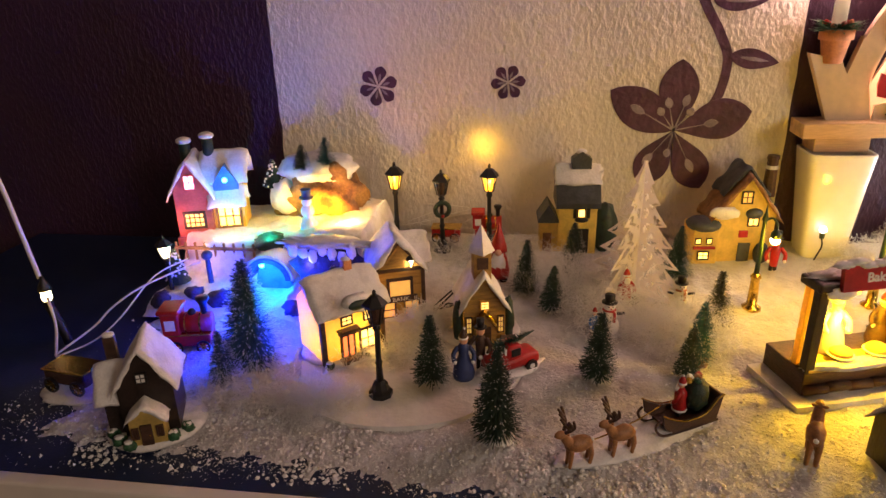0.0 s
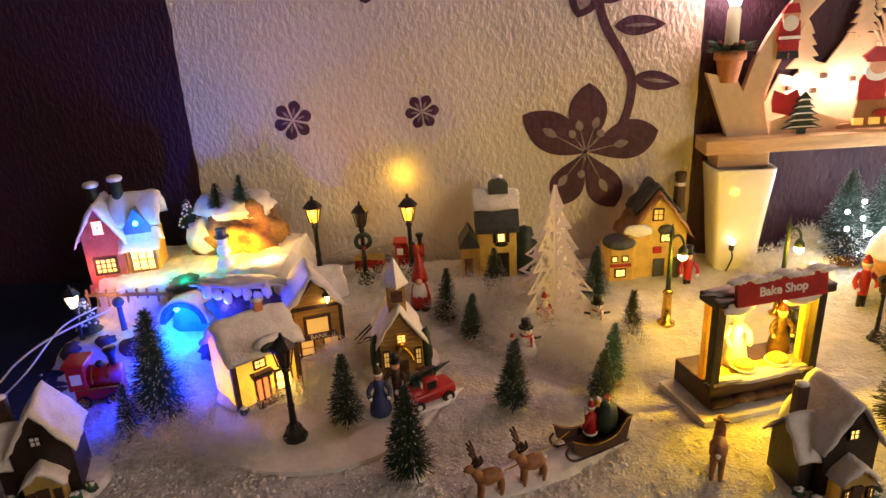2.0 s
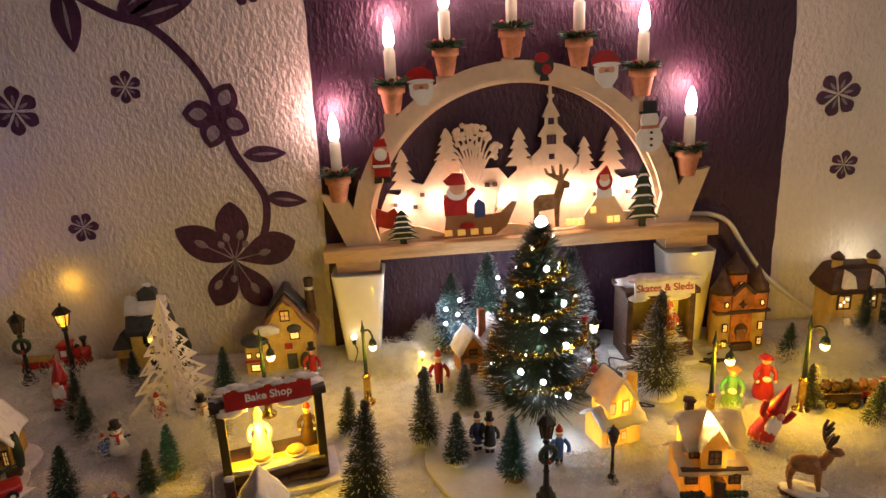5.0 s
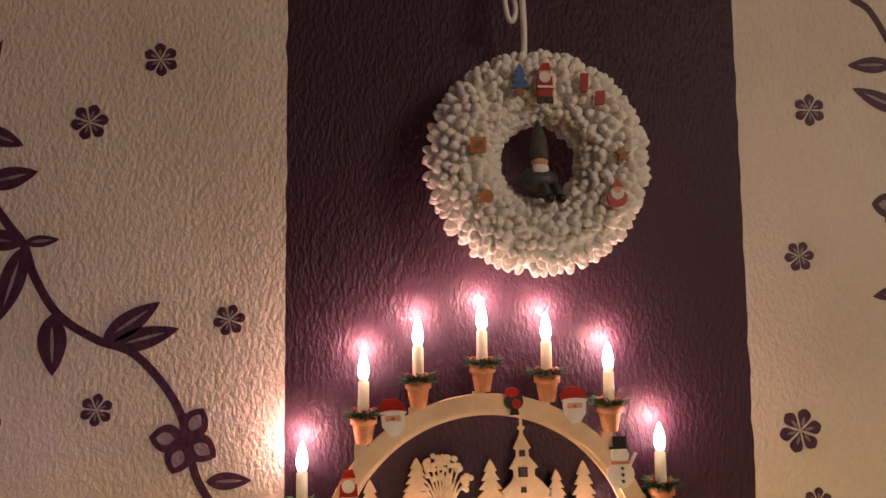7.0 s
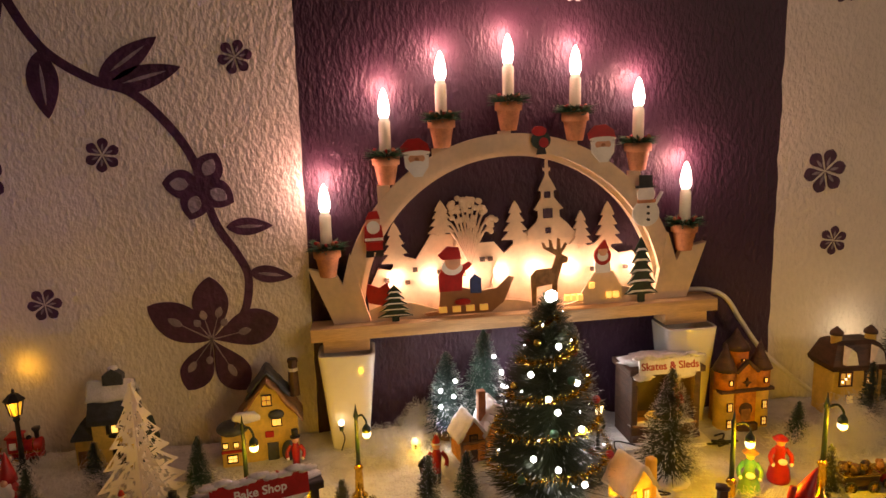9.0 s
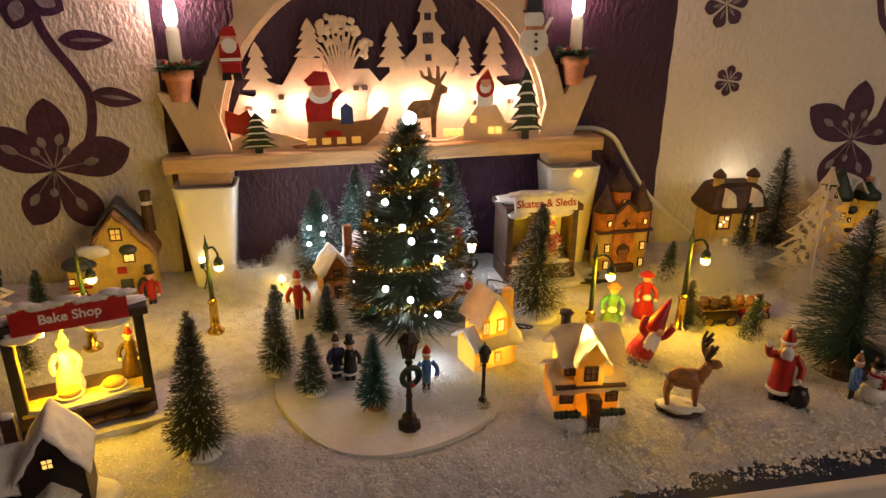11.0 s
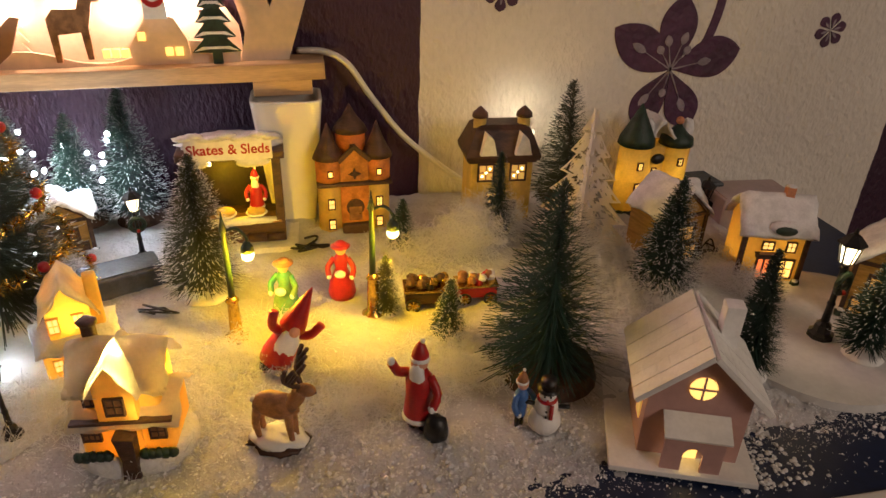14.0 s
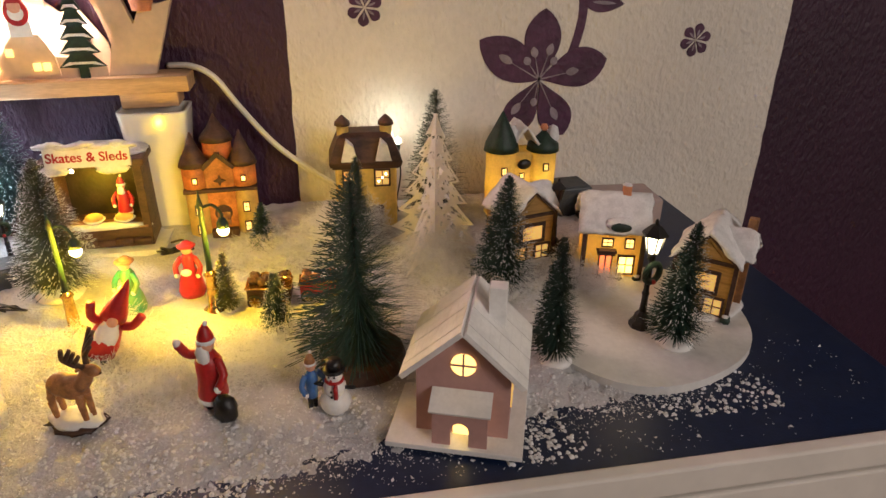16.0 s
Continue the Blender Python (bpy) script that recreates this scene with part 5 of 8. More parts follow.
# ---- stalls with writing ----
def stall(x, y, z, turn, w, d, h, label, wall_mat, sign_mat, word, word_mat, watts, sign_size, plank_mat, back_mat, closed):
    ob = thing("market_stall", label, "model stall", x, y, z, turn, group="market stalls")
    hw, hd = w / 2, d / 2
    out = [(-hw - 0.012, -hd - 0.014), (hw + 0.010, -hd - 0.014), (hw + 0.014, hd), (-hw - 0.014, hd)]
    b = slab(bmesh.new(), out, 0, 0.006)
    part("base_plate", b, SNOW_PAINT, ob, "snow-covered base plate")
    part("floor_box", boxed(-hw, hw, -hd, hd, 0.006, 0.026, 0.001), BROWN, ob)
    for k in range(5):
        a = -hw + 0.001 + (w - 0.002) * k / 5
        part("log", cone(bmesh.new(), 0, 0, 0, w / 5 - 0.001, 0.0042, 0.0042, 10, m=pose(a, -hd - 0.002, 0.012 + 0.001 * (k % 2), 0, 90, 0)), BROWN, ob, smooth=True)
    part("counter", boxed(-hw + 0.003, hw - 0.003, -hd - 0.001, -hd + 0.022, 0.0262, 0.029, 0.0008), plank_mat, ob)
    part("counter_snow", lump(bmesh.new(), 0, -hd + 0.002, 0.0290, hw * 0.93, 0.007, 0.0028, 0.5, 22, 2, 6), SNOW_PAINT, ob, smooth=True)
    for s in (-1, 1):
        part("post", boxed(s * (hw - 0.004) - 0.004, s * (hw - 0.004) + 0.004, -hd, -hd + 0.008, 0.026, h - 0.026, 0.0008), wall_mat, ob)
        if closed:
            part("side_wall", boxed(s * (hw - 0.0018) - 0.0016, s * (hw - 0.0018) + 0.0016, -hd + 0.008, hd, 0.026, h - 0.026), wall_mat, ob)
        else:
            part("back_post", boxed(s * (hw - 0.004) - 0.003, s * (hw - 0.004) + 0.003, -hd + 0.013, -hd + 0.019, 0.026, h - 0.026, 0.0008), plank_mat, ob)
    if closed:
        part("back_wall", boxed(-hw + 0.0036, hw - 0.0036, hd - 0.003, hd, 0.026, h - 0.026), back_mat, ob)
    part("roof", boxed(-hw - 0.004, hw + 0.004, -hd - 0.004, hd + 0.003 if closed else -hd + 0.020, h - 0.0258, h - 0.018, 0.0015), wall_mat, ob)
    part("roof_snow", lump(bmesh.new(), 0, 0.002 if closed else -hd + 0.010, h - 0.017, hw + 0.003, hd + 0.002 if closed else 0.012, 0.006 if closed else 0.0035, 0.25, 26, 1, 5), SNOW_PAINT, ob, smooth=True)
    sw = w * sign_size
    top = [(-sw / 2 + sw * i / 16, 0.020 + 0.0025 * math.sin(i * 1.3)) for i in range(17)]
    sg = part("sign_board", plate(bmesh.new(), [(-sw / 2, 0)] + [(sw / 2, 0)] + top[::-1], -0.002, 0.002), sign_mat, ob, "painted name board")
    sg.matrix_basis = pose(0, -hd - 0.007, h - 0.023, -8)
    text_on(sg, "lettering", word, 0.0125 if closed else 0.0100, pose(0, -0.0022, 0.0095, 90), word_mat, 0.0004, 0.0002)
    for k in range(9):
        part("sign_snow", lump(bmesh.new(), -sw / 2 + sw * k / 8, -0.001, 0.0205 + 0.002 * math.sin(k * 2.0), 0.0085, 0.004, 0.0028, 0.5, 12, k, 5), SNOW_PAINT, sg, smooth=True)
    for q, wd in ((-hw * 0.72, 0.013), (hw * 0.45, 0.016)):
        part("hanging_snow", lump(bmesh.new(), q, -hd - 0.004, h - 0.026, wd, 0.0035, 0.0055, 0.4, 14, q * 90, 4), SNOW_PAINT, ob, smooth=True)
    for q in (-hw * 0.45, hw * 0.30):
        part("stall_bulb", ball(bmesh.new(), q, -hd + 0.004, h - 0.030, 0.0022, n=10), G_BULB, ob, "glowing round bulb", smooth=True)
    c, s = math.cos(math.radians(turn)), math.sin(math.radians(turn))

    def at(a, b2):
        return x + a * c - b2 * s, y + a * s + b2 * c
    lx, ly = at(-hw * 0.30, -hd + 0.012)
    lamp("stall_light", "POINT", (lx, ly, z + h * 0.50), watts, YELLOW, 0.006)
    lx, ly = at(hw * 0.25, -hd + 0.005)
    lamp("stall_light", "POINT", (lx, ly, z + h - 0.036), watts * 0.6, YELLOW, 0.004)
    for q in (-hw * 0.25, hw * 0.40):
        pl = part("cake_dish", lathe(bmesh.new(), [(0.003, 0.0315), (0.008, 0.032), (0.0105, 0.034), (0.010, 0.0345), (0.0, 0.034)], q, -hd + 0.010, 18), WHITEPAINT, ob, smooth=True)
        part("cake", lathe(bmesh.new(), [(0.0085, 0.0342), (0.0085, 0.037), (0.006, 0.039), (0.0, 0.0395)], q, -hd + 0.010, 16), YELLOWPLASTER, pl, smooth=True)
    return ob


stall(0.441, 0.451, 0.004, 17, 0.098, 0.050, 0.122, "dark brown bake shop stall with red snowy sign, lit yellow", BLACKBROWN, RED, "Bake Shop", WHITEPAINT, 0.95, 0.80, YELLOWPLASTER, YELLOWPLASTER, False)
stall(0.893, 0.660, 0.012, 2, 0.088, 0.050, 0.118, "dark skate and sled stall with white snowy sign", BROWN, WHITEPAINT, "Skates & Sleds", RED, 0.16, 0.86, MIDBROWN, BLACKBROWN, True)


# ---- porcelain houses with inner light ----
def porcelain_house(x, y, z, turn):
    ob = thing("porcelain_house", "glowing cream porcelain house with snowy gables", "model house", x, y, z, turn)
    snow_foot(ob, 0.036, 0.030, 0.014)
    part("lower_storey", boxed(-0.027, 0.027, -0.020, 0.022, 0.012, 0.042, 0.003), GLOWPLASTER, ob, smooth=True)
    part("upper_storey", boxed(-0.022, 0.022, -0.016, 0.018, 0.044, 0.068, 0.003), GLOWPLASTER, ob, smooth=True)
    part("gable_bay", gable(bmesh.new(), -0.012, 0.010, -0.023, 0.004, 0.012, 0.068, 0.082), GLOWPLASTER, ob)
    part("lower_roof", snow_roof(bmesh.new(), -0.029, 0.029, -0.022, 0.022, 0.038, 0.052, 0.004, 0.003, "x", 0.0015, seed=4), GLOWROOF, ob, smooth=True)
    part("upper_roof", snow_roof(bmesh.new(), -0.024, 0.024, -0.018, 0.018, 0.064, 0.084, 0.005, 0.004, "x", 0.002, seed=6), GLOWROOF, ob, smooth=True)
    part("bay_roof", snow_roof(bmesh.new(), -0.012, 0.010, -0.024, 0.006, 0.067, 0.084, 0.005, 0.004, "y", 0.0015, 8, 7), GLOWROOF, ob, smooth=True)
    part("eaves_band", boxed(-0.029, 0.029, -0.0245, -0.0195, 0.0405, 0.0425), BROWN, ob)
    ch = part("chimney", boxed(-0.020, -0.013, 0.000, 0.007, 0.078, 0.096, 0.001), BROWN, ob)
    part("chimney_cap", lump(bmesh.new(), -0.0165, 0.0035, 0.096, 0.006, 0.006, 0.0025, 0.4, 12), BROWN, ch, smooth=True)
    window(ob, -0.0165, 0.056, 0.008, 0.012, -0.016, MIDBROWN, BROWN)
    window(ob, -0.001, 0.054, 0.010, 0.012, -0.023, MIDBROWN, BROWN)
    window(ob, -0.019, 0.031, 0.010, 0.009, -0.020, MIDBROWN, BROWN, (2, 1))
    window(ob, 0.019, 0.031, 0.009, 0.010, -0.020, MIDBROWN, BROWN)
    part("door_path", plate(bmesh.new(), [(-0.003, 0.0), (0.008, 0.0), (0.007, 0.012), (0.0075, 0.034), (-0.004, 0.036), (-0.001, 0.018)], -0.032, -0.0228), BROWN, ob, "brown door and path")
    for s in (-1, 1):
        for k in range(5):
            part("hedge", lump(bmesh.new(), s * (0.011 + 0.004 * k), -0.026, 0.018, 0.0035, 0.003, 0.0035, 0.4, 10, k, 5), DARKGREEN, ob, smooth=True)
    inner_light(x, y + 0.002, z + 0.058, 2.4, (1, 0.62, 0.05))
    # Added inside the bay roof's thickness so that the roof glows.
    inner_light(x - 0.001, y - 0.010, z + 0.0862, 0.30, (1, 0.70, 0.16), 0.001)
    inner_light(x, y, z + 0.026, 1.6, (1, 0.60, 0.05))
    # Fill lamp without fixture, added in front to brighten the facade.
    lamp("house_light", "POINT", (x + 0.012, y - 0.030, z + 0.050), 0.03, (1, 0.66, 0.12), 0.004)
    return ob


porcelain_house(0.847, 0.386, 0.002, -4)


def tower_cottage(x, y, z, turn):
    ob = thing("porcelain_cottage", "small glowing cream porcelain cottage with steep snowy roof", "model house", x, y, z, turn)
    part("lower_storey", boxed(-0.024, 0.024, -0.017, 0.017, 0.0, 0.032, 0.003), GLOWPLASTER, ob, smooth=True)
    part("house_body", gable(bmesh.new(), -0.016, 0.012, -0.015, 0.015, 0.030, 0.058, 0.075), GLOWPLASTER, ob)
    part("roof", snow_roof(bmesh.new(), -0.016, 0.012, -0.015, 0.015, 0.056, 0.076, 0.005, 0.005, "y", 0.0018, seed=1), GLOWROOF, ob, smooth=True)
    part("lower_roof", snow_roof(bmesh.new(), -0.025, 0.025, -0.019, 0.017, 0.027, 0.040, 0.0045, 0.003, "x", 0.0018, seed=8), SNOW_PAINT, ob, smooth=True)
    part("chimney", boxed(0.012, 0.021, -0.012, -0.003, 0.0, 0.078, 0.002), GLOWPLASTER, ob, smooth=True)
    for k, q in enumerate((-0.012, 0.004)):
        window(ob, q, 0.046, 0.007, 0.012, -0.015, G_WIN_HOT if k else G_WIN, GLOWPLASTER)
        window(ob, q - 0.003, 0.014, 0.006, 0.010, -0.017, G_WIN, GLOWPLASTER)
    inner_light(x, y, z + 0.045, 0.22, (1, 0.60, 0.08))
    inner_light(x, y, z + 0.015, 0.10, (1, 0.62, 0.12))
    return ob


tower_cottage(0.789, 0.480, 0.005, 18)


def gingerbread(x, y, z, turn):
    ob = thing("brick_house", "orange brick double-gabled house with snowy roofs", "model house", x, y, z, turn)
    snow_foot(ob, 0.050, 0.036, 0.018)
    part("house_body", gable(bmesh.new(), -0.004, 0.032, -0.018, 0.020, 0.012, 0.052, 0.078), ORANGEPLASTER, ob)
    part("wing_body", gable(bmesh.new(), -0.034, -0.004, -0.016, 0.018, 0.012, 0.048, 0.068), ORANGEPLASTER, ob)
    part("roof", snow_roof(bmesh.new(), -0.004, 0.032, -0.018, 0.020, 0.052, 0.078, 0.004, 0.004, seed=3), SNOW_PAINT, ob, smooth=True)
    part("wing_roof", snow_roof(bmesh.new(), -0.034, -0.004, -0.016, 0.018, 0.048, 0.068, 0.004, 0.004, seed=9), SNOW_PAINT, ob, smooth=True)
    part("chimney", boxed(-0.006, 0.003, 0.0, 0.008, 0.058, 0.094, 0.0008), TERRA, ob)
    window(ob, 0.014, 0.030, 0.018, 0.020, -0.018, G_WIN_HOT, BROWN, (2, 1))
    window(ob, 0.014, 0.058, 0.010, 0.010, -0.018, MIDBROWN, BROWN)
    door(ob, -0.019, 0.013, 0.009, 0.020, -0.016)
    window(ob, -0.019, 0.046, 0.009, 0.010, -0.016, MIDBROWN, BROWN)
    for q in (-0.034, -0.004, 0.032):
        part("corner_post", boxed(q - 0.0015, q + 0.0015, -0.020, -0.017, 0.012, 0.050), MIDBROWN, ob)
    part("storey_band", boxed(-0.034, 0.032, -0.0195, -0.0160, 0.042, 0.0440), MIDBROWN, ob)
    bushes(ob, ((-0.004, -0.026, 0.012), (0.020, -0.030, 0.010), (0.028, -0.024, 0.012)), DARKGREEN, 0.006)
    inner_light(x + 0.012, y, z + 0.035, 0.10, (1, 0.55, 0.10))
    lamp("house_light", "POINT", (x + 0.010, y - 0.030, z + 0.030), 0.012, YELLOW, 0.004)
    return ob


gingerbread(0.668, 0.620, 0.010, 12)


def orange_castle(x, y, z, turn):
    ob = thing("brick_castle", "orange and cream castle with three dark cone roofs", "model castle", x, y, z, turn)
    part("house_body", boxed(-0.026, 0.026, -0.014, 0.020, 0.0, 0.082, 0.002), YELLOWPLASTER, ob)
    part("gable_front", gable(bmesh.new(), -0.014, 0.014, -0.020, 0.010, 0.0, 0.086, 0.100), ORANGEPLASTER, ob)
    for k, (tx, ty, r, h0, h1) in enumerate(((-0.024, -0.010, 0.0125, 0.090, 0.124), (0.024, -0.010, 0.0125, 0.090, 0.124), (0.0, 0.004, 0.014, 0.112, 0.138))):
        t = part("tower", cone(bmesh.new(), tx, ty, 0.0 if k < 2 else 0.08, h0, r, r * 0.97, 18), ORANGEPLASTER if k == 2 else YELLOWPLASTER, ob, smooth=True)
        part("tower_top", cone(bmesh.new(), tx, ty, h0 - 0.026, h0, r * 1.04, r * 1.06, 18), ORANGEPLASTER, t, smooth=True)
        part("cone_roof", lathe(bmesh.new(), [(r * 1.25, h0 - 0.001), (r * 1.05, h0 + 0.005), (r * 0.55, h0 + 0.5 * (h1 - h0)), (0.0006, h1)], tx, ty, 18), BROWN, t, smooth=True)
        window(ob, tx, h0 - 0.014, 0.0045, 0.006, ty - r * 1.05, G_WIN_HOT, BROWN, (0, 0))
    part("band", boxed(-0.037, 0.037, -0.0245, -0.012, 0.062, 0.066, 0.001), BROWN, ob)
    for s in (-1, 1):
        for q in (0.022, 0.044):
            window(ob, s * 0.024, q, 0.006, 0.010, -0.0226, G_WIN, BROWN)
        part("barge_board", boxed(-0.011, 0.011, -0.023, -0.019, -0.002, 0.002, m=pose(s * 0.0075, 0, 0.095, 0, s * 43, 0)), BROWN, ob)
    d = part("door_arch", lathe(bmesh.new(), [(0.009, -0.0215), (0.009, -0.0195)], 0, 0, 20), BROWN, ob)
    d.matrix_basis = pose(0, 0, 0.038, -90)
    door(ob, 0, 0.024, 0.013, 0.015, -0.0205, MIDBROWN)
    st = part("star", plate(bmesh.new(), [((0.006 if k % 2 == 0 else 0.0025) * math.sin(k * math.pi / 4), 0.074 + (0.006 if k % 2 == 0 else 0.0025) * math.cos(k * math.pi / 4)) for k in range(8)], -0.0225, -0.0195), BROWN, ob)
    part("entrance_step", boxed(-0.014, 0.014, -0.028, -0.0205, 0.0, 0.022, 0.002), BROWN, ob)
    inner_light(x, y, z + 0.045, 0.06, (1, 0.55, 0.10))
    for s in (-1, 1):
        inner_light(x + s * 0.024, y - 0.010, z + 0.076, 0.06, (1, 0.45, 0.06))
    inner_light(x, y + 0.004, z + 0.100, 0.06, (1, 0.45, 0.06))
    return ob


orange_castle(1.006, 0.674, 0.004, 4)


def manor(x, y, z, turn):
    ob = thing("manor_house", "cream manor house with a dark mansard roof and turrets", "model house", x, y, z, turn)
    part("house_body", boxed(-0.033, 0.033, -0.020, 0.022, 0.0, 0.076, 0.002), YELLOWPLASTER, ob)
    b = bmesh.new()
    rings = []
    for sx, sy, zz in ((0.038, 0.026, 0.076), (0.039, 0.027, 0.081), (0.029, 0.018, 0.106), (0.023, 0.012, 0.110)):
        rings.append([b.verts.new((sx * p, sy * q, zz)) for p, q in ((-1, -1), (1, -1), (1, 1), (-1, 1))])
    for p, q in zip(rings, rings[1:]):
        for i in range(4):
            b.faces.new((p[i], p[(i + 1) % 4], q[(i + 1) % 4], q[i]))
    b.faces.new(rings[0][::-1])
    b.faces.new(rings[-1])
    part("mansard_roof", b, BROWN, ob, "dark brown glazed mansard roof")
    for s in (-1, 1):
        part("roof_snow", plate(bmesh.new(), [(s * 0.018 - 0.008, 0.084), (s * 0.018 + 0.009, 0.084), (s * 0.018 + 0.005, 0.100), (s * 0.018 - 0.002, 0.106)], -0.032, -0.018), SNOW_PAINT, ob)
        part("turret", cone(bmesh.new(), s * 0.023, -0.006, 0.095, 0.118, 0.0065, 0.0065, 14), YELLOWPLASTER, ob, smooth=True)
        part("turret_cap", lathe(bmesh.new(), [(0.0085, 0.117), (0.008, 0.121), (0.003, 0.126), (0.0005, 0.128)], s * 0.023, -0.006, 14), BROWN, ob, smooth=True)
        window(ob, s * 0.017, 0.062, 0.016, 0.018, -0.020, G_WIN_DIM, BROWN, (1, 1))
        for q in range(3):
            part("light_dot", ball(bmesh.new(), s * 0.017 - 0.004 + 0.004 * q, -0.0215, 0.058 + 0.004 * q, 0.0012, n=8), G_BULB, ob, smooth=True)
    window(ob, -0.010, 0.034, 0.010, 0.012, -0.020, G_WIN_HOT, BROWN, (0, 1))
    door(ob, 0.012, 0.004, 0.012, 0.026, -0.020)
    part("cornice", boxed(-0.036, 0.036, -0.023, 0.024, 0.0725, 0.0765, 0.001), BROWN, ob)
    inner_light(x, y, z + 0.04, 0.014, (1, 0.7, 0.3))
    return ob


manor(1.160, 0.676, 0.010, -2)


def yellow_castle(x, y, z, turn):
    ob = thing("yellow_castle", "yellow castle with dark green cone roofs and snow", "model castle", x, y, z, turn)
    for k, (tx, r, h0, h1) in enumerate(((-0.026, 0.017, 0.086, 0.128), (0.026, 0.016, 0.082, 0.104))):
        t = part("tower", cone(bmesh.new(), tx, -0.006, 0.0, h0, r, r, 20), YELLOWPLASTER, ob, smooth=True)
        part("cone_roof", lathe(bmesh.new(), [(r * 1.18, h0 - 0.002), (r * 1.1, h0 + 0.006), (r * 0.6, h0 + 0.55 * (h1 - h0)), (0.0008, h1)], tx, -0.006, 20), DARKGREEN, t, smooth=True)
        part("roof_snow", lump(bmesh.new(), tx + r * 0.75, -0.004, h0 + 0.012, 0.007, 0.008, 0.013, 0.3, 14, k * 3), SNOW_PAINT, t, smooth=True)
        for q in (0.040, 0.064):
            window(ob, tx - 0.003, q, 0.0055, 0.008, -0.006 - r * 1.0, G_WIN_HOT if k == 0 else G_WIN, BROWN)
    part("house_body", boxed(-0.020, 0.020, -0.010, 0.018, 0.0, 0.080, 0.002), YELLOWPLASTER, ob)
    part("hall_roof", snow_roof(bmesh.new(), -0.020, 0.020, -0.012, 0.018, 0.080, 0.108, 0.006, 0.004, "y", 0.002), SNOW_PAINT, ob, smooth=True)
    part("ridge_ball", ball(bmesh.new(), 0.026, -0.006, 0.106, 0.0045, n=12), TERRA, ob, smooth=True)
    for q in (0.038, 0.066):
        part("dark_hood", ball(bmesh.new(), 0.001, -0.012, q, 0.0085, 0.004, 0.0032 if q < 0.05 else 0.006, 14), BLACK, ob, smooth=True)
    window(ob, -0.001, 0.052, 0.005, 0.006, -0.010, G_WIN_HOT, BROWN)
    part("base_hedge", lump(bmesh.new(), 0, -0.018, 0.006, 0.046, 0.010, 0.008, 0.3, 20), DARKGREEN, ob, smooth=True)
    inner_light(x - 0.026, y - 0.006, z + 0.05, 0.030, (1, 0.66, 0.08))
    inner_light(x + 0.026, y - 0.006, z + 0.05, 0.022, (1, 0.66, 0.08))
    inner_light(x, y + 0.004, z + 0.05, 0.02, (1, 0.66, 0.08))
    return ob


yellow_castle(1.338, 0.680, 0.008, 8)


def grey_house(x, y, z, turn):
    ob = thing("tall_house", "yellow house with steep blue-grey roofs and snow patches", "model house", x, y, z, turn)
    part("house_body", boxed(-0.022, 0.022, -0.018, 0.018, 0.0, 0.062, 0.002), YELLOWPLASTER, ob)
    part("roof", gable(bmesh.new(), -0.025, 0.025, -0.022, 0.022, 0.058, 0.064, 0.102, "x"), GREY, ob)
    part("roof_snow", snow_roof(bmesh.new(), -0.024, 0.024, -0.010, 0.010, 0.086, 0.103, 0.003, 0.002, "x", 0.002), SNOW_PAINT, ob, smooth=True)
    part("chimney_house", gable(bmesh.new(), -0.008, 0.014, -0.006, 0.006, 0.10, 0.112, 0.120), GREY, ob)
    part("chimney_snow", lump(bmesh.new(), 0.003, 0, 0.119, 0.006, 0.006, 0.003, 0.3, 12), SNOW_PAINT, ob, smooth=True)
    part("side_wing", boxed(-0.042, -0.022, -0.016, 0.014, 0.0, 0.040, 0.001), YELLOWPLASTER, ob)
    part("wing_roof", gable(bmesh.new(), -0.045, -0.021, -0.019, 0.016, 0.040, 0.043, 0.062, "y"), GREY, ob)
    part("right_wing", lump(bmesh.new(), 0.032, -0.004, 0.030, 0.016, 0.016, 0.030, 0.15, 16), DARKGREEN, ob, smooth=True)
    window(ob, 0.004, 0.052, 0.008, 0.010, -0.018, G_WIN_HOT, BLACK, (0, 0))
    for s in (-1, 1):
        part("shutter", boxed(0.004 + s * 0.0075 - 0.002, 0.004 + s * 0.0075 + 0.002, -0.020, -0.0178, 0.046, 0.058), BLACK, ob)
    part("window_box", ball(bmesh.new(), 0.004, -0.020, 0.044, 0.008, 0.003, 0.003, 12), BLACK, ob, smooth=True)
    door(ob, 0.006, 0.003, 0.014, 0.030, -0.018, BLACK)
    door(ob, -0.034, 0.003, 0.010, 0.024, -0.016, MIDBROWN)
    inner_light(x + 0.004, y, z + 0.045, 0.012, (1, 0.75, 0.25))
    return ob


grey_house(0.238, 0.690, 0.016, 4)


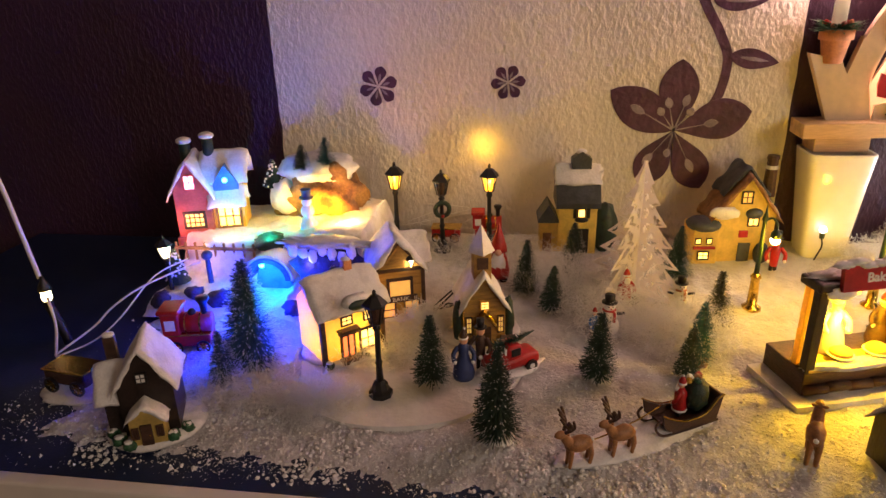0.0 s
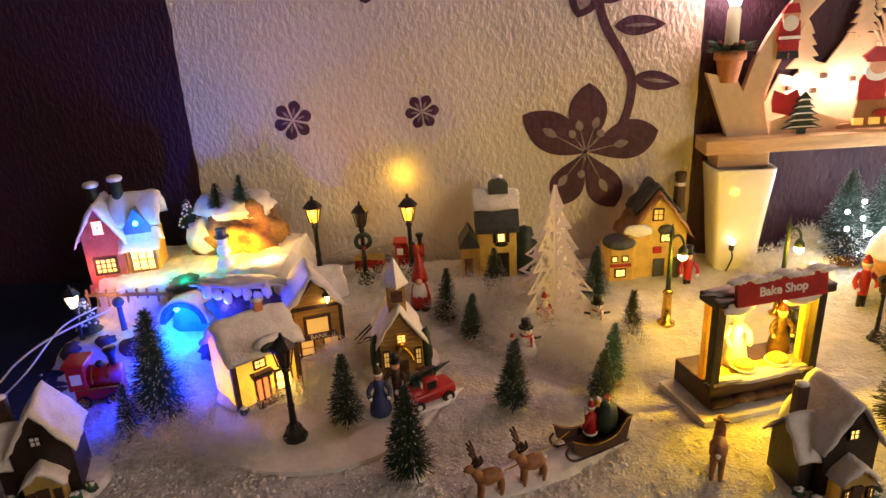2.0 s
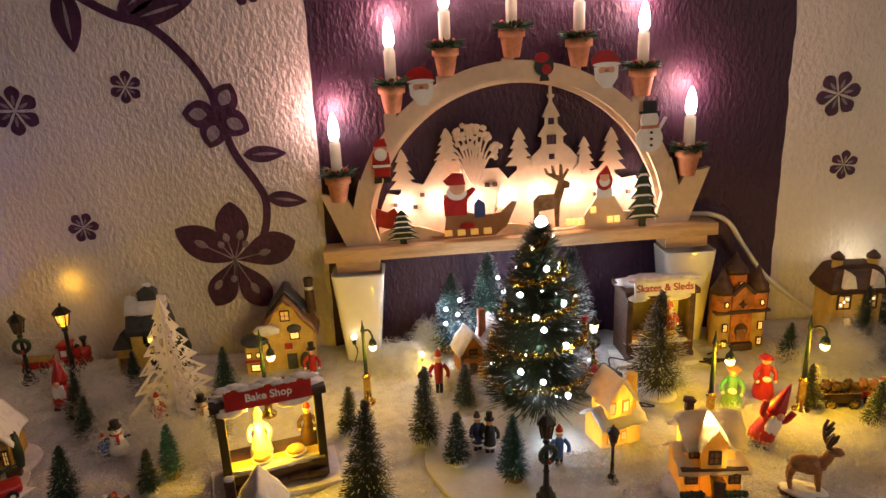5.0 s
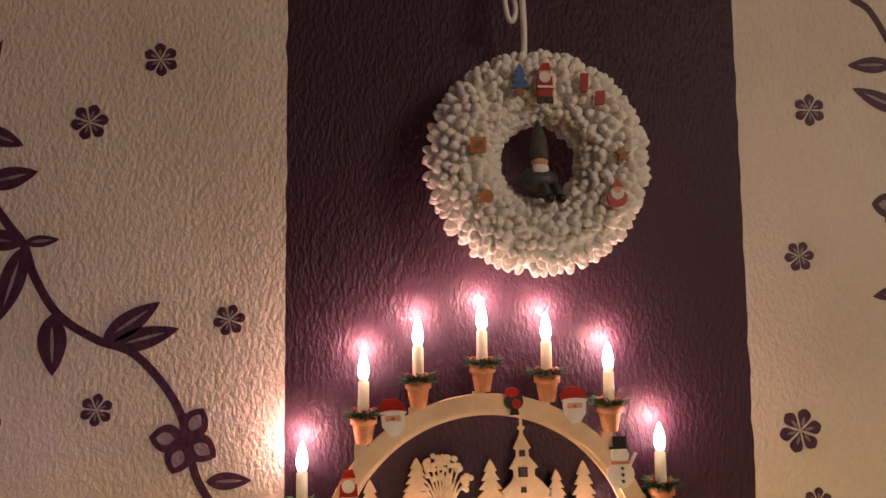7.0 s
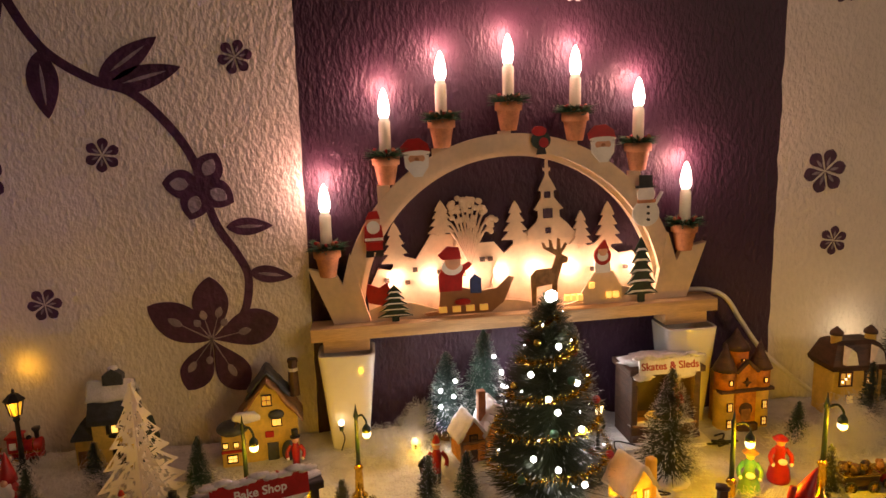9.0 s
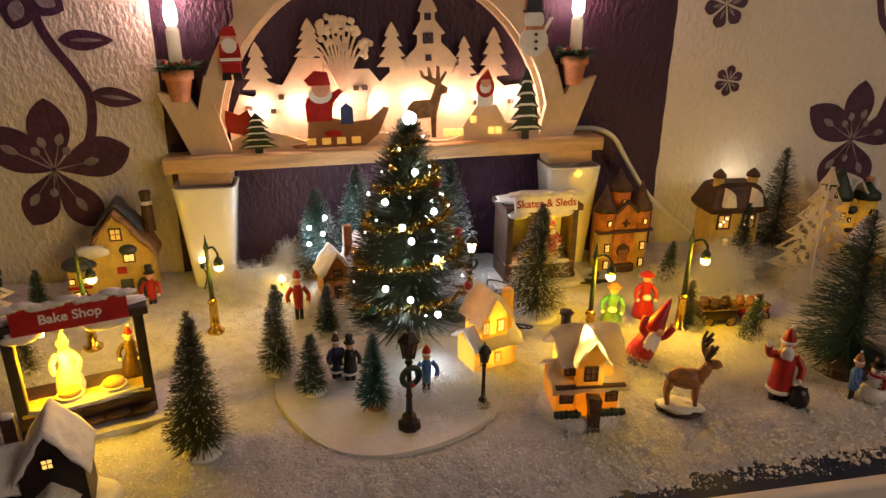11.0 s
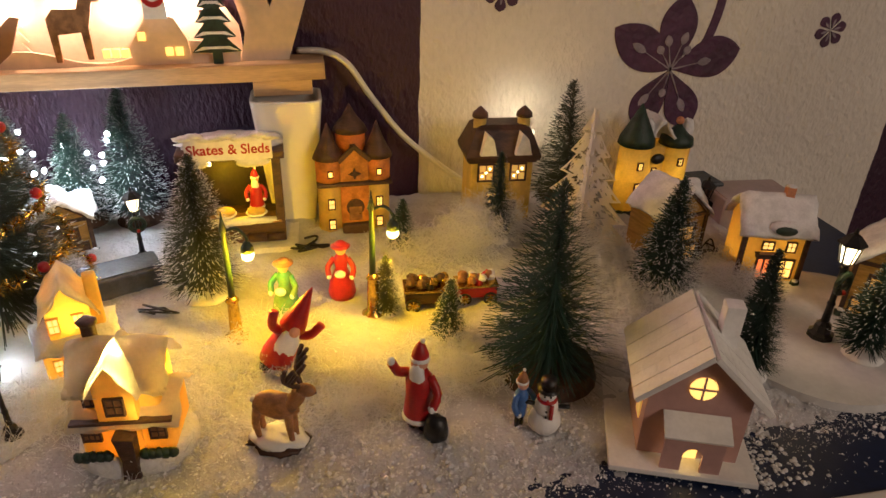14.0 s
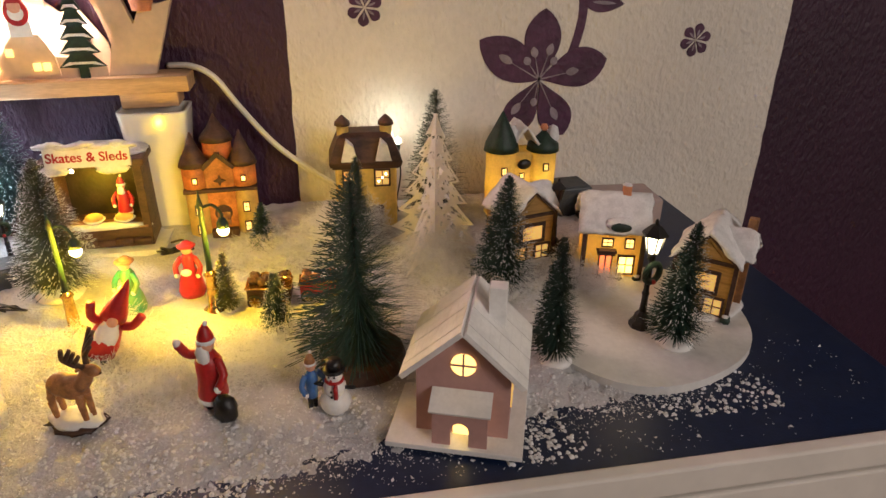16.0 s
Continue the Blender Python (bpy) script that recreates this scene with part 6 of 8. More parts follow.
def yellow_cottage(x, y, z, turn):
    ob = thing("crooked_cottage", "pale yellow cottage with a brown-edged snowy gable", "model house", x, y, z, turn)
    part("house_body", gable(bmesh.new(), -0.024, 0.042, -0.018, 0.020, 0.0, 0.055, 0.098), YELLOWPLASTER, ob)
    part("side_bay", boxed(-0.046, -0.018, -0.024, 0.014, 0.0, 0.042, 0.002), YELLOWPLASTER, ob)
    part("roof", snow_roof(bmesh.new(), -0.024, 0.042, -0.018, 0.020, 0.055, 0.098, 0.006, 0.006, "y", 0.0018), MIDBROWN, ob, "dull brown roof edge", smooth=True)
    part("roof_top", snow_roof(bmesh.new(), -0.012, 0.030, -0.010, 0.020, 0.080, 0.106, 0.004, 0.004, "y", 0.002, seed=3), GREY, ob, "grey roof ridge", smooth=True)
    part("roof_snow", lump(bmesh.new(), -0.016, -0.024, 0.060, 0.016, 0.004, 0.007, 0.3, 16), SNOW_PAINT, ob, smooth=True)
    part("bay_roof", ball(bmesh.new(), -0.033, -0.012, 0.044, 0.019, 0.019, 0.008, 16), GREY, ob, "rounded grey bay roof", smooth=True)
    ch = part("chimney", cone(bmesh.new(), 0.040, 0.006, 0.07, 0.112, 0.0072, 0.0055, 10), BROWN, ob)
    part("chimney_snow", cone(bmesh.new(), 0.040, 0.006, 0.101, 0.105, 0.0065, 0.0065, 10), SNOW_PAINT, ch)
    part("chimney_cap", cone(bmesh.new(), 0.040, 0.006, 0.112, 0.116, 0.0068, 0.006, 10), BROWN, ch)
    window(ob, 0.008, 0.076, 0.011, 0.013, -0.018, G_WIN_DIM, BLACK)
    window(ob, 0.018, 0.048, 0.011, 0.009, -0.018, G_WIN, BLACK, (1, 0))
    part("window_hood", ball(bmesh.new(), 0.018, -0.019, 0.0575, 0.0095, 0.0045, 0.0062, 14), GREY, ob, smooth=True)
    for q in (-0.041, -0.029):
        window(ob, q, 0.028, 0.0055, 0.006, -0.024, G_WIN_HOT, BLACK, (1, 0))
    part("window_box", boxed(-0.046, -0.022, -0.0275, -0.0238, 0.019, 0.022, 0.0006), RED, ob)
    window(ob, -0.034, 0.011, 0.011, 0.009, -0.024, G_WIN_HOT, BLACK)
    door(ob, 0.012, 0.001, 0.013, 0.022, -0.018, GREY)
    part("red_bow", boxed(0.004, 0.014, -0.0208, -0.0178, 0.030, 0.038, 0.001), RED, ob)
    part("barrel", ball(bmesh.new(), 0.030, -0.022, 0.012, 0.0085, 0.007, 0.013, 12), GREY, ob, smooth=True)
    inner_light(x - 0.02, y - 0.002, z + 0.03, 0.022, (1, 0.72, 0.25))
    inner_light(x + 0.012, y, z + 0.055, 0.012, (1, 0.72, 0.25))
    return ob


yellow_cottage(0.408, 0.684, 0.016, 6)


# ---- the pink card house ----
def card_house(x, y, z, turn):
    ob = thing("card_house", "dusty pink card house with white shingled roof and porch", "model house", x, y, z, turn)
    ob.matrix_basis = pose(x, y, z, 0, 0, turn) @ Matrix.Scale(0.92, 4)
    part("base_plate", boxed(-0.054, 0.046, -0.048, 0.052, 0.0, 0.0045, 0.0006), WHITEPAINT, ob)
    b = bmesh.new()
    hw, y0, y1, zw, zr = 0.034, -0.030, 0.036, 0.062, 0.094
    outline = [(-hw, 0.0045), (hw, 0.0045), (hw, zw), (0, zr), (-hw, zw)]
    hole = [(0.009 * math.cos(2 * math.pi * k / 24), 0.066 + 0.009 * math.sin(2 * math.pi * k / 24)) for k in range(24)]
    dr = [(-0.0065, 0.0045)] + [(0.0065, 0.0045)] + [(0.0065 * math.cos(math.pi * k / 10), 0.018 + 0.0065 * math.sin(math.pi * k / 10)) for k in range(11)]
    part("front_wall", plate(b, outline, y0, y0 + 0.0025), PINKPAINT, ob)
    part("back_wall", plate(bmesh.new(), outline, y1 - 0.0025, y1), PINKPAINT, ob)
    for s in (-1, 1):
        sw = part("side_wall", boxed(s * (hw - 0.00125) - 0.00125, s * (hw - 0.00125) + 0.00125, y0 + 0.0026, y1 - 0.0026, 0.0045, zw), PINKPAINT, ob)
        for q in (-0.012, 0.008):
            part("side_window", boxed(s * (hw + 0.0003) - 0.0008, s * (hw + 0.0003) + 0.0008, q - 0.006, q + 0.006, 0.024, 0.050), G_WIN_DIM, sw, "softly lit tall side window")
        ang = math.degrees(math.atan2(zr - zw, hw))
        ln = math.hypot(hw, zr - zw) + 0.012
        rf = part("roof_panel", boxed(-ln / 2, ln / 2, y0 - 0.010, y1 + 0.008, 0.0, 0.003, 0.0004, m=pose(s * (hw / 2 + 0.0038), 0, (zw + zr) / 2 - 0.0028, 0, s * ang, 0)), WHITEPAINT, ob)
        for r in range(6):
            for k in range(7):
                a = -ln / 2 + ln * (r + 0.5) / 6
                q = y0 - 0.010 + (y1 - y0 + 0.018) * (k + 0.5 + 0.0 * r) / 7
                mm = pose(s * (hw / 2 + 0.0038), 0, (zw + zr) / 2 - 0.0028, 0, s * ang, 0) @ pose(a, q, 0.0034 + 0.0002 * (k % 2), 0, 1.0 * s, 0)
                part("shingle", boxed(-ln / 12, ln / 12 + 0.001, -(y1 - y0 + 0.018) / 14 + 0.0002, (y1 - y0 + 0.018) / 14 - 0.0002, -0.0006, 0.0007, m=mm), WHITEPAINT, rf)
    part("round_window", plate(bmesh.new(), hole, y0 - 0.0012, y0 - 0.0002), G_WIN, ob, "round glowing yellow window")
    b = bmesh.new()
    box(b, -0.0007, 0.0007, y0 - 0.002, y0 - 0.0004, 0.057, 0.075)
    box(b, -0.009, 0.009, y0 - 0.0021, y0 - 0.0005, 0.0653, 0.0667)
    part("window_cross", b, PINKPAINT, ob)
    part("porch_roof", boxed(-0.022, 0.022, -0.010, 0.010, -0.0012, 0.0012, m=pose(0, y0 - 0.0095, 0.040, 26)), WHITEPAINT, ob, "sloping white porch roof")
    pw = plate(bmesh.new(), [(-0.020, 0.0045), (-0.0066, 0.0045)] + [(0.0066 * math.cos(math.pi - math.pi * k / 10), 0.018 + 0.0066 * math.sin(math.pi * k / 10)) for k in range(11)] + [(0.0066, 0.0045), (0.020, 0.0045), (0.020, 0.036), (-0.020, 0.036)], y0 - 0.014, y0 - 0.012)
    part("porch_wall", pw, PINKPAINT, ob)
    part("glowing_doorway", plate(bmesh.new(), dr, y0 - 0.0008, y0 - 0.0001), G_WIN, ob, "arched doorway lit yellow")
    ch = part("chimney", boxed(0.013, 0.026, 0.004, 0.017, 0.068, 0.110, 0.0008), WHITEPAINT, ob)
    lamp("house_light", "POINT", (x - 0.012, y - 0.036, z + 0.016), 0.003, (1, 0.7, 0.2), 0.003)
    return ob


card_house(1.202, 0.340, 0.003, -20)


# ---- cut-out paper firs ----
def paper_fir(x, y, z, turn, h, r):
    ob = thing("paper_fir", "white punched card fir with scrolling cut-outs", "model tree", x, y, z, turn, group="white card firs")
    for w in range(4):
        vs, b = [], bmesh.new()
        cols, rows = 26, 56
        def edge(u):
            tier = 7
            f = (u * tier) % 1.0
            return (r * (1 - u) * 0.97 + 0.0025) * (1 - 0.40 * f)
        grid = {}
        for j in range(rows + 1):
            u = j / rows
            for i in range(cols + 1):
                grid[i, j] = (edge(u) * i / cols, h * (0.03 + 0.97 * u) + 0.004 * math.sin(i / cols * 2.5) * (1 - u) - 0.004 * (i / cols) * (1 - u))
        used = {}
        def vert(i, j):
            if (i, j) not in used:
                a, c = grid[i, j]
                used[i, j] = b.verts.new((a, 0, c))
            return used[i, j]
        for j in range(rows):
            for i in range(cols):
                a = grid[i, j][0]
                c = grid[i, j][1]
                n = noise.noise(Vector((a * 175 + w * 3, c * 150, w * 5.0)))
                ring = abs(math.sin(a * 190 + 2.2 * math.sin(c * 120)) * math.sin(c * 170 + 1.7 * math.cos(a * 140)))
                solid = i <= 2 or i >= cols - 3 or j < 2 or j > rows - 9 or abs(n) < 0.12 or ring < 0.47
                if solid:
                    b.faces.new((vert(i, j), vert(i + 1, j), vert(i + 1, j + 1), vert(i, j + 1)))
        ext = bmesh.ops.solidify(b, geom=b.faces[:], thickness=0.0011)
        wing = part("card_wing", b, PAPER, ob)
        wing.matrix_basis = pose(0, 0, 0, 0, 0, 90 * w)
    return ob


paper_fir(0.296, 0.588, 0.006, 50, 0.146, 0.064)
paper_fir(1.222, 0.585, 0.006, 52, 0.152, 0.060)

# ---- the lit winter landscape with its rose house ----
def landscape():
    ox, oy = -0.095, 0.600
    ob = thing("winter_landscape", "large lit snowy landscape with rose house, tunnel and snowman", "model village", ox, oy, 0.004)

    def hill(x, y):
        back = max(0.0, min(1.0, (y - (-0.040 + 0.012 * math.sin(x * 40))) / 0.022))
        edge = min((x + 0.110) / 0.012, (0.118 - x) / 0.012, (y + 0.098) / 0.010, (0.105 - y) / 0.012)
        e = max(0.0, min(1.0, edge)) ** 0.6
        tunnel = math.exp(-((x - 0.012) / 0.024) ** 2) * max(0.0, min(1.0, (-0.028 - y) / 0.02))
        h = 0.022 + 0.036 * (back * back * (3 - 2 * back)) + 0.012 * max(0, x / 0.1) * back
        h += 0.0035 * noise.noise(Vector((x * 45, y * 45, 0))) + 0.0015 * noise.noise(Vector((x * 150, y * 150, 0)))
        return max(0.0, h * e - 0.016 * tunnel)
    n = 84
    verts = [(-0.112 + 0.232 * i / n, -0.100 + 0.207 * j / n, hill(-0.112 + 0.232 * i / n, -0.100 + 0.207 * j / n)) for j in range(n + 1) for i in range(n + 1)]
    faces = [(j * (n + 1) + i, j * (n + 1) + i + 1, (j + 1) * (n + 1) + i + 1, (j + 1) * (n + 1) + i) for j in range(n) for i in range(n)]
    raw("snow_ground", verts, faces, SNOW_PAINT, ob, "glittery white snow ground", smooth=True)
    # tunnel mouth and stone walls
    for name, r0, r1, y0, mat in (("tunnel_snow", 0.0245, 0.0265, -0.060, SNOW_PAINT), ("tunnel_arch", 0.019, 0.0245, -0.061, BLUESTONE)):
        ring = arc(0.012, 0.028, r1, r1, 180, 0, 20) + arc(0.012, 0.028, r0, r0, 0, 180, 20)
        part(name, plate(bmesh.new(), ring, y0, -0.034), mat, ob, "dark stone tunnel arch" if mat is BLUESTONE else "")
    # The blue glow inside the tunnel is put into this panel's colour.
    part("tunnel_mouth", plate(bmesh.new(), arc(0.012, 0.012, 0.020, 0.034, 180, 0, 16), -0.046, -0.042), SKYBLUE, ob, "tunnel mouth panel with its blue glow painted in")
    part("tunnel_led", ball(bmesh.new(), 0.002, -0.050, 0.040, 0.0030, n=10), G_BLUE, ob, "glowing blue light", smooth=True)
    part("stone_wall", lump(bmesh.new(), 0.078, -0.056, 0.046, 0.038, 0.012, 0.024, 0.22, 26, 3, 5), BLUESTONE, ob, "dark stone bank", smooth=True)
    part("bank_snow", lump(bmesh.new(), 0.074, -0.054, 0.070, 0.044, 0.015, 0.0045, 0.6, 34, 6, 9), SNOW_PAINT, ob, smooth=True)
    for q in range(7):
        part("snow_drip", lump(bmesh.new(), 0.046 + 0.010 * q, -0.067, 0.066 - 0.003 * (q % 3), 0.0052, 0.003, 0.0075 - 0.0015 * (q % 2), 0.35, 10, q, 4), SNOW_PAINT, ob, smooth=True)
    for q, (bx, by, bz, br) in enumerate(((-0.060, -0.082, 0.018, 0.012), (-0.030, -0.086, 0.016, 0.014), (-0.092, -0.088, 0.014, 0.012), (0.050, -0.090, 0.012, 0.012), (0.094, -0.084, 0.018, 0.014))):
        part("boulder", lump(bmesh.new(), bx, by, bz, br, 0.010, br * 0.8, 0.4, 14, q * 2.7, 3), BLUESTONE, ob, "dark violet boulder", smooth=True)
    for q, (bx, by, br) in enumerate(((-0.030, 0.004, 0.012), (-0.012, -0.008, 0.009), (0.060, -0.010, 0.013), (0.088, 0.020, 0.015), (-0.060, -0.030, 0.010), (0.012, 0.020, 0.010))):
        part("snow_drift", lump(bmesh.new(), bx, by, 0.056, br, br * 0.8, 0.0055, 0.4, 16, q * 1.9, 3), SNOW_PAINT, ob, smooth=True)
    # mountain
    part("mountain", lump(bmesh.new(), 0.034, 0.074, 0.072, 0.052, 0.030, 0.044, 0.42, 34, 1, 3.0), ROCK, ob, "brown rock wall lit yellow", smooth=True)
    part("mountain_snow", lump(bmesh.new(), 0.028, 0.078, 0.110, 0.048, 0.028, 0.020, 0.25, 30, 4, 2.2), SNOW_PAINT, ob, "snow cap of the rock", smooth=True)
    part("mountain_snow", lump(bmesh.new(), -0.008, 0.062, 0.080, 0.018, 0.018, 0.022, 0.2, 22, 9, 2), SNOW_PAINT, ob, smooth=True)
    # snowman as one plain shape
    b = bmesh.new()
    ball(b, 0.036, 0.012, 0.064, 0.0105, 0.0105, 0.011)
    ball(b, 0.036, 0.012, 0.080, 0.0078)
    ball(b, 0.036, 0.012, 0.091, 0.0060)
    part("snowman_figure", b, WHITEPAINT, ob, "plain white snowman figure", smooth=True)
    b = bmesh.new()
    cone(b, 0.036, 0.012, 0.0950, 0.0965, 0.0080, 0.0080)
    cone(b, 0.036, 0.012, 0.0965, 0.105, 0.0053, 0.0058)
    part("top_hat", b, BLUEPAINT, ob)
    # rose house
    hz = 0.047
    hx, hy = -0.082, 0.022
    mm = pose(hx, hy, hz, 0, 0, 16) @ Matrix.Scale(1.14, 4)
    h = part("rose_body", boxed(-0.030, 0.004, -0.020, 0.024, 0.0, 0.052, 0.001, m=mm), ROSE, ob, "rose pink house walls")
    part("gable_wall", gable(bmesh.new(), -0.030, 0.004, -0.020, 0.024, 0.050, 0.052, 0.078), ROSE, h).matrix_basis = mm
    part("main_roof", snow_roof(bmesh.new(), -0.030, 0.004, -0.020, 0.024, 0.052, 0.079, 0.006, 0.006, seed=1), SNOW_PAINT, ob, "thick snow roof", smooth=True).matrix_basis = mm
    part("cream_body", boxed(0.004, 0.034, -0.014, 0.024, 0.0, 0.046, 0.001, m=mm), GLOWPLASTER, ob, "bright cream house walls")
    part("cross_roof", snow_roof(bmesh.new(), 0.000, 0.036, -0.012, 0.026, 0.060, 0.080, 0.006, 0.005, "x", seed=5), SNOW_PAINT, ob, smooth=True).matrix_basis = mm
    part("blue_gable", gable(bmesh.new(), 0.008, 0.032, -0.018, 0.010, 0.044, 0.056, 0.074), SKYBLUE, ob, "blue gable").matrix_basis = mm
    part("bay_roof", snow_roof(bmesh.new(), 0.006, 0.034, -0.024, 0.000, 0.038, 0.050, 0.005, 0.004, "x", 0.0015, 8, 8), SNOW_PAINT, ob, smooth=True).matrix_basis = mm
    for q, zt in ((-0.018, 0.094), (0.004, 0.098)):
        c = part("chimney", cone(bmesh.new(), q, 0.006, 0.066, zt, 0.0055, 0.0055, 12, m=mm), DARKGREEN, ob, smooth=True)
        part("chimney_snow", ball(bmesh.new(), q, 0.006, zt + 0.001, 0.0075, 0.0075, 0.0038, 12, m=mm), SNOW_PAINT, c, smooth=True)
    window(ob, -0.013, 0.022, 0.019, 0.015, -0.020, G_WIN, BROWN, (3, 2), m=mm)
    window(ob, -0.013, 0.060, 0.010, 0.014, -0.020, G_PINK, ROSE, (1, 1), m=mm)
    window(ob, 0.019, 0.022, 0.022, 0.022, -0.014, G_WIN_HOT, MIDBROWN, (2, 1), m=mm)
    part("gable_led", ball(bmesh.new(), 0.020, -0.0195, 0.060, 0.0026, n=10, m=mm), G_BLUE, ob, smooth=True)
    part("plinth", boxed(-0.032, 0.036, -0.023, 0.026, -0.004, 0.005, 0.001, m=mm), ROSE, ob)
    for q in range(9):
        t = part("fence_post", boxed(-0.100 + 0.011 * q, -0.098 + 0.011 * q, -0.037, -0.035, 0.038, 0.058), MIDBROWN, ob)
    part("fence_rail", boxed(-0.101, -0.008, -0.0375, -0.0345, 0.050, 0.053), MIDBROWN, ob)
    part("frozen_stream", lump(bmesh.new(), 0.004, -0.020, 0.056, 0.020, 0.022, 0.006, 0.4, 18, 3, 4), DARKGREEN, ob, "green banks of the stream", smooth=True)
    for q, (tx, ty, tz, th) in enumerate(((-0.085, -0.066, 0.022, 0.040), (-0.020, 0.062, 0.090, 0.034))):
        b = bmesh.new()
        for r in range(5):
            cone(b, tx, ty, tz + th * (0.1 + 0.17 * r), tz + th * (0.36 + 0.165 * r), 0.013 * (1 - r * 0.17), 0.002, 12)
        tr = part("moulded_fir", b, DARKGREEN, ob, "snow-flecked moulded fir")
        b = bmesh.new()
        rng = random.Random(q)
        for _ in range(60):
            u, a = rng.random(), rng.uniform(0, 6.28)
            ball(b, tx + 0.0125 * (1 - u * 0.9) * math.cos(a), ty + 0.0125 * (1 - u * 0.9) * math.sin(a), tz + th * (0.12 + 0.85 * u), 0.0013, n=6)
        part("fir_snow", b, SNOW_PAINT, tr)
    # Snow-capped street lamp of the landscape; its glowing top is only navy paint.
    part("landscape_lamp_post", cone(bmesh.new(), -0.052, -0.060, 0.022, 0.050, 0.003, 0.0025, 10), BLUEPAINT, ob)
    part("lamp_post_cap", ball(bmesh.new(), -0.052, -0.060, 0.054, 0.006, 0.006, 0.005, 12), BLUEPAINT, ob, smooth=True)
    # Besides the tunnel's light, coloured fill lamps without fixtures, added to tint the snow.
    for x, y, z, w, c in ((0.008, -0.066, 0.036, 0.32, (0.0, 0.22, 1.0)), (0.012, -0.104, 0.034, 0.8, (0.0, 0.035, 1.0)), (0.030, -0.160, 0.030, 0.8, (0.0, 0.02, 1.0)), (0.060, 0.030, 0.078, 0.24, (1.0, 0.36, 0.0)), (0.030, 0.034, 0.075, 0.20, (1.0, 0.62, 0.02)), (-0.070, -0.048, 0.056, 0.020, (1.0, 0.60, 0.10)), (0.080, 0.010, 0.075, 0.10, (1.0, 0.70, 0.3)),
                          (-0.045, -0.020, 0.078, 0.05, (1.0, 0.75, 0.4)), (-0.100, -0.022, 0.072, 0.05, (1.0, 0.22, 0.20)), (-0.085, -0.060, 0.050, 0.03, (1.0, 0.55, 0.5)), (-0.046, -0.010, 0.118, 0.08, (0.0, 0.30, 1.0)),
                          (0.000, -0.018, 0.072, 0.07, (0.0, 1.0, 0.60)), (0.06, -0.07, 0.05, 0.03, (0.25, 0.2, 1.0))):
        lamp("landscape_light_and_fill", "POINT", (ox + x, oy + y, 0.004 + z), w, c, 0.004)
    return ob


landscape()
fir(-0.075, 0.655, 0.118, 0.030, 0.011, NEEDLE, 0.4, 700, "none", "tiny frosted green fir on the snowy rock", 201)
fir(-0.048, 0.660, 0.122, 0.034, 0.011, NEEDLE_TEAL, 0.3, 700, "none", "tiny frosted teal fir on the snowy rock", 202)


# ---- street lamps ----
def street_lamp(x, y, z, h, lit, label, wreath_on=False, watts=0.02, glass=None):
    ob = thing("street_lamp", label, "street lamp", x, y, z, 20, group="lantern street lamps")
    k = h / 0.1
    part("foot", lathe(bmesh.new(), [(0.0105 * k, 0), (0.0105 * k, 0.004 * k), (0.0075 * k, 0.006 * k), (0.0065 * k, 0.012 * k), (0.0035 * k, 0.015 * k)], n=8), BLACK, ob)
    part("post", lathe(bmesh.new(), [(0.0034 * k, 0.014 * k), (0.0026 * k, 0.030 * k), (0.0034 * k, 0.032 * k), (0.0024 * k, 0.035 * k), (0.0023 * k, 0.063 * k), (0.0038 * k, 0.065 * k), (0.0024 * k, 0.069 * k)], n=10), BLACK, ob, smooth=True)
    b = bmesh.new()
    for q in range(6):
        a = q * math.pi / 3
        tube(b, [(0.0052 * k * math.cos(a), 0.0052 * k * math.sin(a), 0.070 * k), (0.0086 * k * math.cos(a), 0.0086 * k * math.sin(a), 0.087 * k)], 0.0008 * k, 4, 1)
    cone(b, 0, 0, 0.0680 * k, 0.0705 * k, 0.003 * k, 0.0056 * k, 6)
    lan = part("lantern_frame", b, BLACK, ob)
    part("lantern_roof", lathe(bmesh.new(), [(0.0108 * k, 0.0865 * k), (0.0105 * k, 0.088 * k), (0.0045 * k, 0.0945 * k), (0.0018 * k, 0.0955 * k), (0.0015 * k, 0.099 * k), (0.0003 * k, 0.1005 * k)], n=6), BLACK, ob)
    part("lantern_glass", cone(bmesh.new(), 0, 0, 0.0710 * k, 0.0862 * k, 0.0047 * k, 0.0078 * k, 6), (glass or G_BULB) if lit else BROWN, lan, "glowing lantern glass" if lit else "dull unlit lantern glass")
    if wreath_on:
        b = bmesh.new()
        turns = [2 * math.pi * q / 22 for q in range(23)]
        tube(b, [(0.0082 * k * math.cos(a), -0.0035 * k, 0.053 * k + 0.0082 * k * math.sin(a)) for a in turns], 0.0028 * k, 8, 1)
        part("post_wreath", b, DARKGREEN, ob)
        part("post_bow", ball(bmesh.new(), 0, -0.006 * k, 0.0455 * k, 0.0022 * k, n=8), RED, ob)
    if lit:
        lamp("street_lamp_light", "POINT", (x, y - 0.011 * k, z + 0.080 * k), watts, (1, 0.68, 0.25), 0.003)
    return ob


street_lamp(0.072, 0.383, BOARD_Z, 0.094, False, "black six-sided street lamp, unlit, on the white board")
street_lamp(0.073, 0.520, BOARD_Z, 0.072, True, "black street lamp glowing white before the bank", watts=0.015)
street_lamp(-0.182, 0.522, 0.004, 0.082, True, "black street lamp with a faint glow beside the landscape", watts=0.001)
street_lamp(0.028, 0.672, 0.018, 0.107, True, "black street lamp glowing yellow by the wall", watts=0.05, glass=G_AMBER)
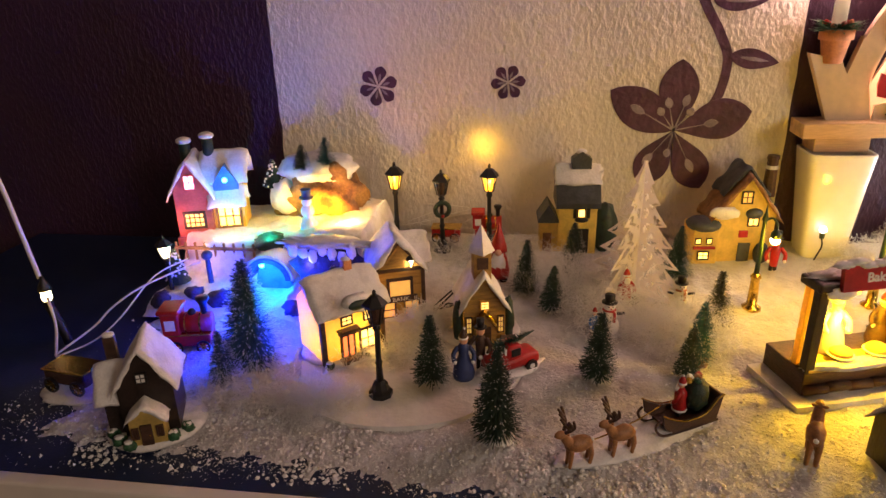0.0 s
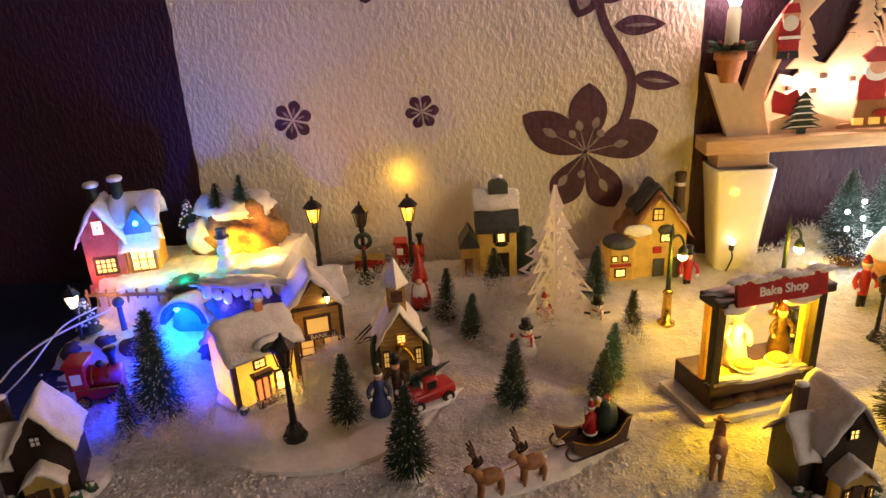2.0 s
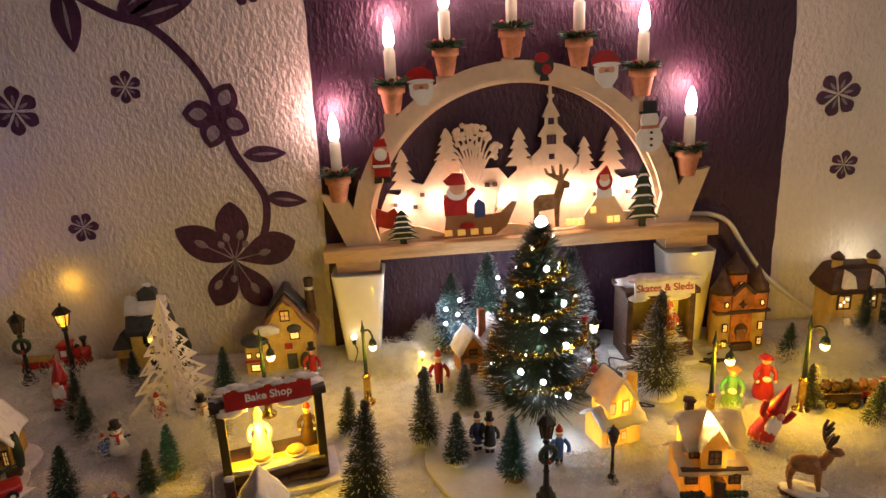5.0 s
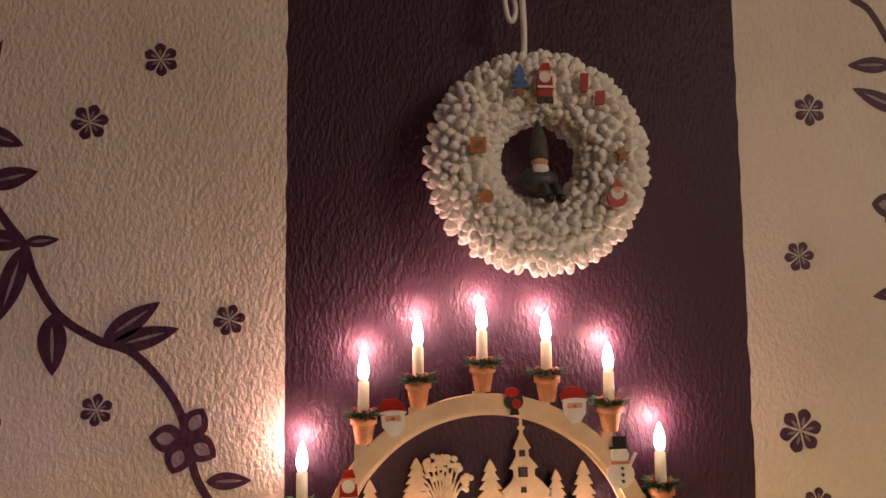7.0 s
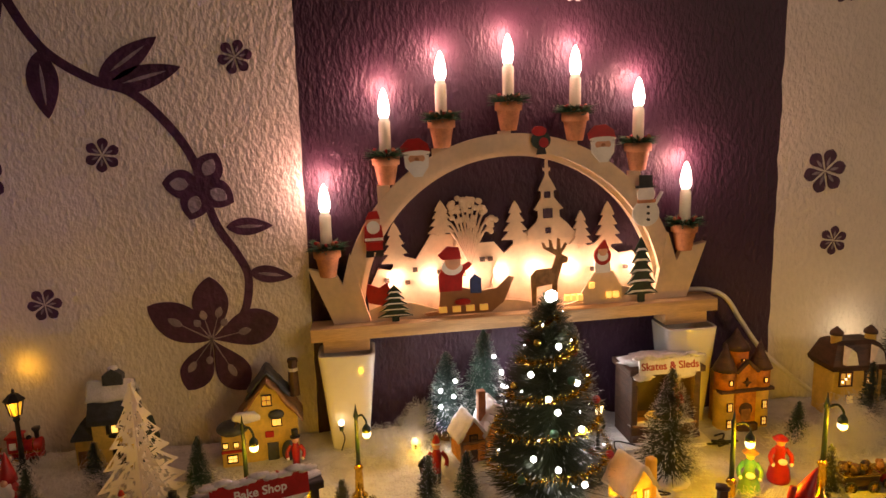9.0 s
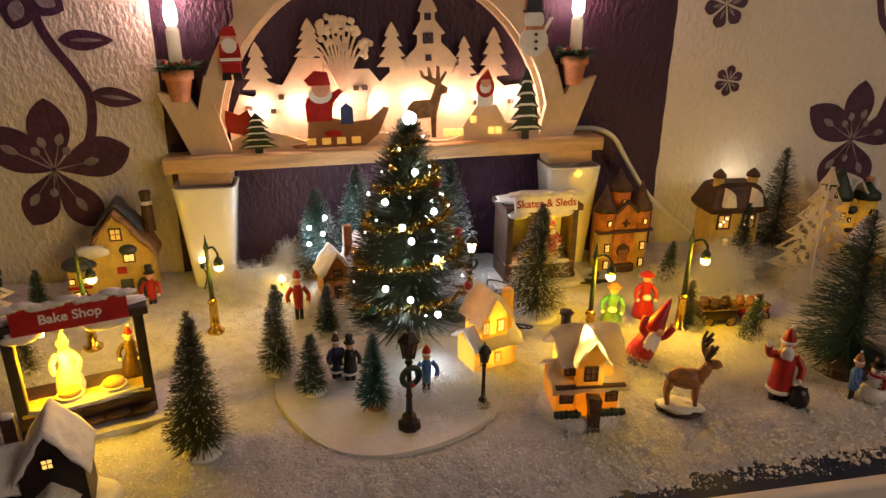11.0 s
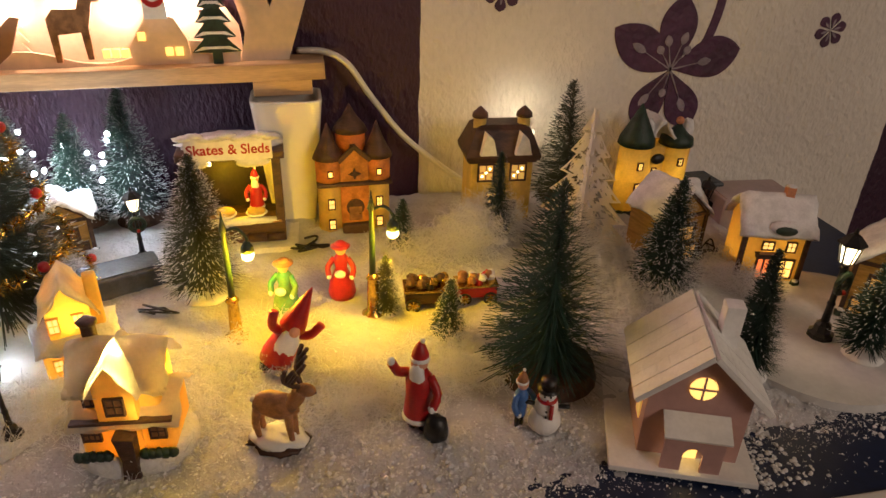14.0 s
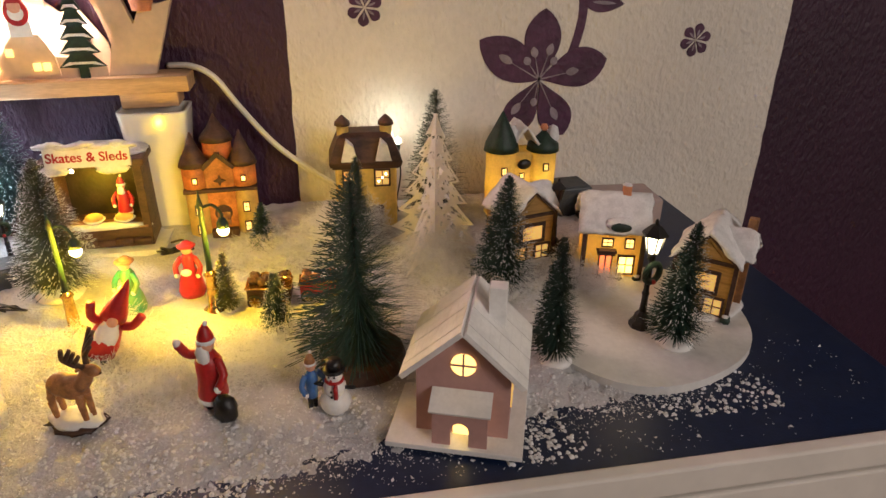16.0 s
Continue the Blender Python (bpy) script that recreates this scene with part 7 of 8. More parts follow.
street_lamp(0.083, 0.668, 0.018, 0.100, False, "black street lamp with a wreath, unlit", True)
street_lamp(0.138, 0.672, 0.018, 0.106, True, "black street lamp lighting the wall behind it", watts=0.04, glass=G_AMBER)
street_lamp(0.700, 0.384, BOARD_Z, 0.092, False, "black street lamp with a round wreath, unlit", True)
street_lamp(0.766, 0.402, BOARD_Z, 0.062, False, "short black street lamp standing on the board")
street_lamp(0.806, 0.625, 0.010, 0.076, True, "black street lamp glowing white beside the fir", True, watts=0.03)
street_lamp(1.374, 0.420, BOARD_Z, 0.100, True, "black street lamp with wreath, glowing white", True, watts=0.03)
street_lamp(1.352, 0.585, 0.008, 0.078, False, "dark unlit street lamp beside the lit shop")
street_lamp(0.592, 0.530, 0.006, 0.070, False, "slim black street lamp behind the firs")
# Added lamp without fixture, close to the wall, for the lantern's yellow patch.
lamp("street_lamp_light", "POINT", (0.126, 0.719, 0.130), 0.05, (1, 0.50, 0.03), 0.003)


def hook_lamp(x, y, z, h, side, label, watts=0.12, reach=0.011):
    ob = thing("hook_lamp", label, "street lamp", x, y, z, 0, group="single-bulb street lamps")
    k = h / 0.11
    part("foot", lathe(bmesh.new(), [(0.0095 * k, 0), (0.0095 * k, 0.003 * k), (0.0052 * k, 0.006 * k), (0.0042 * k, 0.034 * k), (0.0056 * k, 0.036 * k), (0.003 * k, 0.040 * k)], n=12), GOLD, ob, "brass coloured foot", smooth=True)
    part("post", lathe(bmesh.new(), [(0.0026 * k, 0.038 * k), (0.0020 * k, 0.095 * k), (0.0032 * k, 0.097 * k), (0.0012 * k, 0.105 * k), (0.0003 * k, 0.112 * k)], n=10), DARKGREEN, ob, smooth=True)
    part("arm", tube(bmesh.new(), [(0, 0, 0.096 * k), (side * reach * 0.6 * k, -0.002, 0.099 * k), (side * reach * k, -0.003, 0.092 * k), (side * reach * k, -0.003, 0.086 * k)], 0.0013 * k, 6), DARKGREEN, ob, smooth=True)
    part("lamp_hood", lathe(bmesh.new(), [(0.0050 * k, 0.0795 * k), (0.0046 * k, 0.084 * k), (0.002 * k, 0.088 * k)], side * reach * k, -0.003, 14), DARKGREEN, ob, smooth=True)
    part("lamp_bulb", ball(bmesh.new(), side * reach * k, -0.003, 0.0770 * k, 0.0048 * k, n=14), G_BULB, ob, "glowing warm round bulb", smooth=True)
    lamp("hook_lamp_light", "POINT", (x + side * reach * k, y - 0.010, z + 0.068 * k), watts, YELLOW, 0.005)
    return ob


hook_lamp(0.408, 0.572, 0.005, 0.108, 1, "dark green lamp post with brass foot and one bulb", 0.30)
hook_lamp(0.524, 0.585, 0.006, 0.106, 1, "dark green lamp post with brass foot beside the stall", 0.30)
hook_lamp(0.899, 0.494, 0.005, 0.110, 1, "dark green lamp post lighting the snow yellow", 1.25, 0.016)
hook_lamp(1.010, 0.511, 0.005, 0.114, 1, "dark green lamp post near the little carts", 0.74, 0.016)
lamp("loose_bulb_light", "POINT", (0.590, 0.640, 0.032), 0.10, YELLOW, 0.004)


def glow_bulb(x, y, z, label):
    ob = thing("string_light", label, "string light", x, y, z, group="loose string lights")
    part("bulb", ball(bmesh.new(), 0, 0, 0, 0.004, n=12), G_BULB, ob, smooth=True)
    part("socket", cone(bmesh.new(), 0, 0.0, -0.010, -0.003, 0.0025, 0.003, 10), DARKGREEN, ob)
    if z > 0.04:
        part("wire", tube(bmesh.new(), [(0, 0, -0.009), (0.003, 0.003, -z * 0.4), (-0.002, 0.005, -z * 0.75), (0.004, 0.004, 0.008 - z)], 0.0009, 6), BLACK, ob, smooth=True)


glow_bulb(0.590, 0.660, 0.030, "glowing loose bulb lying in cotton wool")
glow_bulb(1.198, 0.688, 0.102, "glowing bulb on a dark wire behind the manor house")
lamp("loose_bulb_light", "POINT", (1.198, 0.700, 0.110), 0.14, (1, 0.80, 0.50), 0.004)
glow_bulb(0.503, 0.672, 0.055, "glowing loose bulb before the white vase")


# ---- figurines: each one plain moulded shape ----
def figurine(name, label, x, y, z, h, turn, coat, hat, shape="coat", extra=None, beard=False, category="figurine"):
    """One moulded figure; its paints are slots of a single mesh."""
    mats = [coat, SKIN, hat, WHITEPAINT, BLACK]
    b = bmesh.new()
    k = h / 0.05

    def put(fn, slot, *a, **q):
        before = set(b.faces)
        fn(b, *a, **q)
        for f in b.faces:
            if f not in before:
                f.material_index = slot
    if shape == "dress":
        put(lathe, 0, [(0.0115 * k, 0), (0.0125 * k, 0.004 * k), (0.0105 * k, 0.014 * k), (0.0052 * k, 0.025 * k), (0.0068 * k, 0.033 * k), (0.0030 * k, 0.038 * k)], n=18)
    elif shape == "slim":
        for s in (-1, 1):
            put(cone, 4, s * 0.0025 * k, 0, 0, 0.014 * k, 0.0022 * k, 0.0024 * k, 10)
        put(lathe, 0, [(0.0048 * k, 0.012 * k), (0.0052 * k, 0.020 * k), (0.0060 * k, 0.031 * k), (0.0028 * k, 0.037 * k)], n=14)
    else:
        for s in (-1, 1):
            put(cone, 4, s * 0.0032 * k, 0, 0, 0.010 * k, 0.0032 * k, 0.0030 * k, 10)
        put(lathe, 0, [(0.0088 * k, 0.008 * k), (0.0086 * k, 0.013 * k), (0.0074 * k, 0.022 * k), (0.0076 * k, 0.031 * k), (0.0032 * k, 0.037 * k)], n=16)
        put(lathe, 3, [(0.0092 * k, 0.0085 * k), (0.0096 * k, 0.0095 * k), (0.0092 * k, 0.0110 * k)], n=16)
    put(ball, 1, 0, -0.0006 * k, 0.0405 * k, 0.0048 * k, n=12)
    for s in (-1, 1):
        up = 0.030 if (extra == "wave" and s < 0) else 0.016
        put(tube, 0, [(s * 0.006 * k, 0, 0.033 * k), (s * 0.0115 * k, -0.003 * k, 0.026 * k if up < 0.02 else 0.034 * k), (s * 0.0100 * k if up < 0.02 else s * 0.0135 * k, -0.007 * k, (up + 0.004) * k if up < 0.02 else 0.041 * k)], 0.0026 * k, 7, 3)
        put(ball, 3, s * 0.0100 * k if up < 0.02 else s * 0.0135 * k, -0.0075 * k, 0.020 * k if up < 0.02 else 0.042 * k, 0.0023 * k, n=8)
    if beard:
        put(lump, 3, 0, -0.0040 * k, 0.0345 * k, 0.0044 * k, 0.0030 * k, 0.0068 * k, 0.3, 12)
    if extra == "tophat":
        put(cone, 2, 0, 0, 0.0435 * k, 0.0445 * k, 0.0068 * k, 0.0068 * k)
        put(cone, 2, 0, 0, 0.0445 * k, 0.0525 * k, 0.0042 * k, 0.0045 * k)
    elif extra == "bonnet":
        put(ball, 2, 0, 0.001 * k, 0.043 * k, 0.0062 * k, 0.0062 * k, 0.0045 * k, 12)
        put(lathe, 2, [(0.0085 * k, 0.0430 * k), (0.0088 * k, 0.0436 * k), (0.005 * k, 0.0450 * k)], n=16)
        put(ball, 3, 0, -0.009 * k, 0.023 * k, 0.0052 * k, 0.0040 * k, 0.0030 * k, 10)
    else:
        put(lathe, 2, [(0.0050 * k, 0.0425 * k), (0.0046 * k, 0.045 * k), (0.0028 * k, 0.049 * k), (0.0006 * k, 0.0515 * k)], 0, 0.0004 * k, 14)
        put(lathe, 3, [(0.0054 * k, 0.0415 * k), (0.0056 * k, 0.0425 * k), (0.0050 * k, 0.0435 * k)], 0, 0.0004 * k, 14)
        put(ball, 3, 0.0012 * k, 0.0006 * k, 0.0520 * k, 0.0015 * k, n=8)
    if extra == "sack" or extra == "wave":
        put(lump, 2 if hat is DARKGREEN else 4, 0.012 * k, -0.006 * k, 0.0080 * k, 0.0075 * k, 0.0065 * k, 0.0080 * k, 0.2, 14)
    ob = part(name, b, mats, None, smooth=True)
    ob.matrix_basis = pose(x, y, z, 0, 0, turn) @ Matrix.Diagonal((0.86, 0.86, 1, 1))
    return tagged(ob, label, category, group="painted figurines")


figurine("figurine", "painted figurine in a navy cloak with white belt", 0.136, 0.416, BOARD_Z, 0.044, 10, BLUEPAINT, BROWN, "dress")
figurine("figurine", "painted figurine in a brown coat and top hat", 0.149, 0.430, BOARD_Z, 0.046, -10, BROWN, BLACK, "slim", "tophat")
figurine("figurine", "painted figurine in a dark coat on the board", 0.645, 0.470, BOARD_Z, 0.044, 20, BLUEPAINT, BROWN, "coat")
figurine("figurine", "painted figurine in dark coat and top hat with basket", 0.657, 0.464, BOARD_Z, 0.044, 0, BLACK, BLACK, "coat", "tophat")
figurine("figurine", "painted figurine in a long red coat", 0.610, 0.594, 0.010, 0.056, 0, RED, RED, "slim")
figurine("figurine", "painted boy figurine in a blue jacket holding a red ball", 0.722, 0.432, BOARD_Z, 0.046, 0, SKYBLUE, RED, "slim")
figurine("figurine", "painted figurine in a lime green gown with bonnet", 0.938, 0.526, 0.005, 0.056, -25, LIME, FAWN, "dress", "bonnet")
figurine("figurine", "painted figurine in a red crinoline gown with bonnet", 0.986, 0.548, 0.005, 0.057, -10, RED, RED, "dress", "bonnet")
figurine("figurine", "red-coated bearded figurine ringing a bell with a sack", 1.026, 0.370, 0.005, 0.070, -30, RED, RED, "coat", "wave", True)
figurine("figurine", "small red-coated bearded figurine under the card fir", 0.284, 0.566, 0.006, 0.040, 10, RED, RED, "coat", "sack", True)
figurine("figurine", "little drummer figurine in black top hat and red jacket", 0.450, 0.650, 0.008, 0.050, 0, RED, BLACK, "slim", "tophat")
figurine("figurine", "small figurine in a blue coat hugging a snowman", 0.249, 0.503, 0.006, 0.028, 20, SKYBLUE, RED, "coat")
figurine("figurine", "tiny boy figurine in a blue waistcoat", 1.094, 0.362, 0.004, 0.046, 30, SKYBLUE, FAWN, "slim")


def gnome(x, y, z, h, turn, lean, label, arms=True):
    """A gnome: one moulded mesh, bearded, with a long pointed cap."""
    b = bmesh.new()
    k = h / 0.07

    def put(fn, slot, *a, **q):
        before = set(b.faces)
        fn(b, *a, **q)
        for f in b.faces:
            if f not in before:
                f.material_index = slot
    put(lathe, 0, [(0.012 * k, 0.006 * k), (0.0125 * k, 0.014 * k), (0.0095 * k, 0.030 * k), (0.005 * k, 0.038 * k)], n=18)
    put(lump, 1, 0, -0.0065 * k, 0.024 * k, 0.0085 * k, 0.0050 * k, 0.0150 * k, 0.2, 16)
    put(ball, 2, 0, -0.0085 * k, 0.0385 * k, 0.0042 * k, n=10)
    put(lathe, 0, [(0.0098 * k, 0.0375 * k), (0.0090 * k, 0.044 * k), (0.0055 * k, 0.056 * k), (0.0020 * k, 0.068 * k), (0.0004 * k, 0.072 * k)], n=16)
    for s in (-1, 1):
        put(ball, 3, s * 0.006 * k, -0.004 * k, 0.003 * k, 0.0052 * k, 0.0078 * k, 0.0042 * k, 10)
        if arms:
            put(tube, 0, [(s * 0.008 * k, 0, 0.032 * k), (s * 0.0150 * k, -0.002, 0.036 * k), (s * 0.0185 * k, -0.003, 0.047 * k)], 0.0034 * k, 8, 3)
    ob = part("gnome_figurine", b, (RED, WHITEPAINT, SKIN, BLACK), None, smooth=True)
    ob.matrix_basis = pose(x, y, z, 0, lean, turn)
    return tagged(ob, label, "figurine", group="painted figurines")


gnome(0.927, 0.448, 0.008, 0.071, 8, 28, "leaning gnome figurine with red cap and white beard")
gnome(0.153, 0.612, 0.008, 0.066, 0, 0, "tall red gnome figurine with a bobble cap", False)


def snowman(x, y, z, h, turn, label, hat=BLACK, scarf=RED):
    b = bmesh.new()
    k = h / 0.04

    def put(fn, slot, *a, **q):
        before = set(b.faces)
        fn(b, *a, **q)
        for f in b.faces:
            if f not in before:
                f.material_index = slot
    put(ball, 0, 0, 0, 0.0095 * k, 0.0112 * k, 0.0112 * k, 0.0105 * k)
    put(ball, 0, 0, 0, 0.0215 * k, 0.0082 * k)
    put(ball, 0, 0, 0, 0.0315 * k, 0.0060 * k)
    put(lathe, 1, [(0.0060 * k, 0.0262 * k), (0.0070 * k, 0.0275 * k), (0.0060 * k, 0.0288 * k)], n=14)
    put(box, 1, 0.002 * k, 0.0045 * k, -0.0092 * k, -0.0066 * k, 0.0170 * k, 0.0275 * k)
    put(cone, 2, 0, 0, 0.0355 * k, 0.0365 * k, 0.0078 * k, 0.0078 * k)
    put(cone, 2, 0, 0, 0.0365 * k, 0.0440 * k, 0.0050 * k, 0.0052 * k)
    put(cone, 1, 0, -0.0075 * k, 0.0310 * k, 0.0320 * k, 0.0010 * k, 0.0006 * k, 6)
    for s in (-1, 1):
        put(tube, 2, [(s * 0.007 * k, 0, 0.022 * k), (s * 0.0150 * k, -0.002, 0.0245 * k)], 0.0015 * k, 6, 2)
        put(ball, 2, s * 0.0020 * k, -0.0056 * k, 0.0330 * k, 0.0008 * k, n=6)
    for q in (0.018, 0.0225):
        put(ball, 2, 0, -0.0080 * k, q * k, 0.0009 * k, n=6)
    ob = part("snowman_figurine", b, (WHITEPAINT, scarf, hat), None, smooth=True)
    ob.matrix_basis = pose(x, y, z, 0, 0, turn)
    return tagged(ob, label, "figurine", group="painted figurines")


snowman(0.262, 0.506, 0.006, 0.037, 10, "white snowman figurine with top hat and red scarf")
snowman(0.336, 0.560, 0.006, 0.034, 0, "white snowman figurine half sunk in cotton wool", BLACK, TERRA)
snowman(1.110, 0.356, 0.004, 0.040, -20, "white snowman figurine with a red scarf in loose snow", BLACK, RED)


def deer(x, y, z, h, turn, label, antlers=True, base=False, mat=None):
    """A deer figurine as one moulded mesh."""
    b = bmesh.new()
    k = h / 0.07

    def put(fn, slot, *a, **q):
        before = set(b.faces)
        fn(b, *a, **q)
        for f in b.faces:
            if f not in before:
                f.material_index = slot
    put(lump, 0, 0, 0, 0.034 * k, 0.0195 * k, 0.0100 * k, 0.0115 * k, 0.15, 18, x * 9, 2)
    put(tube, 0, [(0.012 * k, 0, 0.036 * k), (0.019 * k, 0, 0.045 * k), (0.022 * k, 0, 0.053 * k)], 0.0074 * k, 9, 3, 0.72)
    put(lump, 0, 0.0265 * k, 0, 0.0535 * k, 0.0088 * k, 0.0052 * k, 0.0056 * k, 0.1, 12)
    put(ball, 2, 0.0338 * k, 0, 0.0525 * k, 0.0018 * k, n=6)
    for s in (-1, 1):
        put(tube, 0, [(0.012 * k, s * 0.004 * k, 0.030 * k), (0.0125 * k, s * 0.0045 * k, 0.016 * k), (0.0140 * k, s * 0.0045 * k, 0.001 * k)], 0.0040 * k, 7, 3, 0.55)
        put(tube, 0, [(-0.013 * k, s * 0.004 * k, 0.031 * k), (-0.0165 * k, s * 0.0045 * k, 0.017 * k), (-0.0145 * k, s * 0.0045 * k, 0.001 * k)], 0.0046 * k, 7, 3, 0.5)
        put(ball, 0, 0.0195 * k, s * 0.0055 * k, 0.0570 * k, 0.0018 * k, 0.0036 * k, 0.0018 * k, 8)
        if antlers:
            put(tube, 2, [(0.0215 * k, s * 0.002 * k, 0.057 * k), (0.0165 * k, s * 0.0085 * k, 0.064 * k), (0.0160 * k, s * 0.0150 * k, 0.073 * k), (0.0190 * k, s * 0.0170 * k, 0.083 * k)], 0.0026 * k, 6, 4, 0.7)
            for q in (0.3, 0.6, 0.85):
                put(tube, 2, [(0.0175 * k, s * (0.002 + 0.0135 * q) * k, (0.057 + 0.017 * q) * k), (0.0245 * k, s * (0.003 + 0.0135 * q) * k, (0.066 + 0.019 * q) * k)], 0.0024 * k, 5, 2, 0.7)
    put(ball, 1, -0.0185 * k, 0, 0.036 * k, 0.0030 * k, n=8)
    if base:
        put(lump, 1, 0, 0, -0.0010 * k, 0.024 * k, 0.0150 * k, 0.0060 * k, 0.4, 20, 3, 4)
        put(lump, 2, 0, -0.001, -0.0040 * k, 0.025 * k, 0.0160 * k, 0.0035 * k, 0.5, 20, 7, 4)
    ob = part("deer_figurine", b, (mat or FAWN, WHITEPAINT, BROWN), None, smooth=True)
    ob.matrix_basis = pose(x, y, z, 0, 0, turn)
    return tagged(ob, label, "figurine", group="deer figurines")


deer(0.934, 0.372, 0.010, 0.056, -22, "brown reindeer figurine with antlers on a snowy rock", True, True)
deer(0.387, 0.345, 0.004, 0.044, 70, "fawn coloured doe figurine standing in the snow", False, False)
deer(0.226, 0.316, 0.008, 0.037, 205, "reindeer figurine harnessed before the sleigh", True, False)
deer(0.256, 0.331, 0.008, 0.037, 205, "reindeer figurine in harness next to the sleigh", True, False)


def sleigh(x, y, z, turn):
    ob = thing("sleigh", "brown sleigh carrying a red-coated figure and green sack", "model sleigh", x, y, z, turn)
    ob.matrix_basis = pose(x, y, z, 0, 0, turn) @ Matrix.Scale(0.90, 4)
    side = [(-0.026, 0.004), (0.018, 0.004), (0.027, 0.011), (0.030, 0.024), (0.024, 0.020), (0.012, 0.014), (0.000, 0.012), (-0.014, 0.014), (-0.024, 0.024), (-0.031, 0.027)]
    for s in (-1, 1):
        part("side_panel", plate(bmesh.new(), side, s * 0.012 - 0.001, s * 0.012 + 0.001), BROWN, ob)
        part("side_trim", tube(bmesh.new(), [(a, s * 0.0135, c) for a, c in side[3:]], 0.0008, 5, 3), GOLD, ob)
        part("runner", tube(bmesh.new(), [(-0.030, s * 0.011, 0.0015), (0.015, s * 0.011, 0.001), (0.029, s * 0.011, 0.004), (0.035, s * 0.011, 0.013), (0.031, s * 0.011, 0.018)], 0.0011, 6, 4), BROWN, ob)
    part("snow_base", lump(bmesh.new(), 0.040, 0.0, -0.003, 0.080, 0.019, 0.0062, 0.15, 30, 4, 2), SNOW_PAINT, ob, "long snowy base", smooth=True)
    part("floor_board", boxed(-0.025, 0.020, -0.011, 0.011, 0.004, 0.006), BROWN, ob)
    part("back_board", boxed(-0.0012, 0.0012, -0.011, 0.011, 0, 0.022, m=pose(-0.025, 0, 0.005, 0, -14, 0)), BROWN, ob)
    part("sack", lump(bmesh.new(), -0.014, 0.0, 0.024, 0.0105, 0.0100, 0.0145, 0.2, 16), DARKGREEN, ob, "dark green bulging sack", smooth=True)
    for q in range(5):
        part("toy", lump(bmesh.new(), -0.018 + 0.003 * q, -0.004 + 0.003 * (q % 3), 0.0385 + 0.001 * (q % 2), 0.003, 0.003, 0.0028, 0.3, 8, q), (RED, FAWN, GREENPAINT, WHITEPAINT, GOLD)[q], ob)
    return ob


sleigh(0.303, 0.370, 0.009, 211)
f = figurine("figurine", "red-coated bearded figurine seated in the sleigh", 0.302, 0.373, 0.013, 0.034, 250, RED, RED, "coat", "", True)
cable("reins", "thin golden reins from sleigh to reindeer", [(0.286, 0.360, 0.030), (0.268, 0.345, 0.027), (0.240, 0.326, 0.024), (0.218, 0.312, 0.027)], 0.0005, GOLD)


def pickup(x, y, z, turn):
    ob = thing("red_pickup", "small red pickup truck with a fir on its bed", "model car", x, y, z, turn)
    ob.matrix_basis = pose(x, y, z, 0, 0, turn) @ Matrix.Scale(1.2, 4)
    b = box(bmesh.new(), -0.020, 0.020, -0.009, 0.009, 0.004, 0.013, 0.003)
    lump(b, 0.010, 0, 0.012, 0.011, 0.0085, 0.006, 0.05, 16)
    part("body", b, RED, ob, smooth=True)
    part("cab", box(bmesh.new(), -0.006, 0.007, -0.008, 0.008, 0.012, 0.022, 0.003), RED, ob, smooth=True)
    part("windscreen", boxed(0.0065, 0.0078, -0.006, 0.006, 0.0145, 0.0205, m=pose(0, 0, 0, 0, 0, 0)), WHITEPAINT, ob)
    for s in (-1, 1):
        part("side_window", boxed(-0.003, 0.004, s * 0.0083 - 0.0004, s * 0.0083 + 0.0004, 0.015, 0.0205), BLACK, ob)
        part("headlight", ball(bmesh.new(), 0.0205, s * 0.006, 0.012, 0.0018, n=8), WHITEPAINT, ob, smooth=True)
        for a in (-0.012, 0.012):
            w = part("wheel", cone(bmesh.new(), 0, 0, -0.0015, 0.0015, 0.0045, 0.0045, 16), BLACK, ob)
            w.matrix_basis = pose(a, s * 0.009, 0.0045, 90)
            part("hub", cone(bmesh.new(), 0, 0, -0.0019, 0.0019, 0.002, 0.002, 10), WHITEPAINT, w)
    rng = np.random.default_rng(4)
    vs, fs = [], []
    for _ in range(500):
        u = rng.random()
        p = Vector((-0.020 + 0.032 * u, 0, 0.020 + 0.006 * (1 - u)))
        a = rng.random() * 6.283
        r = 0.009 * (1 - 0.85 * (1 - u))
        e = p + Vector((0.003, r * math.cos(a), r * math.sin(a) * 0.8))
        t = Vector((0.0006, 0, 0.0003))
        q = len(vs)
        vs += [p - t, p + t, e]
        fs.append((q, q + 1, q + 2))
    raw("tied_fir", vs, fs, NEEDLE, ob, "dark green fir tied on the bed")
    part("bumper_snow", lump(bmesh.new(), 0, 0, 0.001, 0.026, 0.013, 0.003, 0.3, 18), SNOW_PAINT, ob, smooth=True)
    return ob


pickup(0.174, 0.432, BOARD_Z, 215)


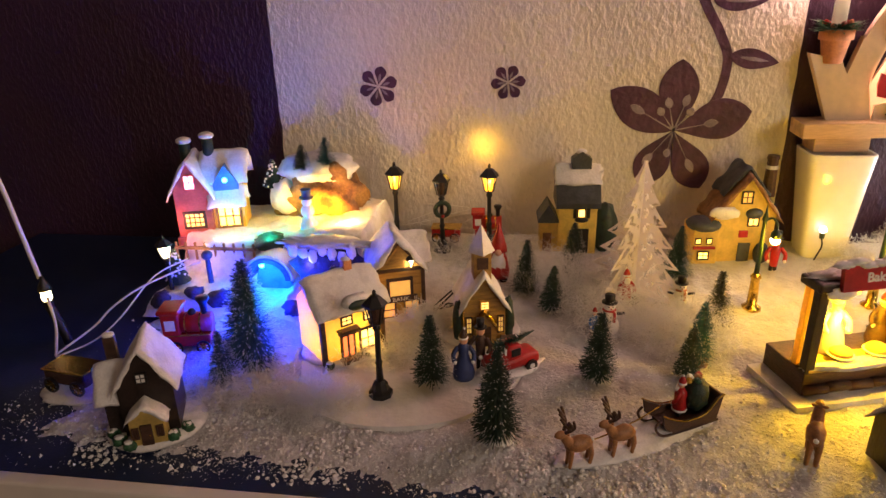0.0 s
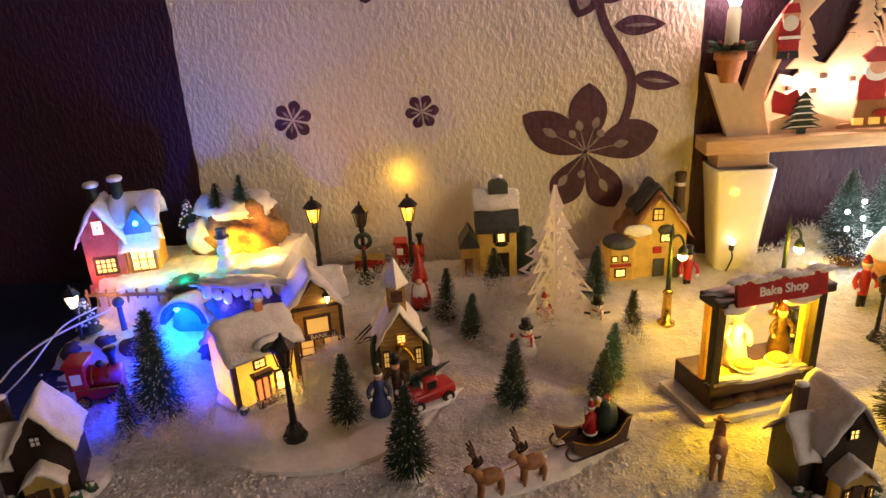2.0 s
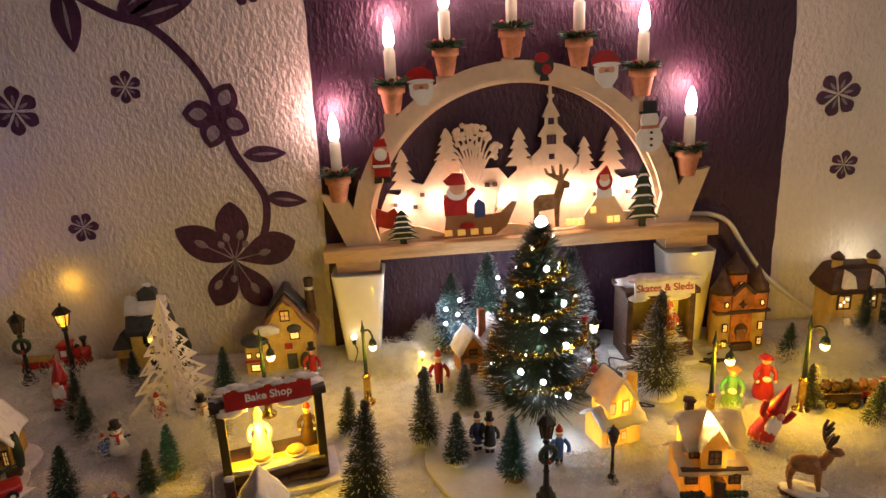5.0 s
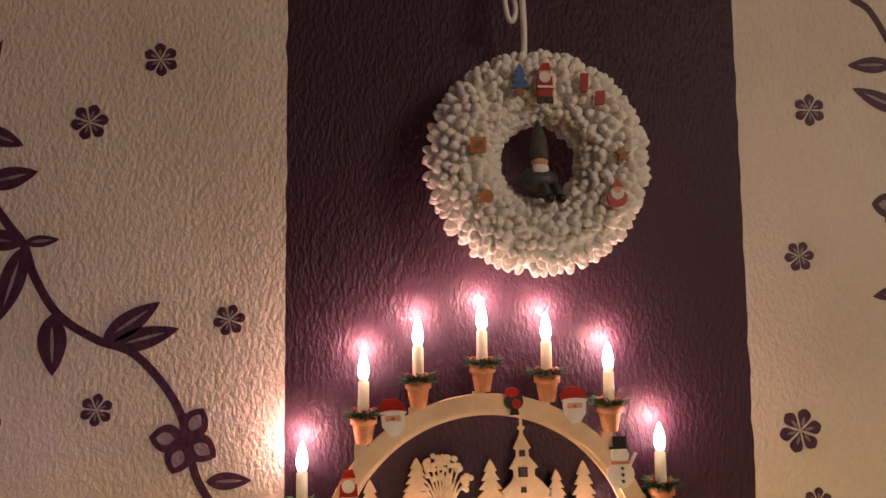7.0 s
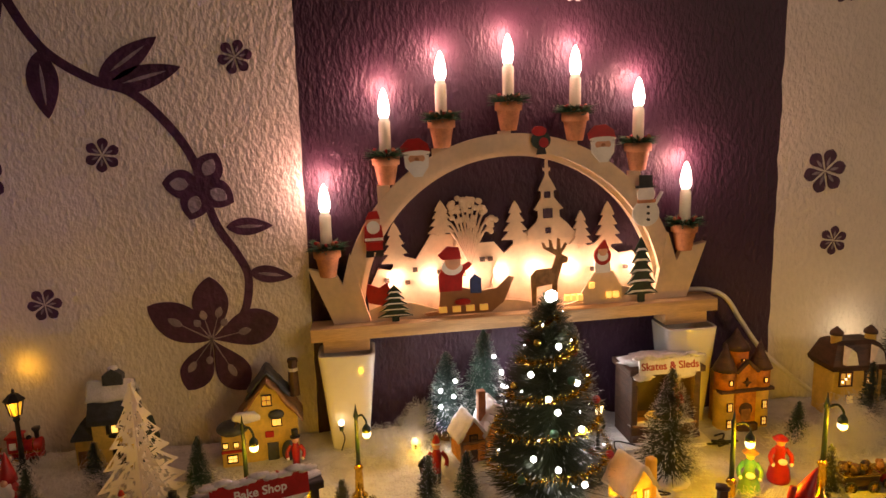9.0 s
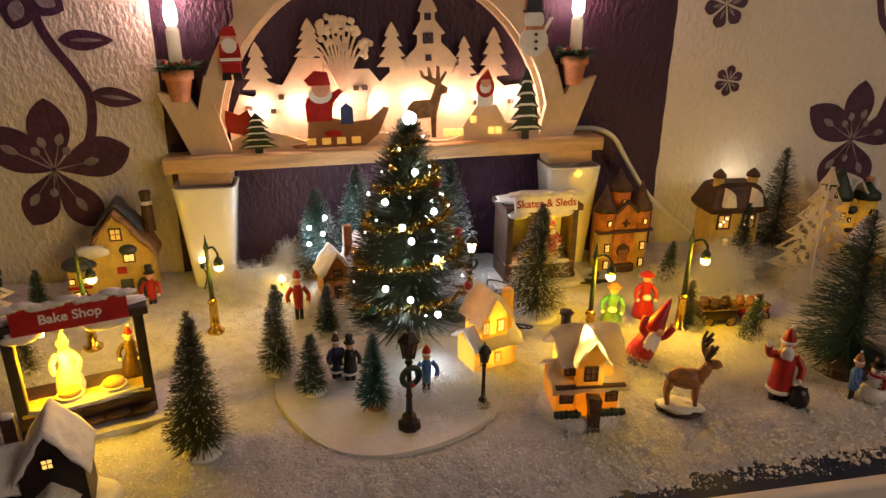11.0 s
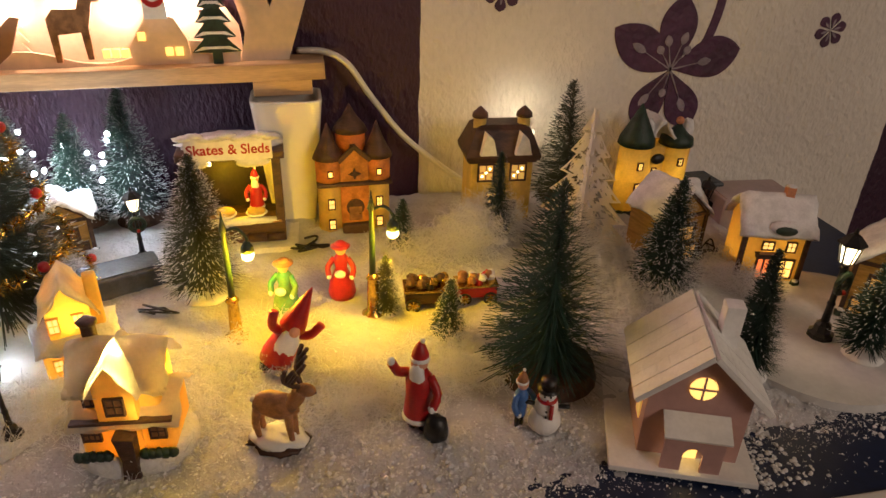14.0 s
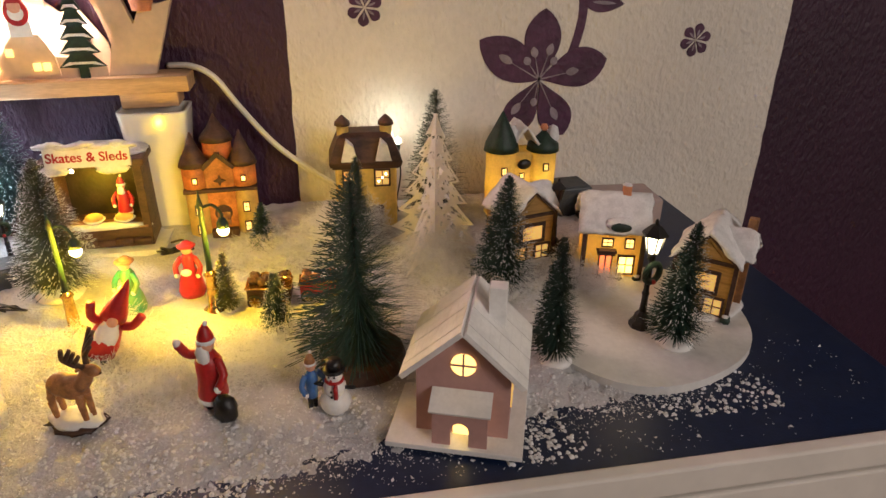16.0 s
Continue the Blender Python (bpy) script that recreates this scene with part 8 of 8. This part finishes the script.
def wagon(x, y, z, turn, mat, label, load=None, cabin=False, s=1.0):
    ob = thing("train_wagon", label, "model train", x, y, z, turn, group="model train")
    ob.matrix_basis = pose(x, y, z, 0, 0, turn) @ Matrix.Scale(s, 4)
    part("body", boxed(-0.017, 0.017, -0.009, 0.009, 0.006, 0.016, 0.001), mat, ob)
    part("rim", boxed(-0.018, 0.018, -0.010, 0.010, 0.0162, 0.0178, 0.0005), GOLD, ob)
    for a in (-0.011, 0.011):
        for q in (-1, 1):
            b = bmesh.new()
            for k in range(8):
                c = 2 * math.pi * k / 8
                box(b, -0.0004, 0.0004, -0.0005, 0.0005, 0, 0.0050, m=pose(0, 0, 0, 0, math.degrees(c), 0))
            w = part("wheel", b, GOLD, ob)
            w.matrix_basis = pose(a, q * 0.0105, 0.0058)
            ringp = arc(0, 0, 0.0058, 0.0058, 0, 360, 20)[:-1]
            bb = bmesh.new()
            o = [bb.verts.new((p, -0.0008, r)) for p, r in ringp]
            i = [bb.verts.new((p * 0.78, -0.0008, r * 0.78)) for p, r in ringp]
            o2 = [bb.verts.new((p, 0.0008, r)) for p, r in ringp]
            i2 = [bb.verts.new((p * 0.78, 0.0008, r * 0.78)) for p, r in ringp]
            for k in range(20):
                j = (k + 1) % 20
                bb.faces.new((o[k], o[j], i[j], i[k]))
                bb.faces.new((o2[j], o2[k], i2[k], i2[j]))
                bb.faces.new((o[j], o[k], o2[k], o2[j]))
                bb.faces.new((i[k], i[j], i2[j], i2[k]))
            part("tyre", bb, BLACK, w)
    if load:
        rng = random.Random(2)
        for k in range(14):
            part("load", lump(bmesh.new(), rng.uniform(-.013, .013), rng.uniform(-.006, .006), 0.019 + rng.uniform(0, .004), 0.0042, 0.004, 0.0036, 0.4, 8, k), load[k % len(load)], ob)
    if cabin:
        part("boiler", cone(bmesh.new(), 0, 0, -0.014, 0.012, 0.0085, 0.0085, 18, m=pose(0.006, 0, 0.024, 0, 90, 0)), mat, ob, smooth=True)
        part("cab", boxed(-0.020, -0.006, -0.010, 0.010, 0.016, 0.036, 0.001), mat, ob)
        part("cab_window", boxed(-0.017, -0.009, -0.0106, -0.0098, 0.022, 0.031), WHITEPAINT, ob)
        part("cab_roof", boxed(-0.022, -0.004, -0.012, 0.012, 0.036, 0.040, 0.0015), RED, ob)
        part("funnel", lathe(bmesh.new(), [(0.0025, 0.031), (0.003, 0.040), (0.0055, 0.045), (0.005, 0.047)], 0.013, 0, 12), BLACK, ob, smooth=True)
        part("dome", ball(bmesh.new(), 0.003, 0, 0.033, 0.0035, n=10), BLACK, ob, smooth=True)
        for a in (-0.002, 0.010):
            part("boiler_band", cone(bmesh.new(), 0, 0, -0.0006, 0.0006, 0.0088, 0.0088, 18, m=pose(a, 0, 0.024, 0, 90, 0)), GOLD, ob)
    return ob


wagon(-0.122, 0.446, 0.004, 12, RED, "red model locomotive with gold bands and black funnel", None, True, 1.12)
wagon(0.085, 0.690, 0.024, 0, RED, "low red train wagon by the wall")
wagon(0.135, 0.692, 0.026, 4, RED, "red train cab wagon by the wall", None, True, 0.9)
wagon(1.058, 0.522, 0.004, -4, BROWN, "brown train wagon heaped with dark and gold coal", (BLACK, BROWN, GOLD), False, 1.15)
wagon(1.103, 0.526, 0.004, -2, RED, "red train wagon filled with wrapped parcels", (RED, FAWN, WHITEPAINT), False, 1.05)
wagon(-0.190, 0.372, 0.006, -8, BROWN, "dark wooden bench-like cart on a snowy foot", None, False, 1.2)
tagged(part("cart_foot", lump(bmesh.new(), -0.190, 0.366, 0.002, 0.030, 0.016, 0.0042, 0.3, 20), SNOW_PAINT, None, smooth=True), "small snowy foot under the dark cart", "model base")


# ---- figures of the candle arch ----
def ply_figure(name, label, x, z, shapes, y=0.6905):
    ob = thing(name, label, "arch figure", x, y, z, group="painted plywood figures")
    ob.matrix_basis = pose(x, y, z, 0, TILT, 0)
    for k, (nm, pts, mt) in enumerate(shapes):
        part(nm, plate(bmesh.new(), pts, -0.0012 - 0.0005 * k, 0.0014 - 0.0001 * k), mt, ob)
    return ob


def disc(cx, cz, rx, rz=None, n=18):
    return [(cx + rx * math.cos(2 * math.pi * i / n), cz + (rz or rx) * math.sin(2 * math.pi * i / n)) for i in range(n)]


def bearded(s=1.0):
    return [("cap", [(-0.017 * s, 0.006 * s), (0.017 * s, 0.006 * s), (0.014 * s, 0.017 * s), (0.004 * s, 0.024 * s), (-0.010 * s, 0.023 * s), (-0.019 * s, 0.014 * s)], RED),
            ("beard", [(-0.015 * s, 0.004 * s), (0.015 * s, 0.004 * s), (0.014 * s, -0.010 * s), (0.006 * s, -0.022 * s), (-0.004 * s, -0.022 * s), (-0.014 * s, -0.010 * s)], WHITEPAINT),
            ("face", disc(0, 0.000, 0.010 * s, 0.006 * s), SKIN), ("cap_trim", disc(0, 0.0065 * s, 0.017 * s, 0.0030 * s), WHITEPAINT), ("nose", disc(0, -0.001 * s, 0.0025 * s), TERRA), ("moustache", disc(0, -0.0055 * s, 0.009 * s, 0.0028 * s), WHITEPAINT)]


ply_figure("plywood_figure", "painted bearded face with a red cap on the arch", 0.6071, 0.3664, bearded(), 0.7085)
ply_figure("plywood_figure", "painted bearded face with a red cap on the arch", 0.8366, 0.3766, bearded(), 0.7085)
coat = [("coat", [(-0.012, -0.012), (0.012, -0.012), (0.010, 0.008), (-0.010, 0.008)], RED), ("head", disc(0, 0.013, 0.0085), SKIN), ("beard", disc(0, 0.006, 0.008, 0.008), WHITEPAINT),
        ("cap", [(-0.009, 0.016), (0.009, 0.016), (0.006, 0.026), (-0.004, 0.025)], RED), ("trousers", [(-0.010, -0.024), (0.010, -0.024), (0.010, -0.012), (-0.010, -0.012)], RED),
        ("boots", [(-0.011, -0.030), (-0.001, -0.030), (-0.001, -0.024), (0.001, -0.024), (0.001, -0.030), (0.011, -0.030), (0.010, -0.022), (-0.010, -0.022)], BLACK), ("belt", [(-0.011, -0.010), (0.011, -0.010), (0.011, -0.007), (-0.011, -0.007)], WHITEPAINT)]
ply_figure("plywood_figure", "painted red-coated plywood figure on the arch", 0.552, 0.2797, coat, 0.7085)
ply_figure("plywood_bird", "painted green and red plywood bird on the arch", 0.7591, 0.3838, [("body", disc(0, 0, 0.012, 0.011), DARKGREEN), ("cap", disc(-0.002, 0.011, 0.009, 0.006), RED), ("belly", disc(0.003, -0.003, 0.006), RED), ("foot", [(-0.006, -0.017), (0.006, -0.017), (0.004, -0.009), (-0.004, -0.009)], BLACK)], 0.7085)
ply_figure("plywood_snowman", "painted white plywood snowman with black hat on the arch", 0.8937, 0.3032, [("body", disc(0, -0.014, 0.0175, 0.017), WHITEPAINT), ("head", disc(0, 0.010, 0.0115), WHITEPAINT), ("hat", [(-0.013, 0.018), (0.013, 0.018), (0.013, 0.021), (0.008, 0.021), (0.008, 0.034), (-0.008, 0.034), (-0.008, 0.021), (-0.013, 0.021)], BLACK),
           ("scarf", [(-0.011, -0.001), (0.012, -0.001), (0.012, 0.003), (-0.011, 0.003)], TERRA), ("broom_arm", [(0.013, -0.004), (0.022, 0.012), (0.019, 0.013), (0.011, -0.001)], WHITEPAINT)] + [("button", disc(0.002, -0.006 - 0.008 * k, 0.0018, n=8), BLACK) for k in range(3)], 0.7085)
sl = [("sleigh_side", [(-0.050, 0.000), (0.030, 0.000), (0.046, 0.012), (0.060, 0.042), (0.053, 0.044), (0.038, 0.030), (0.016, 0.028), (-0.016, 0.036), (-0.032, 0.036), (-0.036, 0.006), (-0.054, 0.004)], PLY_BROWN),
      ("coat", [(-0.034, 0.030), (-0.006, 0.030), (-0.004, 0.050), (0.008, 0.062), (0.004, 0.066), (-0.010, 0.058), (-0.028, 0.060), (-0.035, 0.050)], RED), ("beard", disc(-0.017, 0.060, 0.013, 0.010), WHITEPAINT), ("head", disc(-0.016, 0.067, 0.010), SKIN),
      ("cap", [(-0.029, 0.070), (-0.005, 0.070), (-0.008, 0.084), (-0.022, 0.086), (-0.034, 0.076)], RED), ("parcel", [(0.004, 0.026), (0.018, 0.026), (0.018, 0.044), (0.010, 0.050), (0.004, 0.044)], BLUEPAINT), ("bow", disc(-0.006, 0.016, 0.010, 0.004), RED)]
# Emissive plates imitate the arch's backlight showing through cut slots.
sl += [("glowing_slot", [(-0.036 + 0.017 * k, 0.004), (-0.026 + 0.017 * k, 0.004), (-0.026 + 0.017 * k, 0.011), (-0.036 + 0.017 * k, 0.011)], G_WIN_DIM) for k in range(4)]
ply_figure("plywood_sleigh", "painted plywood sleigh with a red-coated rider", 0.6642, AZ + TILT_RISE * (0.6642 - AX) + 0.003, sl, 0.7035)
dr = [("deer_body", [(-0.020, 0.000), (-0.015, 0.000), (-0.014, 0.024), (0.006, 0.026), (0.007, 0.002), (0.012, 0.002), (0.013, 0.030), (0.020, 0.052), (0.026, 0.052), (0.027, 0.059), (0.019, 0.064), (0.012, 0.062), (0.006, 0.046), (-0.014, 0.046), (-0.021, 0.038)], MIDBROWN),
      ("antler", [(0.012, 0.062), (-0.004, 0.072), (-0.006, 0.080), (-0.003, 0.079), (0.000, 0.073), (0.004, 0.073), (0.003, 0.083), (0.006, 0.082), (0.009, 0.071), (0.013, 0.070), (0.014, 0.084), (0.017, 0.083), (0.018, 0.069), (0.024, 0.078), (0.026, 0.076), (0.018, 0.063)], MIDBROWN)]
ply_figure("plywood_deer", "brown plywood deer with branching antlers", 0.7662, AZ + TILT_RISE * (0.7662 - AX) + 0.006, dr, 0.7035)
hs = [("house", [(-0.026, 0.000), (0.026, 0.000), (0.024, 0.020), (0.014, 0.040), (-0.010, 0.040), (-0.028, 0.014)], ARCH_WOOD), ("chimney", [(-0.010, 0.038), (0.010, 0.038), (0.010, 0.052), (-0.010, 0.052)], WHITEPAINT), ("rider", disc(0, 0.060, 0.011, 0.012), RED), ("beard", disc(0, 0.060, 0.007, 0.007), WHITEPAINT), ("head", disc(0, 0.066, 0.006), SKIN), ("cap", [(-0.008, 0.069), (0.008, 0.069), (0.003, 0.080)], RED)]
# Window plates emit, standing in for backlight through cut-outs.
hs += [("lit_window", [(a, b), (a + 0.006, b), (a + 0.006, b + 0.007), (a, b + 0.007)], G_WIN) for a, b in ((-0.018, 0.020), (0.004, 0.006), (0.013, 0.006), (-0.050, 0.006), (-0.042, 0.006), (-0.034, 0.006))]
ply_figure("plywood_house", "plywood house with a red-capped figure in its chimney", 0.8376, AZ + TILT_RISE * (0.8376 - AX) + 0.004, hs, 0.7035)


def ply_fir(x, h, w, label):
    sh = [("fir_shape", fir_shape(0, 0, h, w, 5), DARKGREEN)]
    for k in range(5):
        zc = h * (0.14 + 0.16 * k)
        ww = w * 0.46 * (1 - 0.16 * k)
        sh.append(("painted_snow", [(-ww, zc), (-ww * 0.6, zc + h * 0.05), (ww * 0.6, zc + h * 0.05), (ww, zc), (ww * 0.4, zc + h * 0.022), (-ww * 0.4, zc + h * 0.022)], WHITEPAINT))
    ply_figure("plywood_fir", label, x, AZ + TILT_RISE * (x - AX) + 0.001, sh, 0.7000)


ply_fir(0.887, 0.084, 0.044, "dark green plywood fir with painted snow")
ply_fir(0.5745, 0.046, 0.044, "small dark green plywood fir with painted snow")
ply_figure("plywood_elf", "small dark red plywood sack figure", 0.5561, AZ + TILT_RISE * (0.5561 - AX) + 0.030, [("sack", [(-0.014, -0.004), (0.008, -0.010), (0.014, 0.010), (0.010, 0.020), (0.000, 0.014), (-0.014, 0.020), (-0.016, 0.008)], RED)], 0.7025)


# ---- charms of the wreath ----
def charm(name, label, x, z, shapes):
    ob = thing(name, label, "wreath charm", x, 0.618, z, group="wreath charms")
    for k, (nm, pts, mt) in enumerate(shapes):
        part(nm, plate(bmesh.new(), pts, -0.002 - 0.0006 * k, 0.003 - 0.0002 * k), mt, ob)


mini = [(a, [(p * 0.85, q * 0.85) for p, q in b], c) for a, b, c in coat]
charm("charm_figure", "tiny red-coated figure charm on the yarn wreath", 0.787, 0.766, mini)
charm("charm_figure", "tiny red-coated figure charm low on the wreath", 0.870, 0.632, [("body", disc(0, -0.004, 0.012, 0.011), RED), ("beard", disc(0, 0.002, 0.008), WHITEPAINT), ("head", disc(0, 0.007, 0.005), SKIN), ("cap", [(-0.007, 0.009), (0.007, 0.009), (0, 0.018)], RED)])
charm("charm_fir", "tiny teal fir charm on the yarn wreath", 0.757, 0.766, [("fir", fir_shape(0, -0.012, 0.034, 0.022, 4), SKYBLUE), ("tub", [(-0.005, -0.016), (0.005, -0.016), (0.006, -0.009), (-0.006, -0.009)], MIDBROWN)])
charm("charm_biscuit", "tiny square biscuit charm with white icing", 0.707, 0.690, [("biscuit", [(-0.009, -0.009), (0.009, -0.009), (0.009, 0.009), (-0.009, 0.009)], TERRA), ("icing", [(-0.005, -0.005), (0.005, -0.005), (0.005, 0.005), (-0.005, 0.005)], FAWN)])
charm("charm_biscuit", "tiny round biscuit charm on the wreath", 0.716, 0.630, [("biscuit", disc(0, 0, 0.008), TERRA)])
charm("charm_star", "tiny orange star charm on the wreath", 0.879, 0.680, [("star", [((0.010 if k % 2 == 0 else 0.0045) * math.sin(k * math.pi / 5), (0.010 if k % 2 == 0 else 0.0045) * math.cos(k * math.pi / 5)) for k in range(10)], FAWN)])
charm("charm_stocking", "tiny red stocking charm on the wreath", 0.835, 0.765, [("stocking", [(-0.005, -0.010), (0.003, -0.010), (0.005, 0.012), (-0.004, 0.012)], RED)])
charm("charm_stocking", "tiny red mitten charm on the wreath", 0.853, 0.748, [("mitten", [(-0.006, -0.008), (0.005, -0.008), (0.006, 0.008), (-0.004, 0.008)], RED)])


def wreath_gnome():
    b = bmesh.new()

    def put(fn, slot, *a, **q):
        before = set(b.faces)
        fn(b, *a, **q)
        for f in b.faces:
            if f not in before:
                f.material_index = slot
    put(lump, 0, -0.002, 0, -0.012, 0.024, 0.014, 0.016, 0.2, 18)
    put(lathe, 1, [(0.012, 0.012), (0.0115, 0.020), (0.010, 0.036), (0.006, 0.050), (0.001, 0.062)], 0, 0, 16)
    put(ball, 2, 0, -0.004, 0.010, 0.0105, 0.009, 0.007)
    put(lump, 3, 0, -0.007, 0.001, 0.0105, 0.006, 0.008, 0.2, 12)
    for q in (0.004, 0.018):
        put(tube, 0, [(q - 0.004, -0.006, -0.016), (q, -0.014, -0.024), (q + 0.002, -0.016, -0.032)], 0.005, 8, 3)
        put(ball, 4, q + 0.003, -0.018, -0.036, 0.0065, 0.008, 0.006, 10)
    ob = part("gnome_figurine", b, (GREY, material("grey_felt", (0.10, 0.10, 0.10), 0.95, grain=90, vary=0.3, bump=0.0006), SKIN, WOOL, BLACK), None, smooth=True)
    ob.matrix_basis = pose(0.783, 0.640, 0.664)
    return tagged(ob, "grey felt gnome figurine sitting inside the yarn wreath", "figurine", group="painted figurines")


wreath_gnome()


# ---- battery boxes and leads ----
def battery_box(x, y, z, turn, mat, label, w=0.066, d=0.036, h=0.020):
    ob = thing("battery_box", label, "battery box", x, y, z, turn, group="battery boxes")
    part("case", box(bmesh.new(), -w / 2, w / 2, -d / 2, d / 2, 0, h, 0.002), mat, ob, smooth=False)
    part("lid", box(bmesh.new(), -w / 2 + 0.003, w / 2 - 0.003, -d / 2 + 0.003, d / 2 - 0.003, h - 0.0005, h + 0.0012, 0.0005), mat, ob)
    part("switch", boxed(-w / 2 - 0.0012, -w / 2 + 0.0005, -0.006, 0.006, h * 0.3, h * 0.7), BLACK, ob)
    return ob


battery_box(0.795, 0.588, 0.006, 24, GREY, "dark grey battery box half buried in the snow")
battery_box(1.385, 0.672, 0.002, 4, GREY, "dark blue-grey battery box by the wall", 0.07, 0.04, 0.045)
battery_box(1.448, 0.645, 0.002, -3, material("pale_grey_rose_card", (0.42, 0.34, 0.32), 0.7, grain=30, vary=0.1), "pale greyish pink card box behind the lit shop", 0.090, 0.055, 0.040)


def tangle(label, x, y, z, spread, n, seed, r=0.0009, mat=None):
    rng = random.Random(seed)
    pts = [(x, y, z)]
    for k in range(n):
        pts.append((x + rng.uniform(-1, 1) * spread, y + rng.uniform(-1, 1) * spread * 0.6, z + abs(rng.gauss(0, 1)) * spread * 0.35))
    cable("wire_tangle", label, pts, r, mat or BLACK)


tangle("tangled black string-light wires in the snow", 0.830, 0.535, 0.008, 0.020, 9, 1)
tangle("black string-light wires trailing across the board", 0.100, 0.520, 0.016, 0.030, 8, 2)
tangle("black wires knotted beside the skate stall", 0.957, 0.620, 0.014, 0.020, 12, 3, 0.0012)
tangle("black wires hanging beside the lit shop", 1.345, 0.560, 0.014, 0.016, 10, 4)
tangle("thin black wires by the wall behind the shop", 1.450, 0.640, 0.012, 0.030, 9, 5, 0.0008)
tangle("thin clear wire running behind the lamps", 0.085, 0.705, 0.030, 0.060, 8, 6, 0.0006, CABLE_WHITE)
tangle("black wires trailing beside the fir trees", 0.860, 0.630, 0.012, 0.035, 8, 7, 0.0009)
cable("lamp_wire", "thin pale wires leading to the landscape", [(-0.248, 0.420, 0.003), (-0.228, 0.455, 0.016), (-0.215, 0.470, 0.030), (-0.190, 0.490, 0.045), (-0.150, 0.53, 0.055)], 0.0011, CABLE_WHITE)
cable("lamp_wire", "thin pale wire looping past the street lamp", [(-0.245, 0.418, 0.003), (-0.224, 0.445, 0.006), (-0.205, 0.465, 0.022), (-0.185, 0.500, 0.050), (-0.16, 0.525, 0.06)], 0.0009, CABLE_WHITE)
hung = cable("power_cable", "white cable with a round plug hanging beside the landscape", [(-0.318, 0.470, 0.225), (-0.296, 0.465, 0.160), (-0.281, 0.458, 0.106), (-0.268, 0.450, 0.068)], 0.0022, CABLE_WHITE)
plug = part("plug", lathe(bmesh.new(), [(0.012, -0.010), (0.024, -0.008), (0.028, -0.002), (0.028, 0.006), (0.024, 0.011), (0.014, 0.013)], n=28), CABLE_WHITE, hung, "round white plastic plug", smooth=True)
plug.matrix_basis = pose(-0.352, 0.470, 0.109, 90, 0, 24)
part("plug_lead", tube(bmesh.new(), [(-0.348, 0.470, 0.134), (-0.340, 0.470, 0.165), (-0.326, 0.470, 0.200), (-0.318, 0.470, 0.224)], 0.0022, 8, 5), CABLE_WHITE, hung, smooth=True)
cable("power_cable", "thin white lead trailing down to the sideboard", [(-0.262, 0.446, 0.050), (-0.252, 0.436, 0.028), (-0.250, 0.428, 0.010), (-0.246, 0.420, 0.003)], 0.0014, CABLE_WHITE)


def hanging_lantern(x, y, z):
    ob = thing("string_lantern", "small black lantern with a yellow bulb on a cable", "lantern", x, y, z)
    part("bulb", lathe(bmesh.new(), [(0.003, 0), (0.0048, 0.004), (0.0045, 0.010), (0.002, 0.013)], n=12), G_BULB, ob, "glowing yellow bulb", smooth=True)
    part("cap", lathe(bmesh.new(), [(0.0065, 0.012), (0.006, 0.015), (0.0025, 0.021), (0.002, 0.026)], n=12), BLACK, ob, smooth=True)
    part("socket", cone(bmesh.new(), 0, 0, -0.006, 0.001, 0.0045, 0.005, 12), BLACK, ob)
    part("stake", tube(bmesh.new(), [(0, 0, -0.005), (0.006, 0, -0.022), (0.013, -0.002, -z + 0.0005)], 0.0045, 8), BLACK, ob, smooth=True)
    lamp("lantern_light", "POINT", (x, y - 0.01, z + 0.006), 0.004, YELLOW, 0.003)


hanging_lantern(-0.266, 0.450, 0.044)

figurine("figurine", "plain white baker figurine standing in the lit stall", 0.430, 0.447, 0.033, 0.052, 10, WHITEPAINT, WHITEPAINT, "dress")
figurine("figurine", "small figurine in a red cap beside the bake stall", 0.474, 0.466, 0.033, 0.044, 0, BROWN, RED, "dress")
figurine("figurine", "red-coated bearded figurine behind the skate stall counter", 0.912, 0.652, 0.041, 0.046, 0, RED, RED, "coat", "", True)
